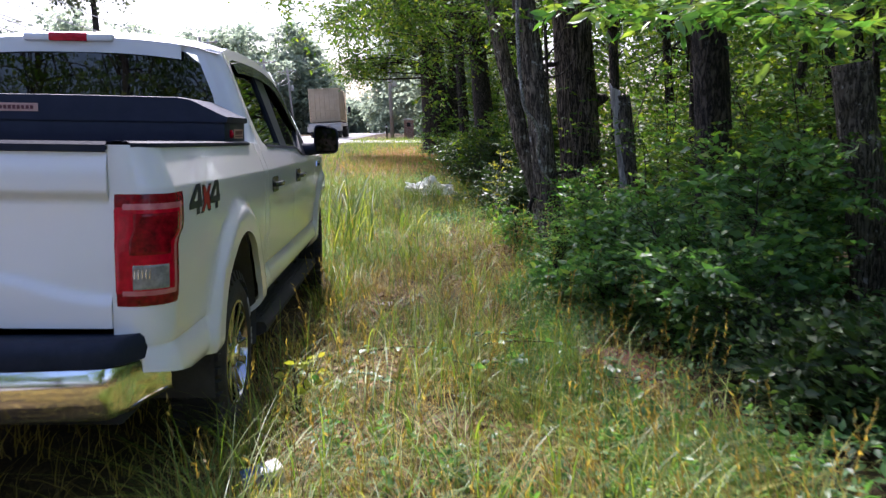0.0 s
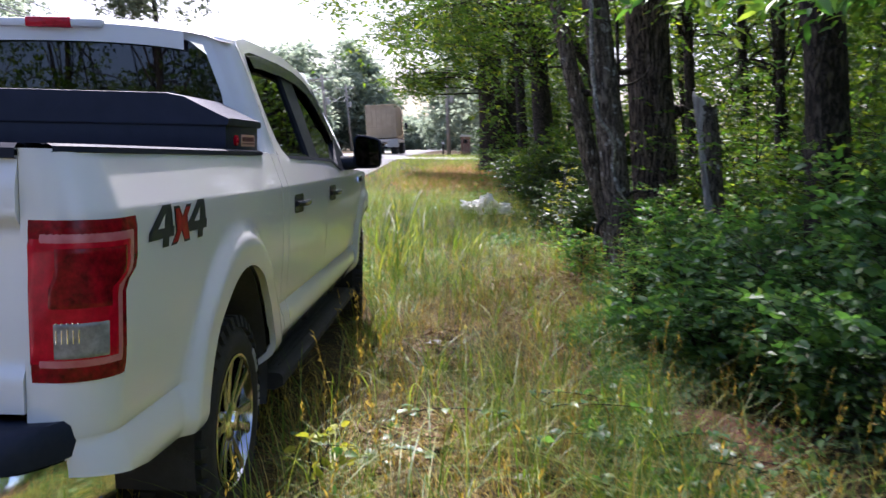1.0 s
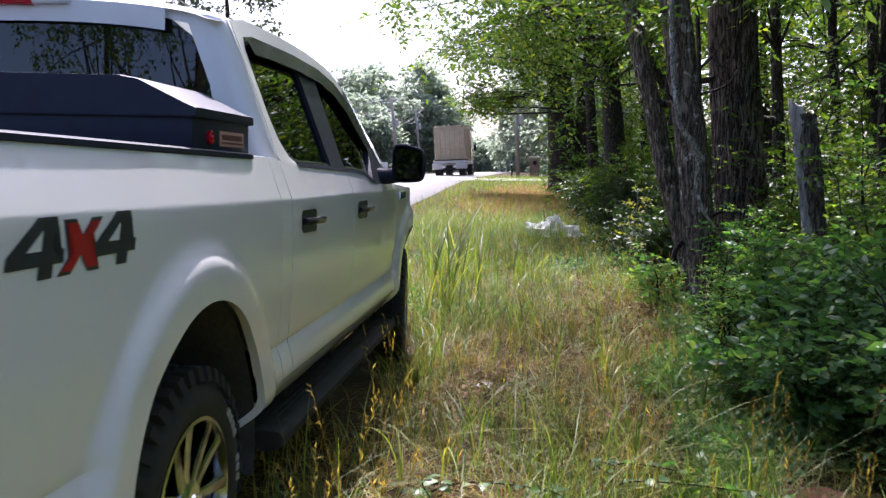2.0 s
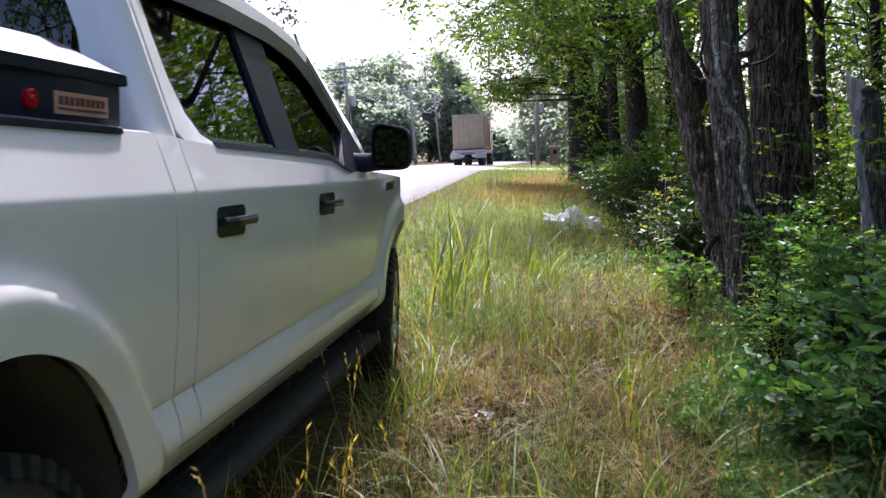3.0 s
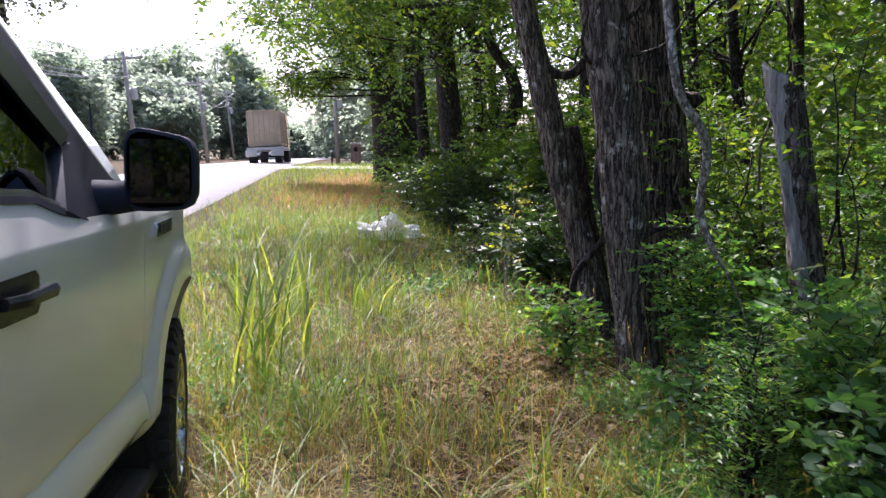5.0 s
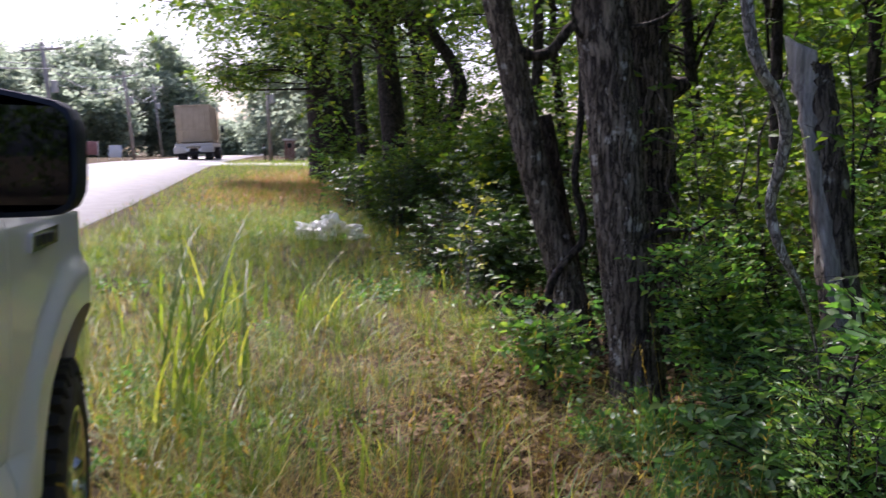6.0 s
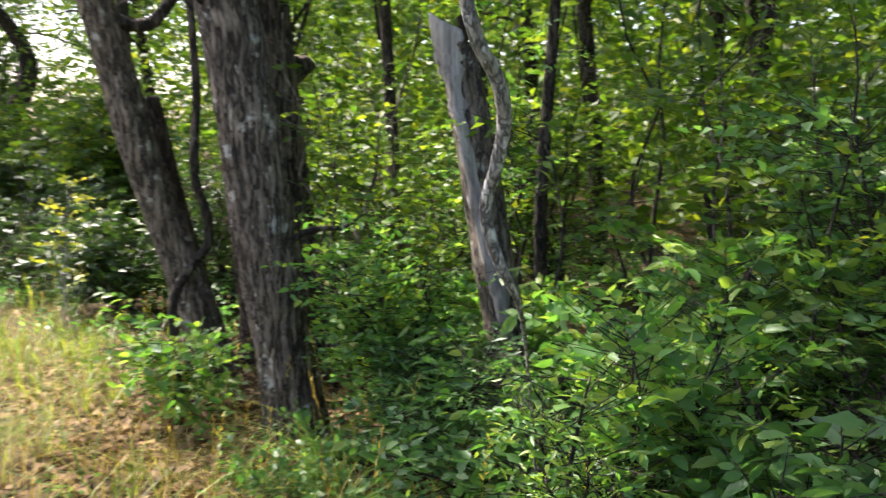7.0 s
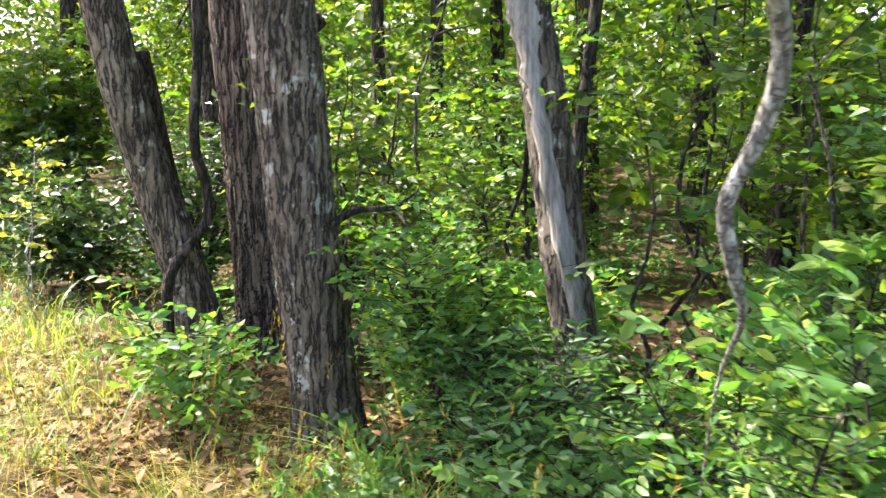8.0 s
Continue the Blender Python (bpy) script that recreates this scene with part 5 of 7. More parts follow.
trunk_object("vine", [(1.225, 12.0, -0.02), (1.215, 12.0, 0.30), (1.225, 12.0, 0.56), (1.36, 12.0, 0.76), (1.465, 12.0, 0.89), (1.46, 12.0, 1.10), (1.41, 12.0, 1.25), (1.40, 12.0, 1.45), (1.44, 12.02, 1.8), (1.45, 12.05, 2.15), (1.42, 12.1, 3.0), (1.3, 12.3, 5.0)], (0.034, 0.03, 0.03, 0.028, 0.022), M["bark_dark"],
                         "dark hooked vine in front of a leaning tree", "vine", 10, 60, 0.05, 17)


# ---- plants ----
UP = np.array([0.0, 0.0, 1.0])


def unit(a):
    return a / (np.linalg.norm(a, axis=-1, keepdims=True) + 1e-9)


def leaf_arrays(p, d, n, length, width, fold=0.18, droop=0.15, fine=False):
    """Pointed leaves, folded along the midrib: base points, directions, normals, sizes."""
    k = len(p)
    d = unit(d)
    side = unit(np.cross(d, n))
    n = unit(np.cross(side, d))
    L, W = length[:, None], width[:, None]
    if fine:
        st = ((0.22, 0.8, 0.02), (0.62, 0.82, 0.3))
    else:
        st = ((0.42, 1.0, 0.15),)
    cols = [p]
    for s, w, dr in st:
        c = p + d * L * s - n * L * droop * dr
        cols += [c + side * W * 0.5 * w + n * W * fold * w, c, c - side * W * 0.5 * w + n * W * fold * w]
    cols.append(p + d * L - n * L * droop)
    v = np.stack(cols, 1)
    m = v.shape[1]
    if fine:
        f = [(0, 1, 2), (0, 2, 3), (1, 4, 5), (1, 5, 2), (2, 5, 6), (2, 6, 3), (4, 7, 5), (5, 7, 6)]
    else:
        f = [(0, 1, 2), (0, 2, 3), (1, 4, 2), (2, 4, 3)]
    t = (np.arange(k)[:, None, None] * m + np.array(f)[None]).reshape(-1, 3)
    return v.reshape(-1, 3), t


def twig_leaves(o, d, rng, leaves=8, twig=0.3, size=0.07, ratio=0.42, flat=0.42, fine=False):
    """Leaves set alternately along twigs that start at o and run along d."""
    n = len(o)
    d = unit(d)
    tl = twig * rng.uniform(0.6, 1.3, n)
    s = (np.arange(leaves) + 0.6) / leaves
    ref = unit(np.cross(d, UP + rng.normal(0, 0.15, (n, 3))))
    base = o[:, None] + d[:, None] * (tl[:, None, None] * s[None, :, None]) - UP * (0.25 * tl[:, None] * s[None] ** 2)[..., None]
    sign = np.where(np.arange(leaves) % 2, 1.0, -1.0)[None, :, None]
    ld = d[:, None] * 0.55 + ref[:, None] * sign * 0.9 + rng.normal(0, 0.28, (n, leaves, 3)) - UP * 0.12
    ld[:, -1] = d * 0.9 + rng.normal(0, 0.2, (n, 3))
    nn = UP * flat + rng.normal(0, 0.55, (n, leaves, 3))
    sz = size * rng.uniform(0.6, 1.25, (n, leaves)) * (1 - 0.25 * (s[None] > 0.9))
    return leaf_arrays(base.reshape(-1, 3), ld.reshape(-1, 3), nn.reshape(-1, 3), sz.ravel(), sz.ravel() * ratio, fine=fine)


def stick_arrays(o, d, length, r, sides=4):
    """Thin straight tapered sticks."""
    d = unit(d)
    n = len(o)
    ref = np.where(np.abs(d[:, 2:3]) > 0.9, np.array([[1.0, 0, 0]]), UP[None])
    u = unit(np.cross(d, ref))
    w = np.cross(d, u)
    a = np.linspace(0, 2 * np.pi, sides, endpoint=False)
    ring = np.cos(a)[None, :, None] * u[:, None] + np.sin(a)[None, :, None] * w[:, None]
    v = np.concatenate([o[:, None] + ring * r[:, None, None], (o + d * length[:, None])[:, None] + ring * (r * 0.4)[:, None, None]], 1)
    i = np.arange(sides)
    f = np.concatenate([np.stack([i, (i + 1) % sides, (i + 1) % sides + sides], 1), np.stack([i, (i + 1) % sides + sides, i + sides], 1)])
    t = (np.arange(n)[:, None, None] * 2 * sides + f[None]).reshape(-1, 3)
    return v.reshape(-1, 3), t


def shrub(place, height, spread, twigs, size, mat, label, seed, leaves=8, ratio=0.42, fine=False, twig=0.3, stems=7, name="shrub", cat="shrub", group="", low=0.12, bark="bark_dark", stem=1.0):
    """A many-stemmed bush: curved stems, twigs on them, leaves on the twigs."""
    rng = np.random.default_rng(seed)
    e = empty(name, place)
    tubes, origins, dirs = [], [], []
    for k in range(stems):
        a = rng.uniform(0, 2 * np.pi)
        rr = spread * math.sqrt(rng.uniform(0.02, 1)) * 0.85
        hh = height * rng.uniform(0.6, 1.0) * (1 - 0.3 * (rr / spread) ** 2)
        top = np.array([rr * math.cos(a), rr * math.sin(a), hh])
        c = smooth_curve([np.array([top[0] * 0.08, top[1] * 0.08, -0.03]), np.array([top[0] * 0.35, top[1] * 0.35, hh * 0.45]), top], 9)
        c[1:-1] += rng.normal(0, 0.02 * height, (7, 3)) * np.array([1, 1, 0.3])
        tubes.append(tube_arrays(c, np.linspace((0.012 + 0.006 * height) * stem, 0.003, 9), 5, 0.0, k))
        m = twigs // stems
        s = low + (1 - low) * rng.uniform(0, 1, m) ** 0.75
        pos = np.stack([np.interp(s, np.linspace(0, 1, 9), c[:, j]) for j in range(3)], 1)
        out = np.stack([np.cos(b := rng.uniform(0, 2 * np.pi, m)), np.sin(b), rng.uniform(-0.1, 0.9, m)], 1)
        out[:, :2] += 0.5 * pos[:, :2] / max(spread, 0.1)
        reach = rng.uniform(0.0, 0.42, m)[:, None] * spread
        origins.append(pos + unit(out) * reach)
        dirs.append(out)
        tubes.append(stick_arrays(pos, out, reach[:, 0] + twig * 0.9, np.full(m, 0.0028), 3))
    o, d = np.concatenate(origins), np.concatenate(dirs)
    o[:, 2] = np.maximum(o[:, 2], 0.05)
    v, t = join_arrays(tubes)
    tagged(np_mesh("stemwork", v, t, M[bark], e), kind="stuff")
    v, t = twig_leaves(o, d, rng, leaves, twig, size, ratio, fine=fine)
    v[:, 2] = np.maximum(v[:, 2], 0.01)
    tagged(np_mesh("foliage", v, t, M[mat], e), kind="stuff")
    tagged(e, label, cat, group)
    return e


def crown(e, base, rng, centre, radii, clusters, per, size, mat, leaves=8, twig=0.4, ratio=0.45, limb_r=0.05, squash=0.85, limbs=True, name="crown", rise=1.0):
    """Limbs from a point on the trunk to clusters in an ellipsoid, each with leafy twigs; base and centre from the tree's foot."""
    base, centre, radii = (np.asarray(a, float) for a in (base, centre, radii))
    cl = unit(rng.normal(0, 1, (clusters, 3))) * rng.uniform(0.35, 1.0, (clusters, 1)) ** 0.6 * radii + centre
    tubes = []
    o, d = [], []
    for c in cl:
        if limbs:
            root = base + UP * rng.uniform(-0.35, 0.75) * radii[2] * rise
            root[2] = min(root[2], c[2] - 0.1) if c[2] > base[2] * 0.6 else root[2]
            cv = smooth_curve([root, (root + c) / 2 + UP * 0.12 * np.linalg.norm(c - root) + rng.normal(0, 0.07, 3) * np.linalg.norm(c - root), c], 8)
            tubes.append(tube_arrays(cv, np.linspace(limb_r * rng.uniform(0.5, 1.0), 0.008, 8), 6, 0.03, 1))
        spread = 0.75 * (radii.mean() / clusters ** (1 / 3)) * rng.uniform(0.7, 1.3)
        m = int(per * rng.uniform(0.6, 1.4))
        off = unit(rng.normal(0, 1, (m, 3))) * (rng.uniform(0.1, 1, (m, 1)) ** 0.5) * spread * np.array([1.25, 1.25, squash])
        o.append(c + off)
        d.append(off + rng.normal(0, 0.3, (m, 3)) * spread - UP * 0.1 * spread)
    o, d = np.concatenate(o), np.concatenate(d)
    if limbs:
        k = len(o)
        tubes.append(stick_arrays(o - unit(d) * twig * 0.5, d, np.full(k, twig * 1.3), np.full(k, 0.004), 3))
        v, t = join_arrays(tubes)
        tagged(np_mesh("branchwork", v, t, M["bark_dark"], e), kind="stuff")
    v, t = twig_leaves(o, d, rng, leaves, twig, size, ratio)
    return tagged(np_mesh(name, v, t, M[mat], e), kind="stuff")


# crowns of the trees at the verge, out of view, placed by their shade
rng = np.random.default_rng(21)
crown(tree_front, (-0.5, 0, 4.2), rng, (-1.6, -0.2, 6.6), (1.7, 2.0, 1.2), 13, 30, 0.12, "leaf_oak", limb_r=0.06)
crown(tree_front, (-0.5, 0, 4.6), rng, (-0.5, 0.8, 6.9), (1.6, 1.7, 1.1), 10, 32, 0.12, "leaf_oak", limb_r=0.05, name="inner_shade_crown")
crown(tree_back, (-0.3, 0, 5.0), rng, (1.7, 1.0, 7.6), (3.4, 3.4, 2.4), 14, 38, 0.12, "leaf_oak", limb_r=0.09)
crown(tree_back, (-0.3, 0, 5.0), rng, (-3.0, 0.3, 6.8), (1.8, 1.6, 1.1), 10, 30, 0.12, "leaf_oak", limb_r=0.07, name="outer_shade_crown")
crown(tree_lean, (-0.9, 0, 4.0), rng, (-2.6, 1.3, 6.4), (1.7, 1.7, 1.2), 10, 26, 0.10, "leaf_oak")
crown(tree_lean, (-0.9, 0, 4.4), rng, (-2.3, 3.6, 6.9), (1.8, 1.7, 1.2), 10, 28, 0.11, "leaf_oak", name="outer_shade_crown")
crown(tree_mid, (-0.15, 0, 3.6), rng, (-0.35, 0.5, 4.7), (2.2, 2.4, 1.7), 9, 42, 0.10, "leaf_oak")


def branch_spray(place, tips, size, mat, label, seed, per=26, leaves=7, ratio=0.36):
    """A leafy bough that reaches out from the wood over the verge."""
    rng = np.random.default_rng(seed)
    e = empty("leafy_bough", place)
    tubes, o, d = [], [], []
    for tip in tips:
        tip = np.array(tip) - np.array(place)
        c = smooth_curve([np.zeros(3), tip * 0.5 + np.array([0, 0, 0.12]), tip], 12)
        tubes.append(tube_arrays(c, np.linspace(0.022, 0.004, 12), 6, 0.03, seed))
        s = rng.uniform(0.25, 1.0, per)
        pos = np.stack([np.interp(s, np.linspace(0, 1, 12), c[:, j]) for j in range(3)], 1)
        dd = unit(tip)[None] * 0.5 + rng.normal(0, 0.5, (per, 3)) * np.array([1, 1, 0.45])
        tubes.append(stick_arrays(pos, dd, np.full(per, 0.3), np.full(per, 0.003), 3))
        o.append(pos)
        d.append(dd)
    v, t = join_arrays(tubes)
    tagged(np_mesh("branchwork", v, t, M["bark_dark"], e), kind="stuff")
    v, t = twig_leaves(np.concatenate(o), np.concatenate(d), rng, leaves, 0.34, size, ratio, fine=True)
    tagged(np_mesh("foliage", v, t, M[mat], e), kind="stuff")
    tagged(e, label, "branch", "boughs over the verge")


branch_spray((2.3, 7.6, 2.9), [(1.05, 5.5, 2.38), (1.45, 5.0, 2.28), (0.95, 6.2, 2.5)], 0.13, "leaf_bright", "leafy bough hanging over the verge, sunlight coloured into its leaves", 31, 36)
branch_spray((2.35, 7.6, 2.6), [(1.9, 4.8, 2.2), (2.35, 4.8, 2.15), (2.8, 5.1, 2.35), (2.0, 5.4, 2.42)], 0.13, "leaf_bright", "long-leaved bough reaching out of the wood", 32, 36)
branch_spray((3.6, 7.6, 3.2), [(3.2, 5.0, 2.6), (2.6, 4.4, 3.0), (3.9, 5.2, 2.5)], 0.12, "leaf_oak", "leafy bough above the broken stump", 33, 30)
branch_spray((1.95, 12.1, 3.4), [(0.7, 10.2, 2.9), (0.2, 11.3, 3.2), (1.8, 10.0, 3.0)], 0.10, "leaf_oak", "leafy bough high on the furrowed tree", 34, 30)

# ---- the wood: scattered trees ----
LEAN = -0.05


def wood_tree(x, y, d, h, seed, mat="leaf_oak", low=2.2, spread=2.2, clusters=16, per=22, size=0.12, name="tree", label="", bark="bark_dark", cat="tree", group="trees in the wood", leaves=8, twig=0.42, limbs=True, ratio=0.48):
    """A tree with a tapered trunk and a ragged crown of leafy clusters."""
    rng = np.random.default_rng(seed)
    z = gz1(x, y)
    bend = rng.normal(0, 0.12, 2)
    e = trunk_object(name, [(x, y, z - 0.06), (x + LEAN * h * 0.15, y, z + h * 0.15), (x + LEAN * h * 0.5 + bend[0], y + bend[1], z + h * 0.5), (x + LEAN * h, y, z + h * 0.95)], (d * 0.56, d * 0.5, d * 0.36, d * 0.08), M[bark], label or "slim dark tree in the wood", cat, 12, 16, 0.05, seed, 0.2)
    crown(e, (LEAN * h * 0.5, 0, h * 0.45), rng, (LEAN * h * 0.6, 0, (low + h) / 2), (spread, spread, (h - low) / 2), clusters, per, size, mat, leaves, twig, limb_r=min(0.09, d * 0.16), limbs=limbs, ratio=ratio)
    e["group"] = group
    return e


wood_rng = np.random.default_rng(77)
spots = [(6.0, 13.0, 0.17), (5.15, 10.5, 0.13), (5.45, 10.6, 0.10), (3.4, 10.9, 0.09), (4.1, 13.9, 0.14), (3.2, 15.5, 0.2), (6.9, 16.5, 0.2), (4.6, 8.2, 0.16), (5.6, 6.3, 0.2), (7.6, 9.2, 0.22),
         (8.6, 13.5, 0.22), (9.2, 7.0, 0.2), (6.3, 20.5, 0.25), (3.0, 19.5, 0.22), (9.5, 18.0, 0.25), (11.0, 11.0, 0.25), (4.4, 4.2, 0.18), (6.8, 2.6, 0.2), (11.5, 22.0, 0.28), (5.2, 25.5, 0.25)]
for i, (x, y, d) in enumerate(spots):
    wood_tree(x, y, d, 5.5 + 14 * d + wood_rng.uniform(-0.5, 1.2), 100 + i, low=1.6 if x > 5 else 2.4, spread=1.9 + 3 * d, clusters=8 if x < 5 else 12 if x < 7 else 16, per=20, size=0.135)

for i, (x, y, d) in enumerate([(5.6, 21.0, 0.24), (7.4, 24.5, 0.26)]):
    wood_tree(x, y, d, 8.5 + 8 * d, 170 + i, low=0.9, spread=2.3, clusters=20, per=26, size=0.15, twig=0.5)

# trees farther along the verge and a big one at the road
tree_c = wood_tree(1.25, 26.0, 0.6, 12.5, 140, low=3.8, spread=3.5, clusters=34, per=32, size=0.16, twig=0.6, label="dark bent tree among shrubs at the wood edge")
v, t = tube_arrays(smooth_curve([(0.1, 0, 0.15), (0.55, 0, 1.2), (1.2, 0, 2.1), (1.5, 0, 2.9), (1.3, 0.05, 3.6), (0.8, 0.1, 4.4), (0.5, 0.2, 6.0)], 22), np.linspace(0.24, 0.09, 22), 12, 0.08, 8)
np_mesh("forked_limb", v, t, M["bark_dark"], tree_c, smooth=True)
tree_d = wood_tree(-0.35, 40.0, 1.3, 15.0, 141, low=4.4, spread=4.6, clusters=54, per=34, size=0.2, twig=0.8, leaves=8, label="large spreading tree overhanging the road", group="")
v, t = tube_arrays(smooth_curve([(1.15, 0.4, -0.1), (0.85, 0.3, 2.0), (0.75, 0.2, 4.5), (1.2, 0.2, 8.0)], 16), np.linspace(0.5, 0.2, 16), 14, 0.06, 9)
np_mesh("second_stem", v, t, M["bark_dark"], tree_d, smooth=True)
rng = np.random.default_rng(55)
crown(tree_d, (-1.0, -1, 5.5), rng, (-2.6, -1.0, 5.6), (2.2, 2.2, 1.6), 18, 34, 0.2, "leaf_oak", twig=0.8, limb_r=0.07, name="low_bough", rise=0.3)
crown(tree_d, (-0.5, -1, 4.0), rng, (-3.4, -0.5, 3.9), (1.6, 1.6, 0.6), 10, 34, 0.18, "leaf_oak", twig=0.7, limb_r=0.05, name="low_bough", squash=0.35, rise=0.3)
crown(tree_c, (-0.3, 0, 4.6), rng, (-3.4, -5.2, 4.9), (2.3, 2.2, 1.2), 20, 30, 0.14, "leaf_oak", twig=0.6, limb_r=0.05, name="low_bough", rise=0.3)
crown(tree_c, (-0.1, 0, 4.6), rng, (-0.6, -5.0, 4.6), (2.0, 2.4, 1.3), 18, 30, 0.14, "leaf_oak", twig=0.6, limb_r=0.05, name="low_bough", rise=0.3)
wood_tree(0.75, 31.5, 0.38, 11.5, 144, low=4.6, spread=2.6, clusters=20, per=28, size=0.17, twig=0.6)
wood_tree(2.6, 32.0, 0.45, 12.0, 142, low=1.5, spread=4.2, clusters=36, per=30, size=0.18, twig=0.6)
wood_tree(4.5, 44.0, 0.5, 13.0, 143, low=1.2, spread=4.8, clusters=36, per=26, size=0.22, twig=0.7)

# ---- shrubs at the wood edge ----
SHRUBS = [
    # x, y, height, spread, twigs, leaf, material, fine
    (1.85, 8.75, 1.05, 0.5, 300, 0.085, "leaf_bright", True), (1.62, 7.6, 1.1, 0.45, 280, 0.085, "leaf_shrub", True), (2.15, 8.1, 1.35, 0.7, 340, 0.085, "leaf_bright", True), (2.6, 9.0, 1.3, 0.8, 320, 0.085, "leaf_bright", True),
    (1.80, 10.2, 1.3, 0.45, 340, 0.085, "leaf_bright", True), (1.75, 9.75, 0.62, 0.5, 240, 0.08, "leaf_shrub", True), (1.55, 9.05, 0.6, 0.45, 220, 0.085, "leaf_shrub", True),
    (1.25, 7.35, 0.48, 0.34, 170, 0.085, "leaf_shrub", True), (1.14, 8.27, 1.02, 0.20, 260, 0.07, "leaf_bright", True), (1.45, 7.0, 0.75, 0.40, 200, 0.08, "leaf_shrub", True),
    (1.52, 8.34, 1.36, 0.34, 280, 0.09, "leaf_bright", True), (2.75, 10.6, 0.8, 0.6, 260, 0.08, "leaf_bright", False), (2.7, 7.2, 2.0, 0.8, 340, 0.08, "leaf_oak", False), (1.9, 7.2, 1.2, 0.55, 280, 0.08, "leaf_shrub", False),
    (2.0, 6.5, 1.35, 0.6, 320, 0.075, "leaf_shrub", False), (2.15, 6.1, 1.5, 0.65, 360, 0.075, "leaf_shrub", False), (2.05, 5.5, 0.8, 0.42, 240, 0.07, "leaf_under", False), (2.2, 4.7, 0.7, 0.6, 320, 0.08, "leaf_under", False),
    (3.9, 4.6, 1.7, 0.9, 340, 0.085, "leaf_shrub", False), (2.75, 6.95, 1.7, 0.7, 360, 0.085, "leaf_shrub", False), (3.1, 8.2, 2.0, 0.9, 360, 0.085, "leaf_shrub", False), (3.6, 8.9, 1.5, 0.7, 300, 0.085, "leaf_bright", False),
    (2.9, 11.4, 1.6, 0.9, 320, 0.085, "leaf_oak", False), (4.1, 9.3, 2.2, 1.0, 340, 0.09, "leaf_oak", False), (5.0, 13.4, 2.0, 1.1, 320, 0.09, "leaf_bright", False), (3.4, 13.2, 2.0, 1.1, 340, 0.09, "leaf_oak", False),
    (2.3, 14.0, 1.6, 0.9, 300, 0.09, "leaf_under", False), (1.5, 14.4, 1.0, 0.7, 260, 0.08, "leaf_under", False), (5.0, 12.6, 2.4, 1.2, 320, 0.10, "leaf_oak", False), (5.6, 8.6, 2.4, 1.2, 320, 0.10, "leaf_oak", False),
    (4.4, 6.4, 2.3, 1.1, 340, 0.10, "leaf_oak", False), (4.2, 3.0, 2.2, 1.1, 300, 0.10, "leaf_oak", False), (6.2, 11.0, 2.4, 1.2, 300, 0.10, "leaf_oak", False), (4.2, 16.0, 2.4, 1.2, 300, 0.10, "leaf_oak", False),
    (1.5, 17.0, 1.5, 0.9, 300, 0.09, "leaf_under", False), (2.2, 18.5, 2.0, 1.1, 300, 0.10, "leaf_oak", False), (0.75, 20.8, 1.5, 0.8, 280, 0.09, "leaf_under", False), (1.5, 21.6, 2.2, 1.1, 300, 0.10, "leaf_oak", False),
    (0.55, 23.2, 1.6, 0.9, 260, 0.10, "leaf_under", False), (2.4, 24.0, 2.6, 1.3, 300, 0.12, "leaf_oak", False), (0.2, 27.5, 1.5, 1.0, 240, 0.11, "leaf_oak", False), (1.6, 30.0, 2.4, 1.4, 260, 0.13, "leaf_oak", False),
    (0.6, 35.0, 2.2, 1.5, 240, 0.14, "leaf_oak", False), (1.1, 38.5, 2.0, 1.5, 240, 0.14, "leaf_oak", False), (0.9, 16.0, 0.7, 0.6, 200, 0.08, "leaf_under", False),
]
for i, (x, y, h, s, n, lf, mt, fine) in enumerate(SHRUBS):
    lab = {"leaf_shrub": "leafy green shrub at the wood edge", "leaf_bright": "light green shrub, sunshine put into its leaf colour", "leaf_under": "low dark green shrub, shade put into its leaf colour", "leaf_oak": "dense green understorey bush in the wood"}[mt]
    shrub((x, y, gz1(x, y)), h, s, int(n * (1.15 if fine else 1.0)), lf * (0.80 if fine else 1.0) * (0.8, 1.15, 0.95, 1.3)[i % 4], mt, lab, 200 + i, fine=fine, twig=0.2 if fine else 0.3, ratio=(0.26 if i % 3 == 2 else 0.5) if fine else 0.5, group="shrubs along the wood")

# tall stems draped with climbers, leafy from the ground up
for i, (x, y, h, sp) in enumerate([(0.95, 22.6, 1.7, 0.7), (2.2, 21.2, 2.4, 0.9), (2.3, 18.6, 2.8, 0.8), (2.6, 28.6, 6.0, 1.1), (1.5, 30.5, 4.2, 1.0)]):
    shrub((x, y, gz1(x, y)), h, sp, 560, 0.12, "leaf_oak", "tall thicket draped with green climbers at the wood edge", 610 + i, stems=8, leaves=8, ratio=0.55, twig=0.35, name="thicket", cat="thicket", low=0.05, group="thickets along the wood")

# yellow-leaved sapling, small sunlit sapling, roadside saplings
shrub((0.80, 13.3, gz1(0.8, 13.3)), 1.65, 0.12, 18, 0.065, "yellow_leaf", "thin sapling with bright yellow-green leaves", 260, stems=2, name="sapling", cat="sapling", low=0.5, twig=0.18, leaves=6, ratio=0.6, stem=0.35, bark="bark_vine")
shrub((0.98, 11.2, gz1(0.98, 11.2)), 0.72, 0.30, 90, 0.075, "leaf_bright", "small pale green sapling, sunlit look put into its leaf colour", 261, stems=4, name="sapling", cat="sapling", fine=True, ratio=0.5)
shrub((-0.62, 20.2, gz1(-0.6, 20.2)), 2.3, 0.18, 60, 0.07, "leaf_bright", "thin upright roadside sapling", 262, stems=1, name="sapling", cat="sapling", low=0.2, twig=0.16, leaves=5, stem=0.3)
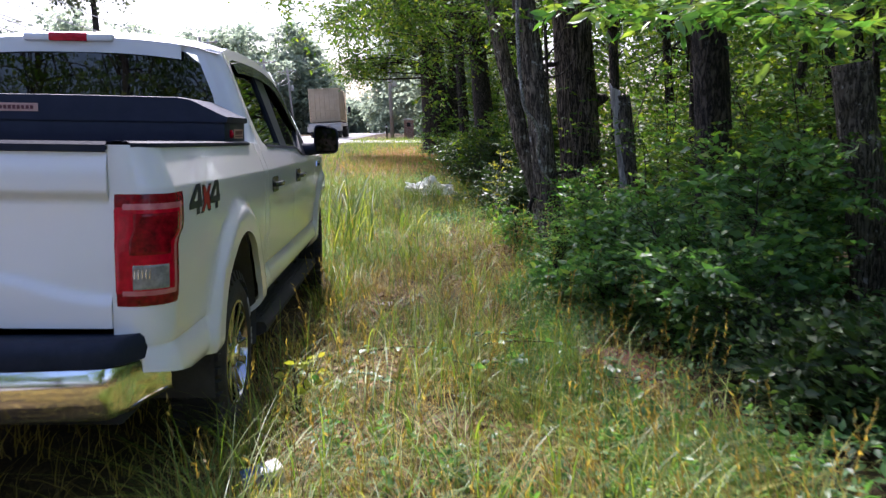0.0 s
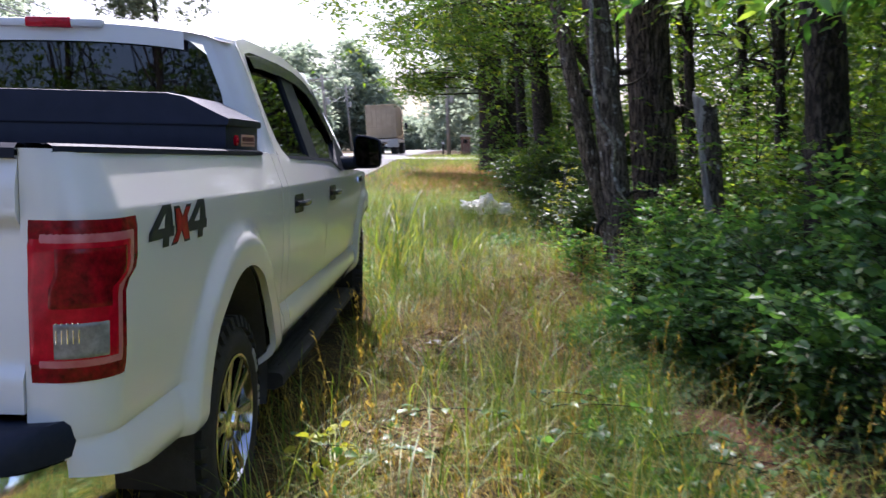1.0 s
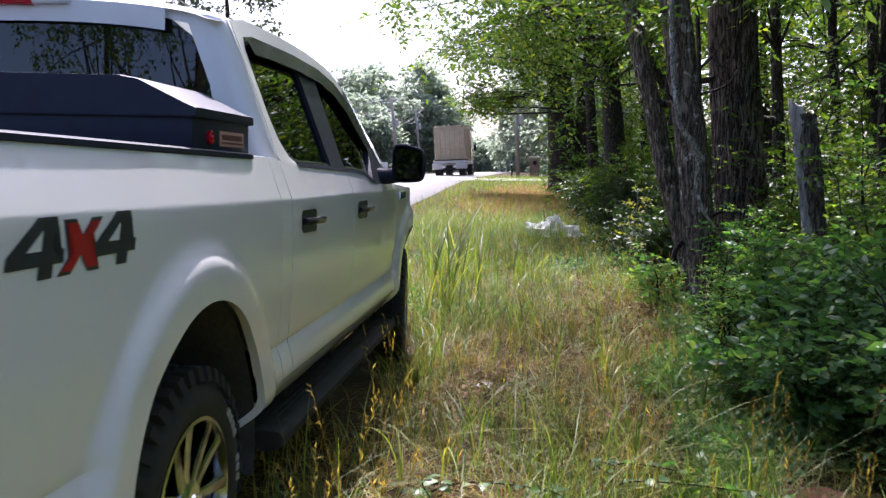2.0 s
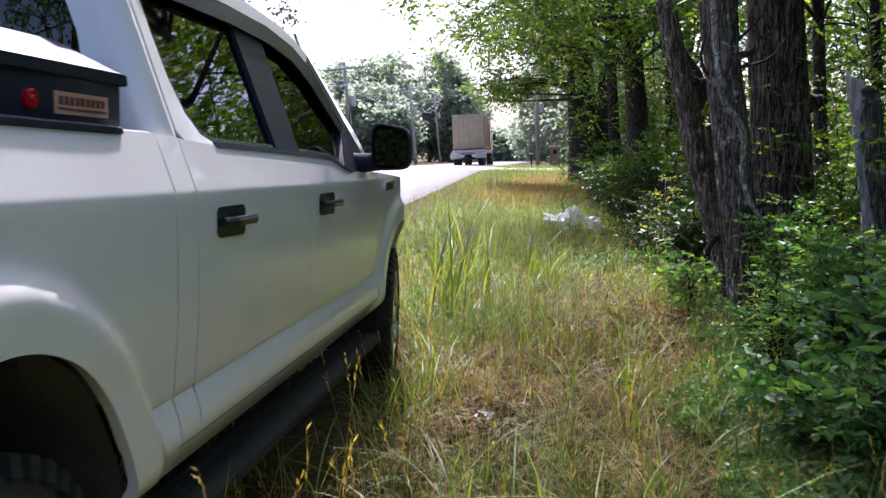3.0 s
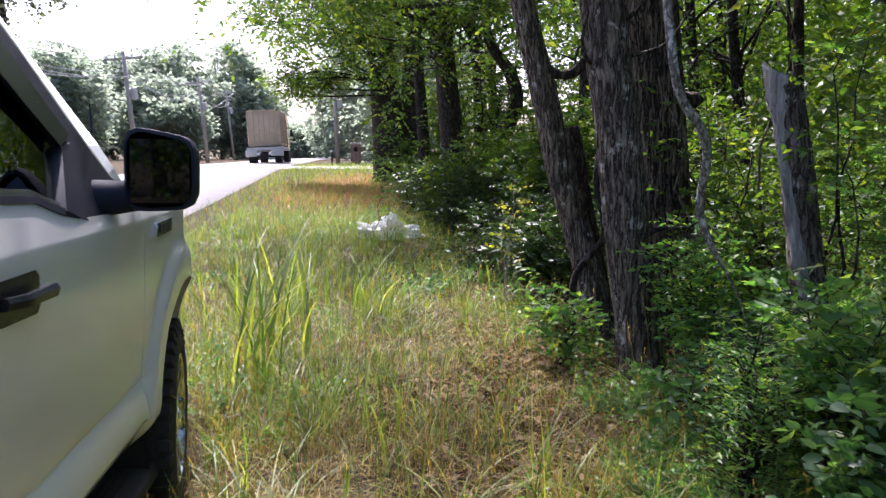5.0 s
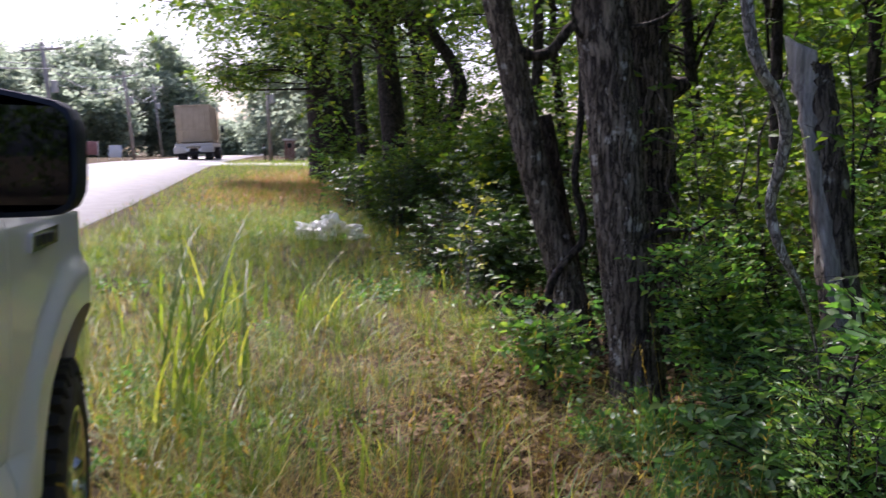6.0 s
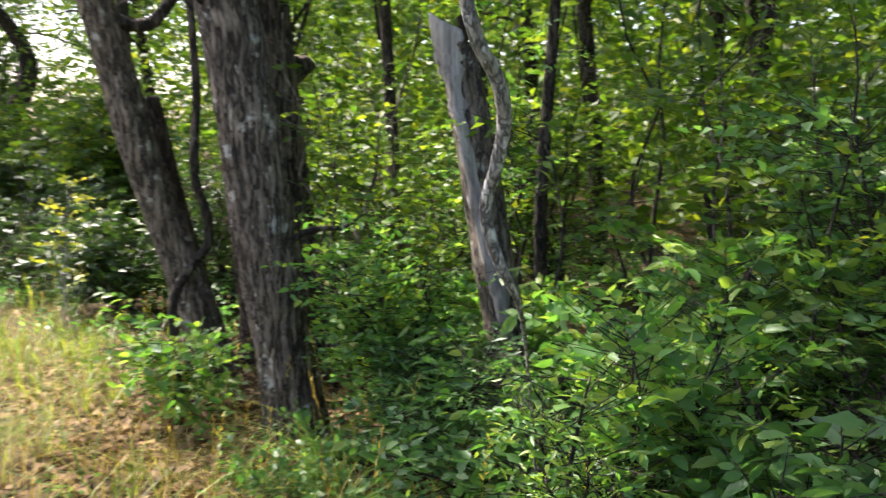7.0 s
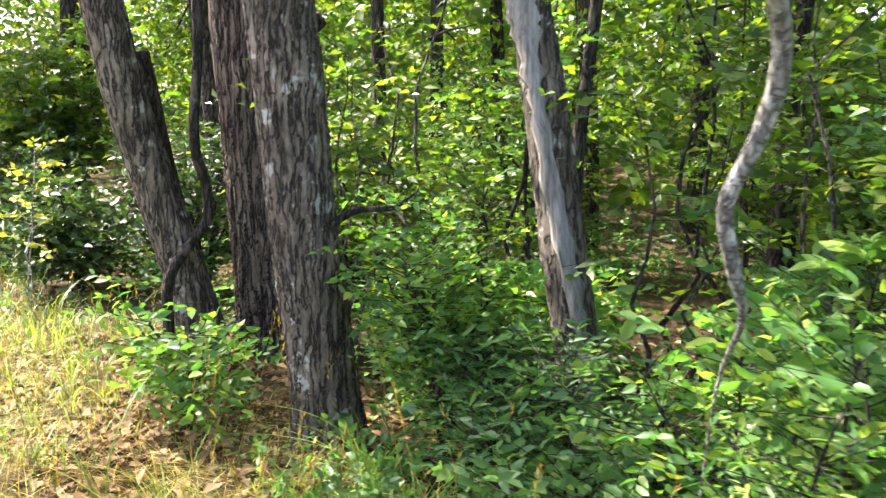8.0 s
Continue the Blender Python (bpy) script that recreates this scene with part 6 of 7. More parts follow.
shrub((-0.80, 4.62, gz1(-0.8, 4.62)), 0.48, 0.12, 8, 0.06, "yellow_leaf", "weed with bright yellow leaves beside the wheel", 263, stems=2, name="weed", cat="weed", low=0.55, twig=0.12, leaves=4, ratio=0.7, fine=True)

# slender young stems standing in the wood
for i, (x, y, h) in enumerate([(2.55, 11.6, 3.6), (2.9, 10.9, 3.2), (3.6, 10.2, 3.8), (2.45, 9.5, 2.6), (3.0, 9.2, 3.2), (3.9, 11.9, 4.0), (4.5, 10.4, 4.2), (2.7, 12.6, 3.6), (3.4, 8.8, 3.0), (4.0, 8.0, 3.4), (2.6, 8.4, 2.2), (5.2, 9.4, 4.0), (2.0, 11.3, 2.9), (3.2, 7.4, 2.8)]):
    shrub((x, y, gz1(x, y)), h, 0.45, 26, 0.085, "leaf_bright" if i % 4 == 1 else "leaf_oak", "slender young tree with sparse leaves in the wood", 520 + i, stems=2, name="sapling", cat="sapling", low=0.45, twig=0.32, leaves=7, stem=0.62, group="young trees in the wood", bark="bark_gray" if i % 4 == 0 else "bark_dark")


def ground_cover():
    """Low broad-leaved plants over the floor of the wood edge."""
    rng = np.random.default_rng(9)
    n = 5200
    x = rng.uniform(0.6, 6.5, n)
    y = rng.uniform(2.2, 16.0, n)
    edge = np.where(y < 6.4, 0.85 + 0.3 * np.sin(y * 2) + 0.2 * np.sin(y * 5 + 1), np.where(y < 9.3, 1.0, np.where(y < 10.4, 1.45, 1.7)))
    keep = (x + rng.normal(0, 0.16, n) > edge) & ~((y > 9.2) & (y < 11.8) & (x < 1.62)) & (np.hypot(x - 4.4, y - 10.8) > 1.0) & (np.hypot((x - 1.40) / 0.55, (y - 5.45) / 1.0) > 1)
    x, y = x[keep], y[keep]
    z = ground_z(x, y) + rng.uniform(0.03, 0.32, len(x)) * np.clip((x - 0.9), 0.3, 1)
    o = np.stack([x, y, z], 1)
    d = np.stack([rng.normal(0, 1, len(x)), rng.normal(0, 1, len(x)), rng.uniform(0.1, 0.9, len(x))], 1)
    v, t = twig_leaves(o, d, rng, 5, 0.20, 0.075, 0.55, 1.0)
    tagged(np_mesh("ground_cover", v, t, M["leaf_shrub"]), "low broad-leaved plants over the wood floor", "undergrowth", kind="stuff")


def far_wood():
    """The depth of the wood behind the nearer trees, under an unseen leaf layer added for shade."""
    rng = np.random.default_rng(12)
    n = 17000
    x = 6.5 + 20 * rng.uniform(0, 1, n) ** 1.2
    y = rng.uniform(-6, 50, n)
    z = ground_z(x, y) + 0.1 + 8.0 * rng.uniform(0, 1, n) ** 1.2
    lump = np.sin(x * 0.9 + 1.3) * np.sin(y * 0.8 + 0.5 * z) * np.sin(z * 1.1 + 0.3 * x)
    keep = lump > -0.35
    o = np.stack([x, y, z], 1)[keep]
    d = rng.normal(0, 1, o.shape) * np.array([1, 1, 0.4])
    v, t = twig_leaves(o, d, rng, 6, 0.8, 0.27, 0.6)
    # a share of the leaves takes the brighter copy, coloured as if sunlit
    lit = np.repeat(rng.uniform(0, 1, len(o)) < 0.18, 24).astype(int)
    m = 5200
    o = np.stack([x2 := 17 + 16 * rng.uniform(0, 1, m), y2 := rng.uniform(-10, 60, m), ground_z(x2, y2) + 12.0 * rng.uniform(0, 1, m)], 1)
    d = rng.normal(0, 1, o.shape) * np.array([1, 1, 0.4])
    v2, t2 = twig_leaves(o, d, rng, 5, 1.4, 0.62, 0.75)
    # leaf layer above view, added only to shade the wood below
    k = 2300
    o = np.stack([x3 := 2.8 + 28 * rng.uniform(0, 1, k) ** 1.3, y3 := rng.uniform(4, 62, k), ground_z(x3, y3) + 9.5 + 3 * rng.uniform(0, 1, k)], 1)
    o = o[np.sin(x3 * 0.8) * np.sin(y3 * 0.7 + 1) > -0.7]
    v3, t3 = twig_leaves(o, rng.normal(0, 1, o.shape) * np.array([1, 1, 0.2]), rng, 5, 1.2, 0.6, 0.75, 1.0)
    v, t = join_arrays([(v, t), (v2, t2), (v3, t3)])
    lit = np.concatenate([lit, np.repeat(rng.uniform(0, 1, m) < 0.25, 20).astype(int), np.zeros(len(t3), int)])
    tagged(np_mesh("far_wood", v, t, [M["leaf_oak"], M["leaf_bright"]], slots=lit), "depth of green woodland behind the verge trees, with an unseen shading canopy", "woodland", kind="stuff")


ground_cover()
far_wood()


# ---- grass ----
def blades(x, y, h, rng, width=0.006, bend=0.5, seg=4, toward=None, droop=0.22):
    """Curved tapering grass blades standing on the ground; toward: the angle each leans to."""
    n = len(x)
    a = rng.uniform(0, 2 * np.pi, n) if toward is None else toward
    b = bend * rng.uniform(0.25, 1.6, n)
    lean = np.stack([np.cos(a), np.sin(a), np.zeros(n)], 1)
    wide = np.stack([-np.sin(a), np.cos(a), np.zeros(n)], 1)
    base = np.stack([x, y, ground_z(x, y) - 0.015], 1)
    w = width * rng.uniform(0.5, 1.4, n)
    cols = []
    for k in range(seg):
        s = k / seg
        c = base + UP * (h * (s - droop * b * s ** 2.2))[:, None] + lean * (h * b * s ** 1.9)[:, None]
        ww = (w * (1 - s) ** 0.6)[:, None]
        cols += [c - wide * ww * 0.5, c + wide * ww * 0.5]
    cols.append(base + UP * (h * (1 - droop * b))[:, None] + lean * (h * b)[:, None])
    v = np.stack(cols, 1)
    m = 2 * seg + 1
    f = []
    for k in range(seg - 1):
        f += [(2 * k, 2 * k + 1, 2 * k + 3), (2 * k, 2 * k + 3, 2 * k + 2)]
    f.append((2 * seg - 2, 2 * seg - 1, 2 * seg))
    return v.reshape(-1, 3), (np.arange(n)[:, None, None] * m + np.array(f)[None]).reshape(-1, 3)


def verge_points(n, rng, x0=-1.5, x1=1.75, y0=1.2, y1=26.0, power=1.6):
    """Points over the verge, denser where it is near the path."""
    y = y0 + (y1 - y0) * rng.uniform(0, 1, n) ** power
    far = smoothstep(10, 14, y)
    lo = np.where(y < 9.9, -1.0 - 0.047 * (y - 3.8) + 0.08 * np.sin(y * 3), x0 - 2.6 * far)
    x = lo + (np.where(y < 9.0, x1 - 0.15, np.where(y < 13, 1.35, 1.2)) - lo) * rng.uniform(0, 1, n)
    return x, y


def tufts(n, rng, each, spread=0.07, power=1.6):
    """Blades gathered in tufts: their feet, the angle each leans to (outward), and their tuft's vigour."""
    cx, cy = verge_points(n // each, rng, power=power)
    vig = rng.gamma(6.0, 1 / 6.0, len(cx))
    k = rng.integers(0, len(cx), n)
    r = np.abs(rng.normal(0, spread, n)) * (0.7 + 0.6 * vig[k])
    a = rng.uniform(0, 2 * np.pi, n)
    return cx[k] + r * np.cos(a), cy[k] + r * np.sin(a), a + rng.normal(0, 0.6, n), vig[k]


def patch_noise(x, y, s=1.0):
    return np.sin(x * 1.7 * s + 1.1 + np.sin(y * 0.9 * s)) * np.sin(y * 1.3 * s + 0.4 + np.sin(x * 1.1 * s)) + 0.5 * np.sin(x * 4.1 * s + 2.0) * np.sin(y * 3.7 * s)


THIN = [(-0.54, 7.5, 0.30, 0.75), (-0.40, 5.5, 0.35, 0.45), (0.86, 11.0, 0.55, 0.75), (0.75, 9.6, 0.35, 0.5), (0.35, 6.9, 0.3, 0.35), (0.1, 4.3, 0.35, 0.3), (0.2, 9.0, 0.4, 0.4), (-0.1, 10.4, 0.6, 0.4), (0.75, 6.3, 0.35, 0.4), (-0.6, 4.2, 0.25, 0.4), (1.36, 5.5, 0.42, 0.85)]


def thin_spot(x, y, rng):
    """True for most points on the bare, litter-covered spots of the verge."""
    r = np.min([np.hypot((x - cx) / rx, (y - cy) / ry) for cx, cy, rx, ry in THIN], axis=0)
    return rng.uniform(0, 1, len(x)) < 0.9 * (1 - smoothstep(0.7, 1.25, r + 0.25 * patch_noise(x, y, 3.0)))


def grass():
    rng = np.random.default_rng(14)
    # green tufts
    x, y, a, g = tufts(50000, rng, 24, 0.06)
    keep = (patch_noise(x, y) + rng.normal(0, 0.2, len(x)) + 1.2 * smoothstep(9.0, 11.5, y) - 0.15 * smoothstep(5, 7, y) * (1 - smoothstep(9.0, 11.5, y)) - 0.35 * (1 - smoothstep(4.5, 7.0, y)) > -0.15) & ~thin_spot(x, y, rng)
    x, y, a, g = x[keep], y[keep], a[keep], g[keep]
    h = np.clip(rng.gamma(5.0, 0.05, len(x)) * g * (1 + 0.45 * smoothstep(-0.2, -0.9, x)) * np.where(x > 0.9, 0.75, 1) * (1 - 0.25 * smoothstep(5, 7.5, y)), 0.05, 0.75)
    items = [blades(x, y, h, rng, 0.0058, 0.9, 5, toward=a, droop=0.34)]
    # long blades that arch over and hang
    x, y, a, g = tufts(11000, rng, 8, 0.05)
    keep = ~thin_spot(x, y, rng)
    x, y, a, g = x[keep], y[keep], a[keep], g[keep]
    items.append(blades(x, y, np.clip(rng.uniform(0.25, 0.55, len(x)) * g, 0.15, 0.7), rng, 0.0085, 1.05, 7, toward=a, droop=0.5))
    v, t = join_arrays(items)
    tagged(np_mesh("grass", v, t, M["grass_green"]), "green grass growing in tufts over the verge", "grass", kind="stuff")
    # dry tufts, fine bent stalks, and thatch lying low between them
    x, y, a, g = tufts(27000, rng, 30, 0.09)
    keep = (patch_noise(x + 3, y - 2) + rng.normal(0, 0.3, len(x)) - 0.45 * smoothstep(5.0, 7.5, y) - 0.9 * smoothstep(8.5, 12, y) > -0.85) & ~thin_spot(x, y, rng)
    x, y, a, g = x[keep], y[keep], a[keep], g[keep]
    items = [blades(x, y, np.clip(rng.gamma(5.0, 0.045, len(x)) * g, 0.05, 0.6), rng, 0.0038, 1.1, 5, toward=a, droop=0.4)]
    x, y = verge_points(7000, rng, y1=14.0)
    items.append(blades(x, y, rng.uniform(0.2, 0.5, len(x)), rng, 0.0026, 1.5, 6, droop=0.5))
    x, y = verge_points(20000, rng, y1=15.0)
    items.append(blades(x, y, rng.uniform(0.06, 0.2, len(x)), rng, 0.0045, 1.9, 3, droop=0.45))
    v, t = join_arrays(items)
    tagged(np_mesh("dry_grass", v, t, M["grass_dry"]), "dry straw-coloured grass and thatch over the verge", "grass", kind="stuff")
    # grass between the pickup and the road, and behind the path's start
    x, y = rng.uniform(-5.6, 2.6, 34000), rng.uniform(-6, 15, 34000)
    keep = ((x < -1.15) | (y < 1.3)) & (x > road_edge(y) + 0.3) & (patch_noise(x, y, 0.8) > -0.6)
    v, t = blades(x[keep], y[keep], rng.uniform(0.08, 0.32, keep.sum()), rng, 0.008, 0.8, 3)
    slots = (np.repeat(rng.uniform(0, 1, keep.sum()), 5) < 0.5).astype(int)
    tagged(np_mesh("verge_grass", v, t, [M["grass_dry"], M["grass_green"]], slots=slots), "thin mixed grass round the parked pickup", "grass", kind="stuff")
    # the far verge and the ground across the road
    x = rng.uniform(-6.0, 3.0, 16000)
    y = rng.uniform(20, 60, 16000)
    keep = x > road_edge(y) + 0.3
    v, t = blades(x[keep], y[keep], rng.uniform(0.12, 0.45, keep.sum()), rng, 0.014, 0.6, 3)
    tagged(np_mesh("far_grass", v, t, M["grass_green"]), "green grass along the far verge", "grass", kind="stuff")
    # seed heads on long stems
    x, y = verge_points(900, rng)
    n = len(x)
    h = rng.uniform(0.35, 0.75, n)
    a = rng.uniform(0, 2 * np.pi, n)
    d = unit(np.stack([0.25 * np.cos(a), 0.25 * np.sin(a), np.ones(n)], 1))
    base = np.stack([x, y, ground_z(x, y)], 1)
    items = [stick_arrays(base, d, h, np.full(n, 0.0016), 3)]
    for k in range(9):
        p = base + d * (h * (0.78 + 0.025 * k))[:, None]
        dd = d + rng.normal(0, 0.35, (n, 3))
        items.append(leaf_arrays(p, dd, rng.normal(0, 1, (n, 3)), np.full(n, 0.03), np.full(n, 0.007)))
    v, t = join_arrays(items)
    tagged(np_mesh("seed_heads", v, t, M["grass_dry"]), "dry grass stems with small seed heads", "grass", kind="stuff")


def tall_clump(x, y, h, n, seed):
    """A clump of tall coarse grass with arching leaves."""
    rng = np.random.default_rng(seed)
    e = empty("tall_grass_clump", (x, y, gz1(x, y)))
    px, py = x + rng.normal(0, 0.16, n), y + rng.normal(0, 0.2, n)
    v, t = blades(px, py, h * rng.uniform(0.45, 1.1, n), rng, 0.013 + 0.008 * h, 0.5, 8, droop=0.3)
    v = v - np.array([x, y, gz1(x, y)])
    tagged(np_mesh("leafage", v, t, M["grass_green"], e), kind="stuff")
    tagged(e, "tall clump of coarse green grass on the verge", "grass clump", "tall grass clumps")


def litter():
    """Dead leaves lying on the ground."""
    rng = np.random.default_rng(18)
    n = 9000
    x = rng.uniform(-1.2, 6.5, n)
    y = 1.0 + 17 * rng.uniform(0, 1, n) ** 1.2
    p = np.stack([x, y, ground_z(x, y) + rng.uniform(0.004, 0.035, n)], 1)
    d = np.stack([rng.normal(0, 1, n), rng.normal(0, 1, n), rng.normal(0, 0.25, n)], 1)
    nn = np.stack([rng.normal(0, 0.35, n), rng.normal(0, 0.35, n), np.ones(n)], 1)
    k = n // 3
    p[:k, 0], p[:k, 1] = rng.uniform(0.2, 2.2, k), rng.uniform(8.8, 13.0, k)
    p[:k, 2] = ground_z(p[:k, 0], p[:k, 1]) + rng.uniform(0.004, 0.035, k)
    q = np.arange(k, 2 * k)
    spot = np.array(THIN)[rng.integers(0, len(THIN), k)]
    p[q, 0], p[q, 1] = spot[:, 0] + rng.normal(0, 0.55, k) * spot[:, 2], spot[:, 1] + rng.normal(0, 0.55, k) * spot[:, 3]
    p[q, 2] = ground_z(p[q, 0], p[q, 1]) + rng.uniform(0.004, 0.03, k)
    L = rng.uniform(0.035, 0.09, n)
    v, t = leaf_arrays(p, d, nn, L, L * rng.uniform(0.4, 0.8, n), 0.25, 0.25)
    tagged(np_mesh("leaf_litter", v, t, M["litter"]), "brown dead leaves scattered on the ground", "leaf litter", kind="stuff")


def weeds():
    """Small broad-leaved weeds amid the grass."""
    rng = np.random.default_rng(19)
    for mt, n0, size, ratio, tall, label in (("leaf_bright", 200, 0.04, 0.5, 0.2, "small leafy weeds amid the grass"), ("leaf_shrub", 230, 0.055, 0.62, 0.26, "broad-leaved dark green weeds amid the grass")):
        cx, cy = verge_points(n0 // 6, rng, power=1.2)
        k = rng.integers(0, len(cx), n0)
        x, y = cx[k] + rng.normal(0, 0.16, n0) + 0.15, cy[k] + rng.normal(0, 0.2, n0)
        o = np.stack([x, y, ground_z(x, y) + 0.01], 1)
        items = []
        for j in range(3):
            d = np.stack([rng.normal(0, 0.5, n0), rng.normal(0, 0.5, n0), np.ones(n0)], 1)
            items.append(twig_leaves(o, d, rng, 7, tall, size, ratio, 0.8, fine=True))
        v, t = join_arrays(items)
        tagged(np_mesh("weeds", v, t, M[mt]), label, "weeds", kind="stuff")


def edge_plants():
    """Knee-high leafy seedlings and brambles between the grass and the shrubs."""
    rng = np.random.default_rng(23)
    n = 620
    y = rng.uniform(3.2, 10.2, n)
    edge = 0.62 + 0.12 * np.sin(y * 2.1) + 0.1 * np.sin(y * 5.3 + 1) + 0.25 * smoothstep(7.5, 9.5, y)
    x = edge + np.abs(rng.normal(0, 0.33, n))
    keep = np.hypot((x - 1.38) / 0.5, (y - 5.45) / 0.95) > 1
    x, y, edge = x[keep], y[keep], edge[keep]
    o = np.stack([x, y, ground_z(x, y) + 0.01], 1)
    tall = np.clip(0.10 + 0.28 * (x - edge), 0.1, 0.34) * rng.uniform(0.7, 1.3, len(x))
    items = []
    for j in range(3):
        d = np.stack([rng.normal(0, 0.4, len(x)), rng.normal(0, 0.4, len(x)), np.ones(len(x))], 1)
        for lo, hi in ((0, 0.16), (0.16, 0.26), (0.26, 1)):
            m = (tall >= lo) & (tall < hi)
            items.append(twig_leaves(o[m], d[m], rng, 8, (0.13, 0.22, 0.32)[(lo > 0) + (lo > 0.2)], 0.05, 0.48, 0.7, fine=True))
    v, t = join_arrays(items)
    tagged(np_mesh("edge_plants", v, t, M["leaf_shrub"]), "knee-high leafy seedlings where grass meets the shrubs", "undergrowth", kind="stuff")


def creeper(x, y, runs, seed):
    """A trailing vine with large heart-shaped leaves lying over the grass."""
    rng = np.random.default_rng(seed)
    e = empty("creeper", (x, y, gz1(x, y)))
    tubes, p, d = [], [], []
    for _ in range(runs):
        a, n = rng.uniform(0, 2 * np.pi), 14
        s = np.linspace(0, 1, n)
        path = np.stack([0.6 * s * math.cos(a) + 0.08 * np.sin(6 * s + seed), 0.6 * s * math.sin(a) + 0.08 * np.cos(5 * s), 0.10 + 0.10 * np.sin(3 * s + a)], 1)
        tubes.append(tube_arrays(path, np.linspace(0.004, 0.002, n), 5))
        p.append(path[1:])
        d.append(np.stack([rng.normal(0, 1, n - 1), rng.normal(0, 1, n - 1), rng.uniform(0.0, 0.6, n - 1)], 1))
    v, t = join_arrays(tubes)
    np_mesh("stem", v, t, M["bark_dark"], e)
    p, d = np.concatenate(p), np.concatenate(d)
    L = rng.uniform(0.045, 0.085, len(p))
    v, t = leaf_arrays(p, d, UP + rng.normal(0, 0.35, p.shape), L, L * 0.8, 0.12, 0.3, fine=True)
    tagged(np_mesh("foliage", v, t, M["leaf_shrub"], e), kind="stuff")
    tagged(e, "trailing creeper with large dark green leaves on the grass", "creeper", "creepers on the verge")


grass()
for i, (x, y, h, n) in enumerate([(-1.26, 10.75, 1.55, 26), (-1.12, 11.7, 1.15, 20), (-1.6, 12.8, 1.1, 22), (-0.55, 9.9, 0.6, 24), (-0.5, 13.6, 0.8, 30), (0.05, 6.45, 0.42, 18), (0.5, 8.6, 0.4, 16), (-1.4, 13.8, 0.9, 22), (0.9, 7.0, 0.35, 14)]):
    tall_clump(x, y, h, n, 300 + i)
litter()
weeds()
edge_plants()
for i, (x, y) in enumerate([(0.28, 5.55), (-0.42, 5.35), (1.15, 4.6), (0.75, 5.1)]):
    creeper(x, y, 5, 330 + i)


# ---- along the road ----
def lorry():
    """A lorry with a tan ribbed box on a low trailer, stopped on the road."""
    y0 = 72.0
    x0 = float(road_edge(y0)) - 2.6
    e = empty("lorry", (x0, y0, gz1(x0, y0) + 0.05), (0, -3.0, 2.9))
    box = part("cargo_box", box_bm((-1.3, 0.9, 1.35), (1.3, 6.8, 4.15), 0.03), M["trailer_tan"], e, "tan ribbed steel cargo box")
    for i in range(7):
        part("rib", box_bm((-1.25 + 0.40 * i, 0.84, 1.5), (-1.17 + 0.40 * i, 0.91, 4.05), 0.01), M["trailer_tan"], box)
    for z in (1.40, 2.2, 4.06):
        part("cross_rail", box_bm((-1.3, 0.82, z), (1.3, 0.90, z + 0.09), 0.01), M["trailer_tan"], box)
    for i in range(9):
        part("side_rib", box_bm((1.29, 1.2 + 0.62 * i, 1.5), (1.36, 1.3 + 0.62 * i, 4.05), 0.01), M["trailer_tan"], box)
    part("deck", box_bm((-1.35, 0.0, 1.0), (1.35, 9.0, 1.25), 0.03), M["concrete"], e, "pale flat trailer deck")
    for x in (-1.0, 0.95):
        part("fender", box_bm((x - 0.45, -0.2, 0.55), (x + 0.45, 1.0, 1.02), 0.06), M["concrete"], e)
    part("rear_bar", box_bm((-1.2, -0.15, 0.45), (1.2, 0.0, 0.62), 0.02), M["under"], e)
    for x in (-0.85, 0.35):
        part("plate_board", box_bm((x, -0.18, 0.66), (x + 0.5, -0.14, 0.86), 0.01), M["sign_white"], e)
    for y in (0.6, 1.9, 9.4, 10.6):
        for x in (-1.25, 0.75):
            rows = [[Vector((x + dx, y + r * math.cos(a), 0.52 + r * math.sin(a))) for dx, r in ((0, 0.2), (0, 0.48), (0.03, 0.52), (0.47, 0.52), (0.5, 0.48), (0.5, 0.2))] for a in np.linspace(0, 6.2832, 25)]
            part("tyre", grid_bm(rows), M["rubber"], e)
    cab = part("cab", box_bm((-1.2, 9.0, 1.0), (1.2, 11.4, 3.7), 0.12, 3), M["cab_dark"], e, "dark red tractor cab")
    part("sleeper_top", box_bm((-1.15, 9.0, 3.6), (1.15, 10.4, 4.0), 0.12, 3), M["cab_dark"], cab)
    part("engine_hood", box_bm((-1.0, 11.3, 0.9), (1.0, 13.2, 2.2), 0.15, 3), M["cab_dark"], cab)
    part("side_window", box_bm((1.19, 10.3, 2.3), (1.22, 11.2, 3.2), 0.01), M["glass_dark"], cab)
    part("exhaust_stack", grid_bm([[Vector((1.28 + 0.07 * math.cos(a), 8.85 + 0.07 * math.sin(a), z)) for a in np.linspace(0, 6.28, 12, endpoint=False)] for z in (1.2, 4.4)], True), M["chrome"], e)
    part("door_mirror", box_bm((1.3, 11.3, 2.3), (1.55, 11.4, 2.9), 0.03), M["plastic"], cab)
    tagged(e, "lorry with tan ribbed cargo box on the road", "lorry")


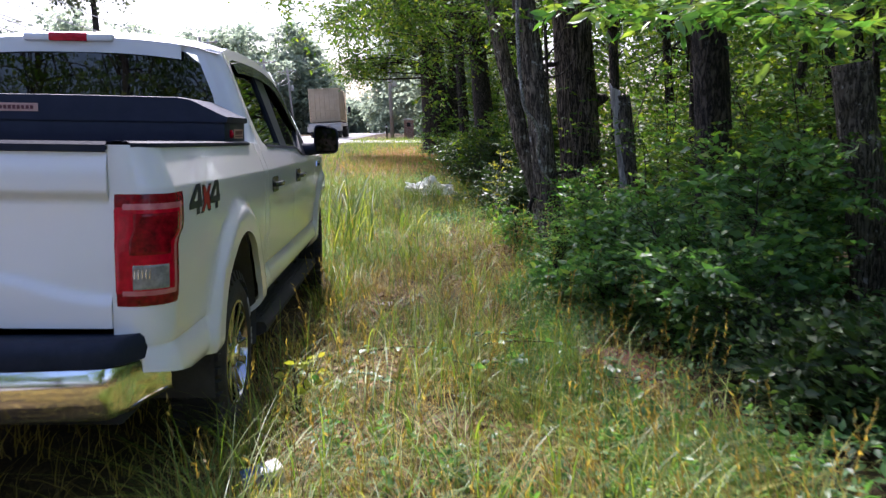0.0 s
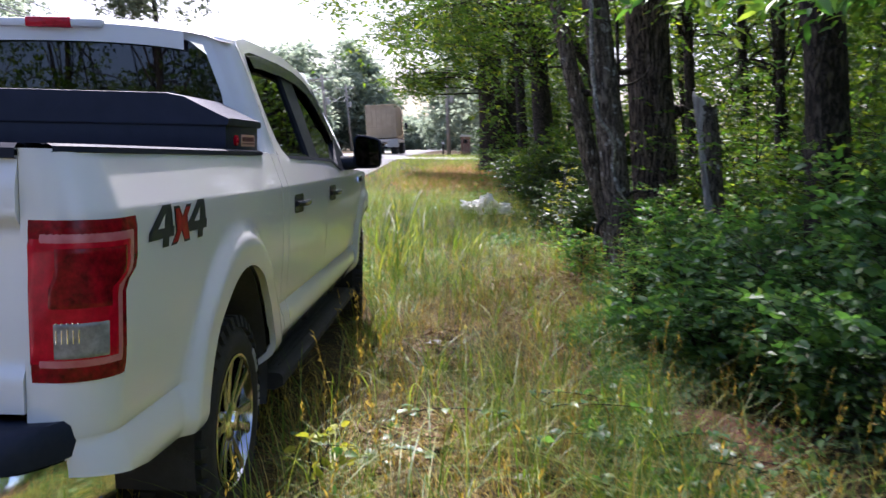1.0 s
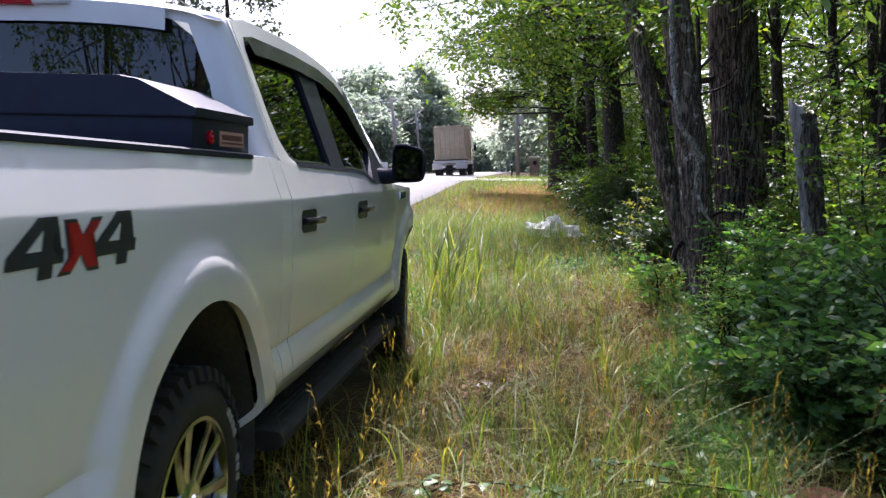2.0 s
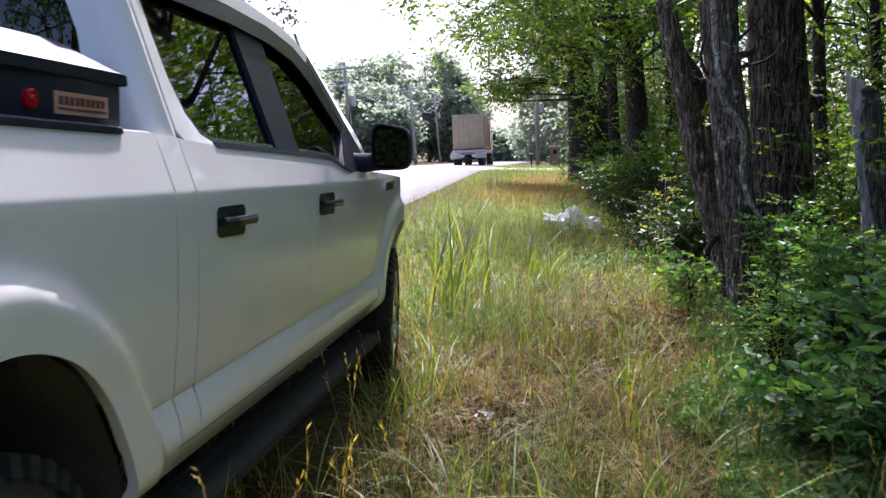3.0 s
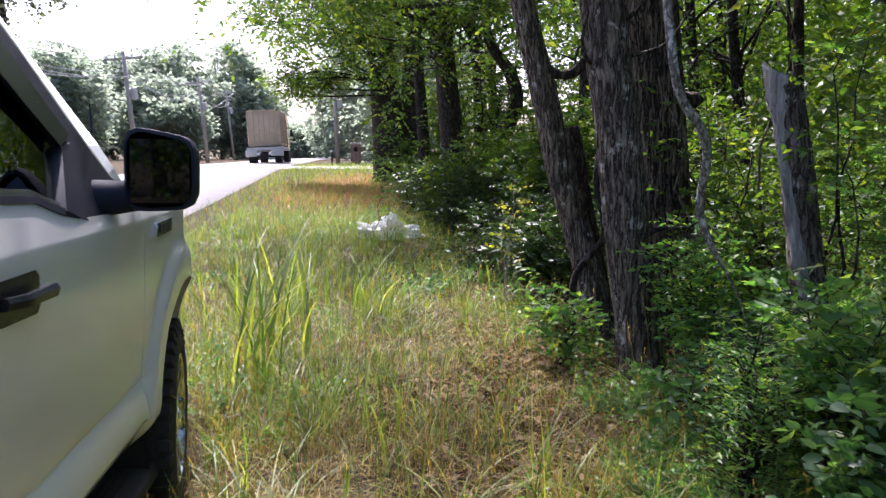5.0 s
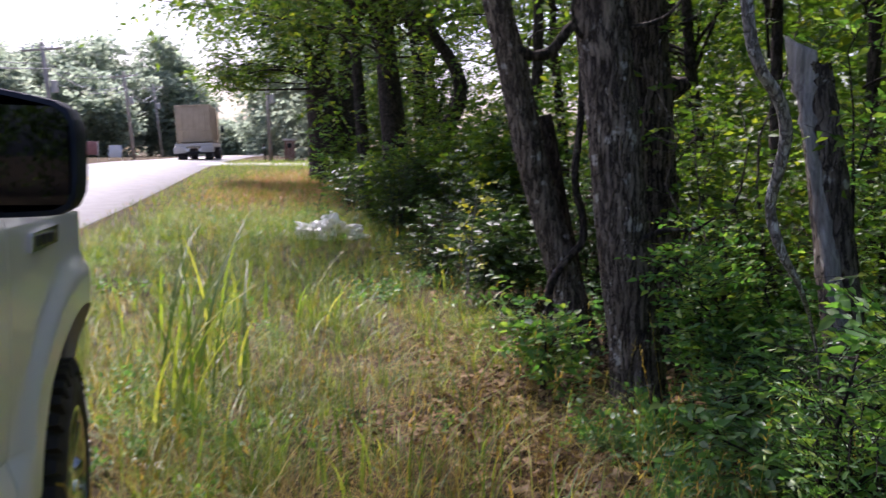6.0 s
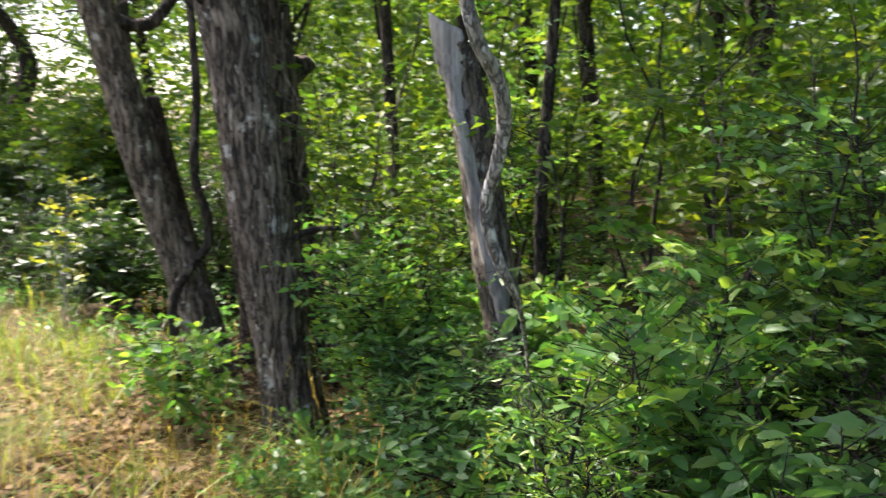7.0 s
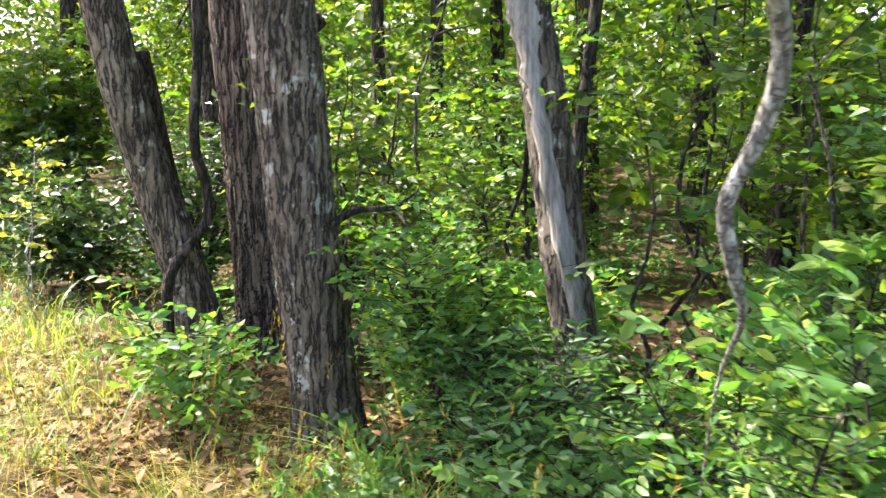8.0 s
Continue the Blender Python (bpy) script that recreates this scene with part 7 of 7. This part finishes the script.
def pole(x, y, top, arms=1, lean=-5.0):
    z = gz1(x, y)
    e = empty("utility_pole", (x, y, z), (0, lean, 0))
    h = top - z
    v, t = tube_arrays(np.array([(0, 0, -0.3), (0, 0, h * 0.5), (0, 0, h)]), (0.17, 0.15, 0.11), 12)
    np_mesh("post", v, t, M["pole_wood"], e, smooth=True)
    for k in range(arms):
        part("crossarm", box_bm((-1.2, -0.06, h - 0.5 - 0.9 * k), (1.2, 0.06, h - 0.38 - 0.9 * k), 0.01), M["pole_wood"], e)
        for xx in (-1.1, -0.55, 0.55, 1.1):
            part("insulator", box_bm((xx - 0.05, -0.05, h - 0.38 - 0.9 * k), (xx + 0.05, 0.05, h - 0.2 - 0.9 * k), 0.02), M["sign_white"], e)
    rows = [[Vector((0.35 + r * math.cos(a), 0.1 + r * math.sin(a), zz)) for a in np.linspace(0, 6.28, 14, endpoint=False)] for zz, r in ((h - 3.0, 0.05), (h - 2.98, 0.2), (h - 2.3, 0.2), (h - 2.25, 0.05))]
    part("transformer", grid_bm(rows, True), M["concrete"], e)
    tagged(e, "weathered wooden utility pole beside the road", "utility pole", "utility poles")


pole(-4.55, 72.0, 8.4, lean=-2.0)
POLES = [(-16.4, 60.0, 8.2), (-17.3, 85.0, 8.9), (-20.6, 116.0, 10.2)]
for x, y, top in POLES:
    pole(x, y, top)


def wire(a, b, sag):
    s = np.linspace(0, 1, 16)[:, None]
    p = np.array(a) * (1 - s) + np.array(b) * s
    p[:, 2] -= sag * 4 * s[:, 0] * (1 - s[:, 0])
    v, t = tube_arrays(p, np.full(16, 0.018), 5)
    tagged(np_mesh("power_line", v, t, M["wire"], smooth=True), "sagging overhead power line", "power line", "power lines")


near = (-15.0, 22.0, 7.4)
for k in range(5):
    o = (0.5 * (k - 2), 0.0, -0.35 - (1.2 if k in (1, 3) else 0.0) - (0.9 if k == 2 else 0))
    line = [near] + [(x - 0.085 * top, y, top) for x, y, top in POLES] + [(-26.0, 165.0, 11.5)]
    for a, b in zip(line, line[1:]):
        wire([a[i] + o[i] for i in range(3)], [b[i] + o[i] for i in range(3)], 0.9)


def sign(x, y, w, h, top, mat, label):
    z = gz1(x, y)
    e = empty("roadside_sign", (x, y, z))
    part("board", box_bm((-w / 2, -0.03, top - h), (w / 2, 0.03, top), 0.01), mat, e)
    for s in (-1, 1):
        part("post", box_bm((s * w / 2 - 0.05 * (s > 0), -0.04, -0.1), (s * w / 2 + 0.05 * (s < 0), 0.04, top), 0.005), M["sign_white"], e)
    tagged(e, label, "sign")


sign(-19.4, 79.0, 1.15, 1.1, 1.5, M["sign_brown"], "brown sign board in a white frame")
sign(-17.5, 79.0, 1.05, 1.0, 1.2, M["sign_white"], "white sign board beside the road")


def brick_pillar(x, y):
    """Brick mailbox pillar with a cap."""
    e = empty("brick_pillar", (x, y, gz1(x, y)))
    part("core", box_bm((-0.33, -0.33, -0.1), (0.33, 0.33, 1.45)), M["concrete"], e)
    bm0 = box_bm((-0.1, -0.045, -0.03), (0.1, 0.045, 0.03), 0.004, 1)
    me = bpy.data.meshes.new("brick")
    bm0.to_mesh(me)
    bm0.free()
    me.materials.append(M["brick"])
    for r in range(19):
        for s in range(3):
            for ang, in ((0,), (90,), (180,), (270,)):
                b = new("brick", me)
                b.parent = e
                b.matrix_basis = pose(0, 0, 0, 0, 0, ang) @ pose(-0.23 + 0.225 * s + 0.05 * (r % 2), -0.31, 0.03 + 0.075 * r)
    part("cap", box_bm((-0.42, -0.42, 1.45), (0.42, 0.42, 1.56), 0.02), M["concrete"], e)
    part("mailbox", box_bm((-0.14, -0.42, 0.95), (0.14, -0.2, 1.25), 0.03), M["under"], e)
    tagged(e, "red brick mailbox pillar by the driveway", "pillar")


brick_pillar(-2.9, 66.0)
post = empty("marker_post", (-4.15, 60.0, gz1(-4.15, 60.0)), (0, -3, 0))
v, t = tube_arrays(np.array([(0, 0, -0.1), (0, 0, 0.6), (0, 0, 1.15)]), (0.06, 0.06, 0.055), 8)
np_mesh("post", v, t, M["bark_dark"], post, smooth=True)
part("post_band", box_bm((-0.07, -0.07, 0.9), (0.07, 0.07, 1.0), 0.01), M["sign_white"], post)
tagged(post, "short dark marker post by the road", "post")
rows = []
for x in np.linspace(-7.4, 10, 24):
    z0, z1 = gz1(x, 54.0), gz1(x, 58.5)
    rows.append([(x, 54.0, z0 - 0.02), (x, 54.05, z0 + 0.05), (x, 58.45, z1 + 0.05), (x, 58.5, z1 - 0.02)])
tagged(part("driveway", grid_bm(rows), M["concrete"], angle=0), "pale concrete driveway meeting the road", "driveway", kind="structure")


def straw_bank():
    rng = np.random.default_rng(41)
    n = 14000
    x, y = rng.normal(-1.7, 1.3, n), rng.normal(36.5, 5.0, n)
    v, t = blades(x, y, rng.uniform(0.06, 0.22, n), rng, 0.02, 1.0, 3)
    tagged(np_mesh("straw_bank", v, t, M["straw_orange"]), "orange-brown pine straw under the big tree", "pine straw", kind="stuff")


straw_bank()
# distant trees across the road, beyond it and behind
FAR = [(-22.0, 34.0, 11.0, 4.5, 0), (-27.0, 42.0, 12.5, 5.0, 0), (-24.5, 62.0, 19.0, 3.4, 1), (-33.0, 52.0, 13.0, 5.5, 0), (-21.0, 20.0, 10.0, 4.0, 0), (-24.0, 6.0, 11.0, 4.5, 0), (-20.0, -8.0, 11.0, 4.5, 0),
       (-40.0, 122.0, 14.0, 7.0, 0), (-34.5, 128.0, 15.0, 6.5, 0), (-29.5, 124.0, 16.0, 6.5, 0), (-25.0, 131.0, 16.5, 6.0, 0), (-21.0, 136.0, 14.0, 4.5, 0), (-46.0, 112.0, 15.0, 7.0, 0), (-35.0, 96.0, 11.0, 5.0, 0), (-28.0, 112.0, 10.0, 4.5, 0),
       (-1.5, 82.0, 13.0, 4.5, 0), (2.5, 72.0, 12.0, 5.0, 0), (-3.5, 112.0, 15.0, 5.0, 0), (-9.5, 170.0, 9.0, 6.0, 0), (-20.0, 190.0, 6.5, 7.0, 0), (-28.0, 230.0, 7.5, 9.0, 0), (-15.0, 250.0, 9.0, 9.0, 0),
       (-7.0, -16.0, 12.0, 4.5, 0), (-3.5, -24.0, 9.0, 3.8, 0), (3.8, -13.0, 9.0, 3.2, 0), (5.0, -11.0, 12.0, 4.5, 0), (-13.0, -22.0, 13.0, 5.0, 0), (3.0, -22.0, 12.0, 5.0, 0)]
for i, (x, y, h, s, pine) in enumerate(FAR):
    far = max(1.0, math.hypot(x, y) / 45)
    wood_tree(x, y, 0.35 + 0.01 * h, h, 400 + i, "needle" if pine else "leaf_hazed" if y > 60 or (x < -15 and y > 10) else "leaf_oak", low=0.3 if not pine else 8.5, spread=s, clusters=30 if pine else (36 if y < 0 else 40), per=44 if pine else (58 if y > 60 else 24 if y > 0 else 40), size=(0.24 if pine else 0.33 if y > 60 else 0.30 if y > 0 else 0.2) * min(far, 2.6) ** 0.8,
              label="tall thin-crowned pine across the road" if pine else "broad-leaved tree in the distance", group="distant trees", twig=0.75 * min(far, 2.0), limbs=y < 60, cat="tree", leaves=5 if y > 60 else 6, ratio=0.7)


# ---- litter on the verge ----
def plastic_sheet():
    """A crumpled heap of white plastic lying in the grass."""
    x0, y0 = -0.40, 20.7
    e = bpy.data.meshes.new("plastic_sheet")
    bm = bmesh.new()
    bmesh.ops.create_icosphere(bm, subdivisions=5, radius=1.0)
    for v in bm.verts:
        p = v.co.copy()
        a = noise.noise(p * 1.6 + Vector((3, 1, 2))) * 0.55
        b = abs(noise.noise(p * 4.0)) * 0.55
        c = abs(noise.noise(p * 9.0 + Vector((5, 0, 0)))) * 0.26
        k = 1 + a + b - c
        lobes = 1 + 0.35 * math.sin(p.x * 5 + 1)
        v.co = Vector((p.x * 0.43 * k, p.y * 0.36 * k, max(-0.02, p.z * 0.30 * k * lobes + 0.06)))
    bm.to_mesh(e)
    bm.free()
    ob = finish("plastic_sheet", e, M["plastic_bag"], angle=25)
    ob.matrix_world = pose(x0, y0, gz1(x0, y0) + 0.02)
    tagged(ob, "crumpled white plastic sheeting heaped in the grass", "plastic sheet")


def scrap(x, y, w, l, mat, label, name, cat, seed, z=0.02):
    rng = np.random.default_rng(seed)
    bm = bmesh.new()
    rows = [[Vector((w * (u - 0.5), l * (v - 0.5), 0.10 * w * math.sin(5 * u + seed) + 0.12 * l * rng.uniform(-0.5, 1))) for u in np.linspace(0, 1, 5)] for v in np.linspace(0, 1, 5)]
    add_grid(bm, rows)
    bmesh.ops.solidify(bm, geom=bm.faces[:], thickness=0.004)
    ob = part(name, bm, mat, angle=30)
    ob.matrix_world = pose(x, y, gz1(x, y) + z, 0, 0, seed * 37)
    tagged(ob, label, cat)


def carton():
    e = empty("drink_carton", (-0.80, 3.62, gz1(-0.8, 3.62) + 0.02), (8, -12, 28))
    part("carton_body", box_bm((-0.06, -0.05, 0), (0.06, 0.05, 0.09), 0.008), M["can_blue"], e, "blue printed carton side")
    part("carton_flap", box_bm((0.055, -0.05, 0.0), (0.12, 0.05, 0.085), 0.006), M["paper"], e, "pale torn carton flap")
    tagged(e, "crushed blue and white drink carton in the grass", "carton")


def clay_patch():
    rng = np.random.default_rng(8)
    rows = []
    cx, cy = 1.42, 5.85
    for r in np.linspace(0.02, 1, 9):
        row = []
        for a in np.linspace(0, 2 * math.pi, 28, endpoint=False):
            k = r * (1 + 0.2 * math.sin(3 * a) + 0.12 * math.sin(7 * a + 1))
            x, y = cx + 0.42 * k * math.cos(a), cy + 0.46 * k * math.sin(a)
            row.append((x, y, gz1(x, y) + 0.09 * (1 - r) ** 0.7 - 0.02 * (r > 0.95) + 0.02 * rng.uniform(-0.6, 1) * (r < 0.9)))
        rows.append(row)
    tagged(part("bare_clay", grid_bm(rows, True), M["clay"], angle=0), "bare red clay patch in the ditch", "bare earth", kind="structure")


plastic_sheet()
lorry()
carton()
clay_patch()
scrap(-1.30, 10.15, 0.13, 0.10, M["paper"], "crumpled white paper scrap in the grass", "paper_scrap", "litter", 1)
scrap(-0.52, 7.7, 0.14, 0.10, M["paper"], "pale paper scrap among dead leaves", "paper_scrap", "litter", 2)
scrap(0.42, 5.6, 0.12, 0.09, M["paper"], "white paper scrap under the weeds", "paper_scrap", "litter", 3)
scrap(0.15, 4.9, 0.10, 0.08, M["paper"], "torn white paper in dry grass", "paper_scrap", "litter", 4)
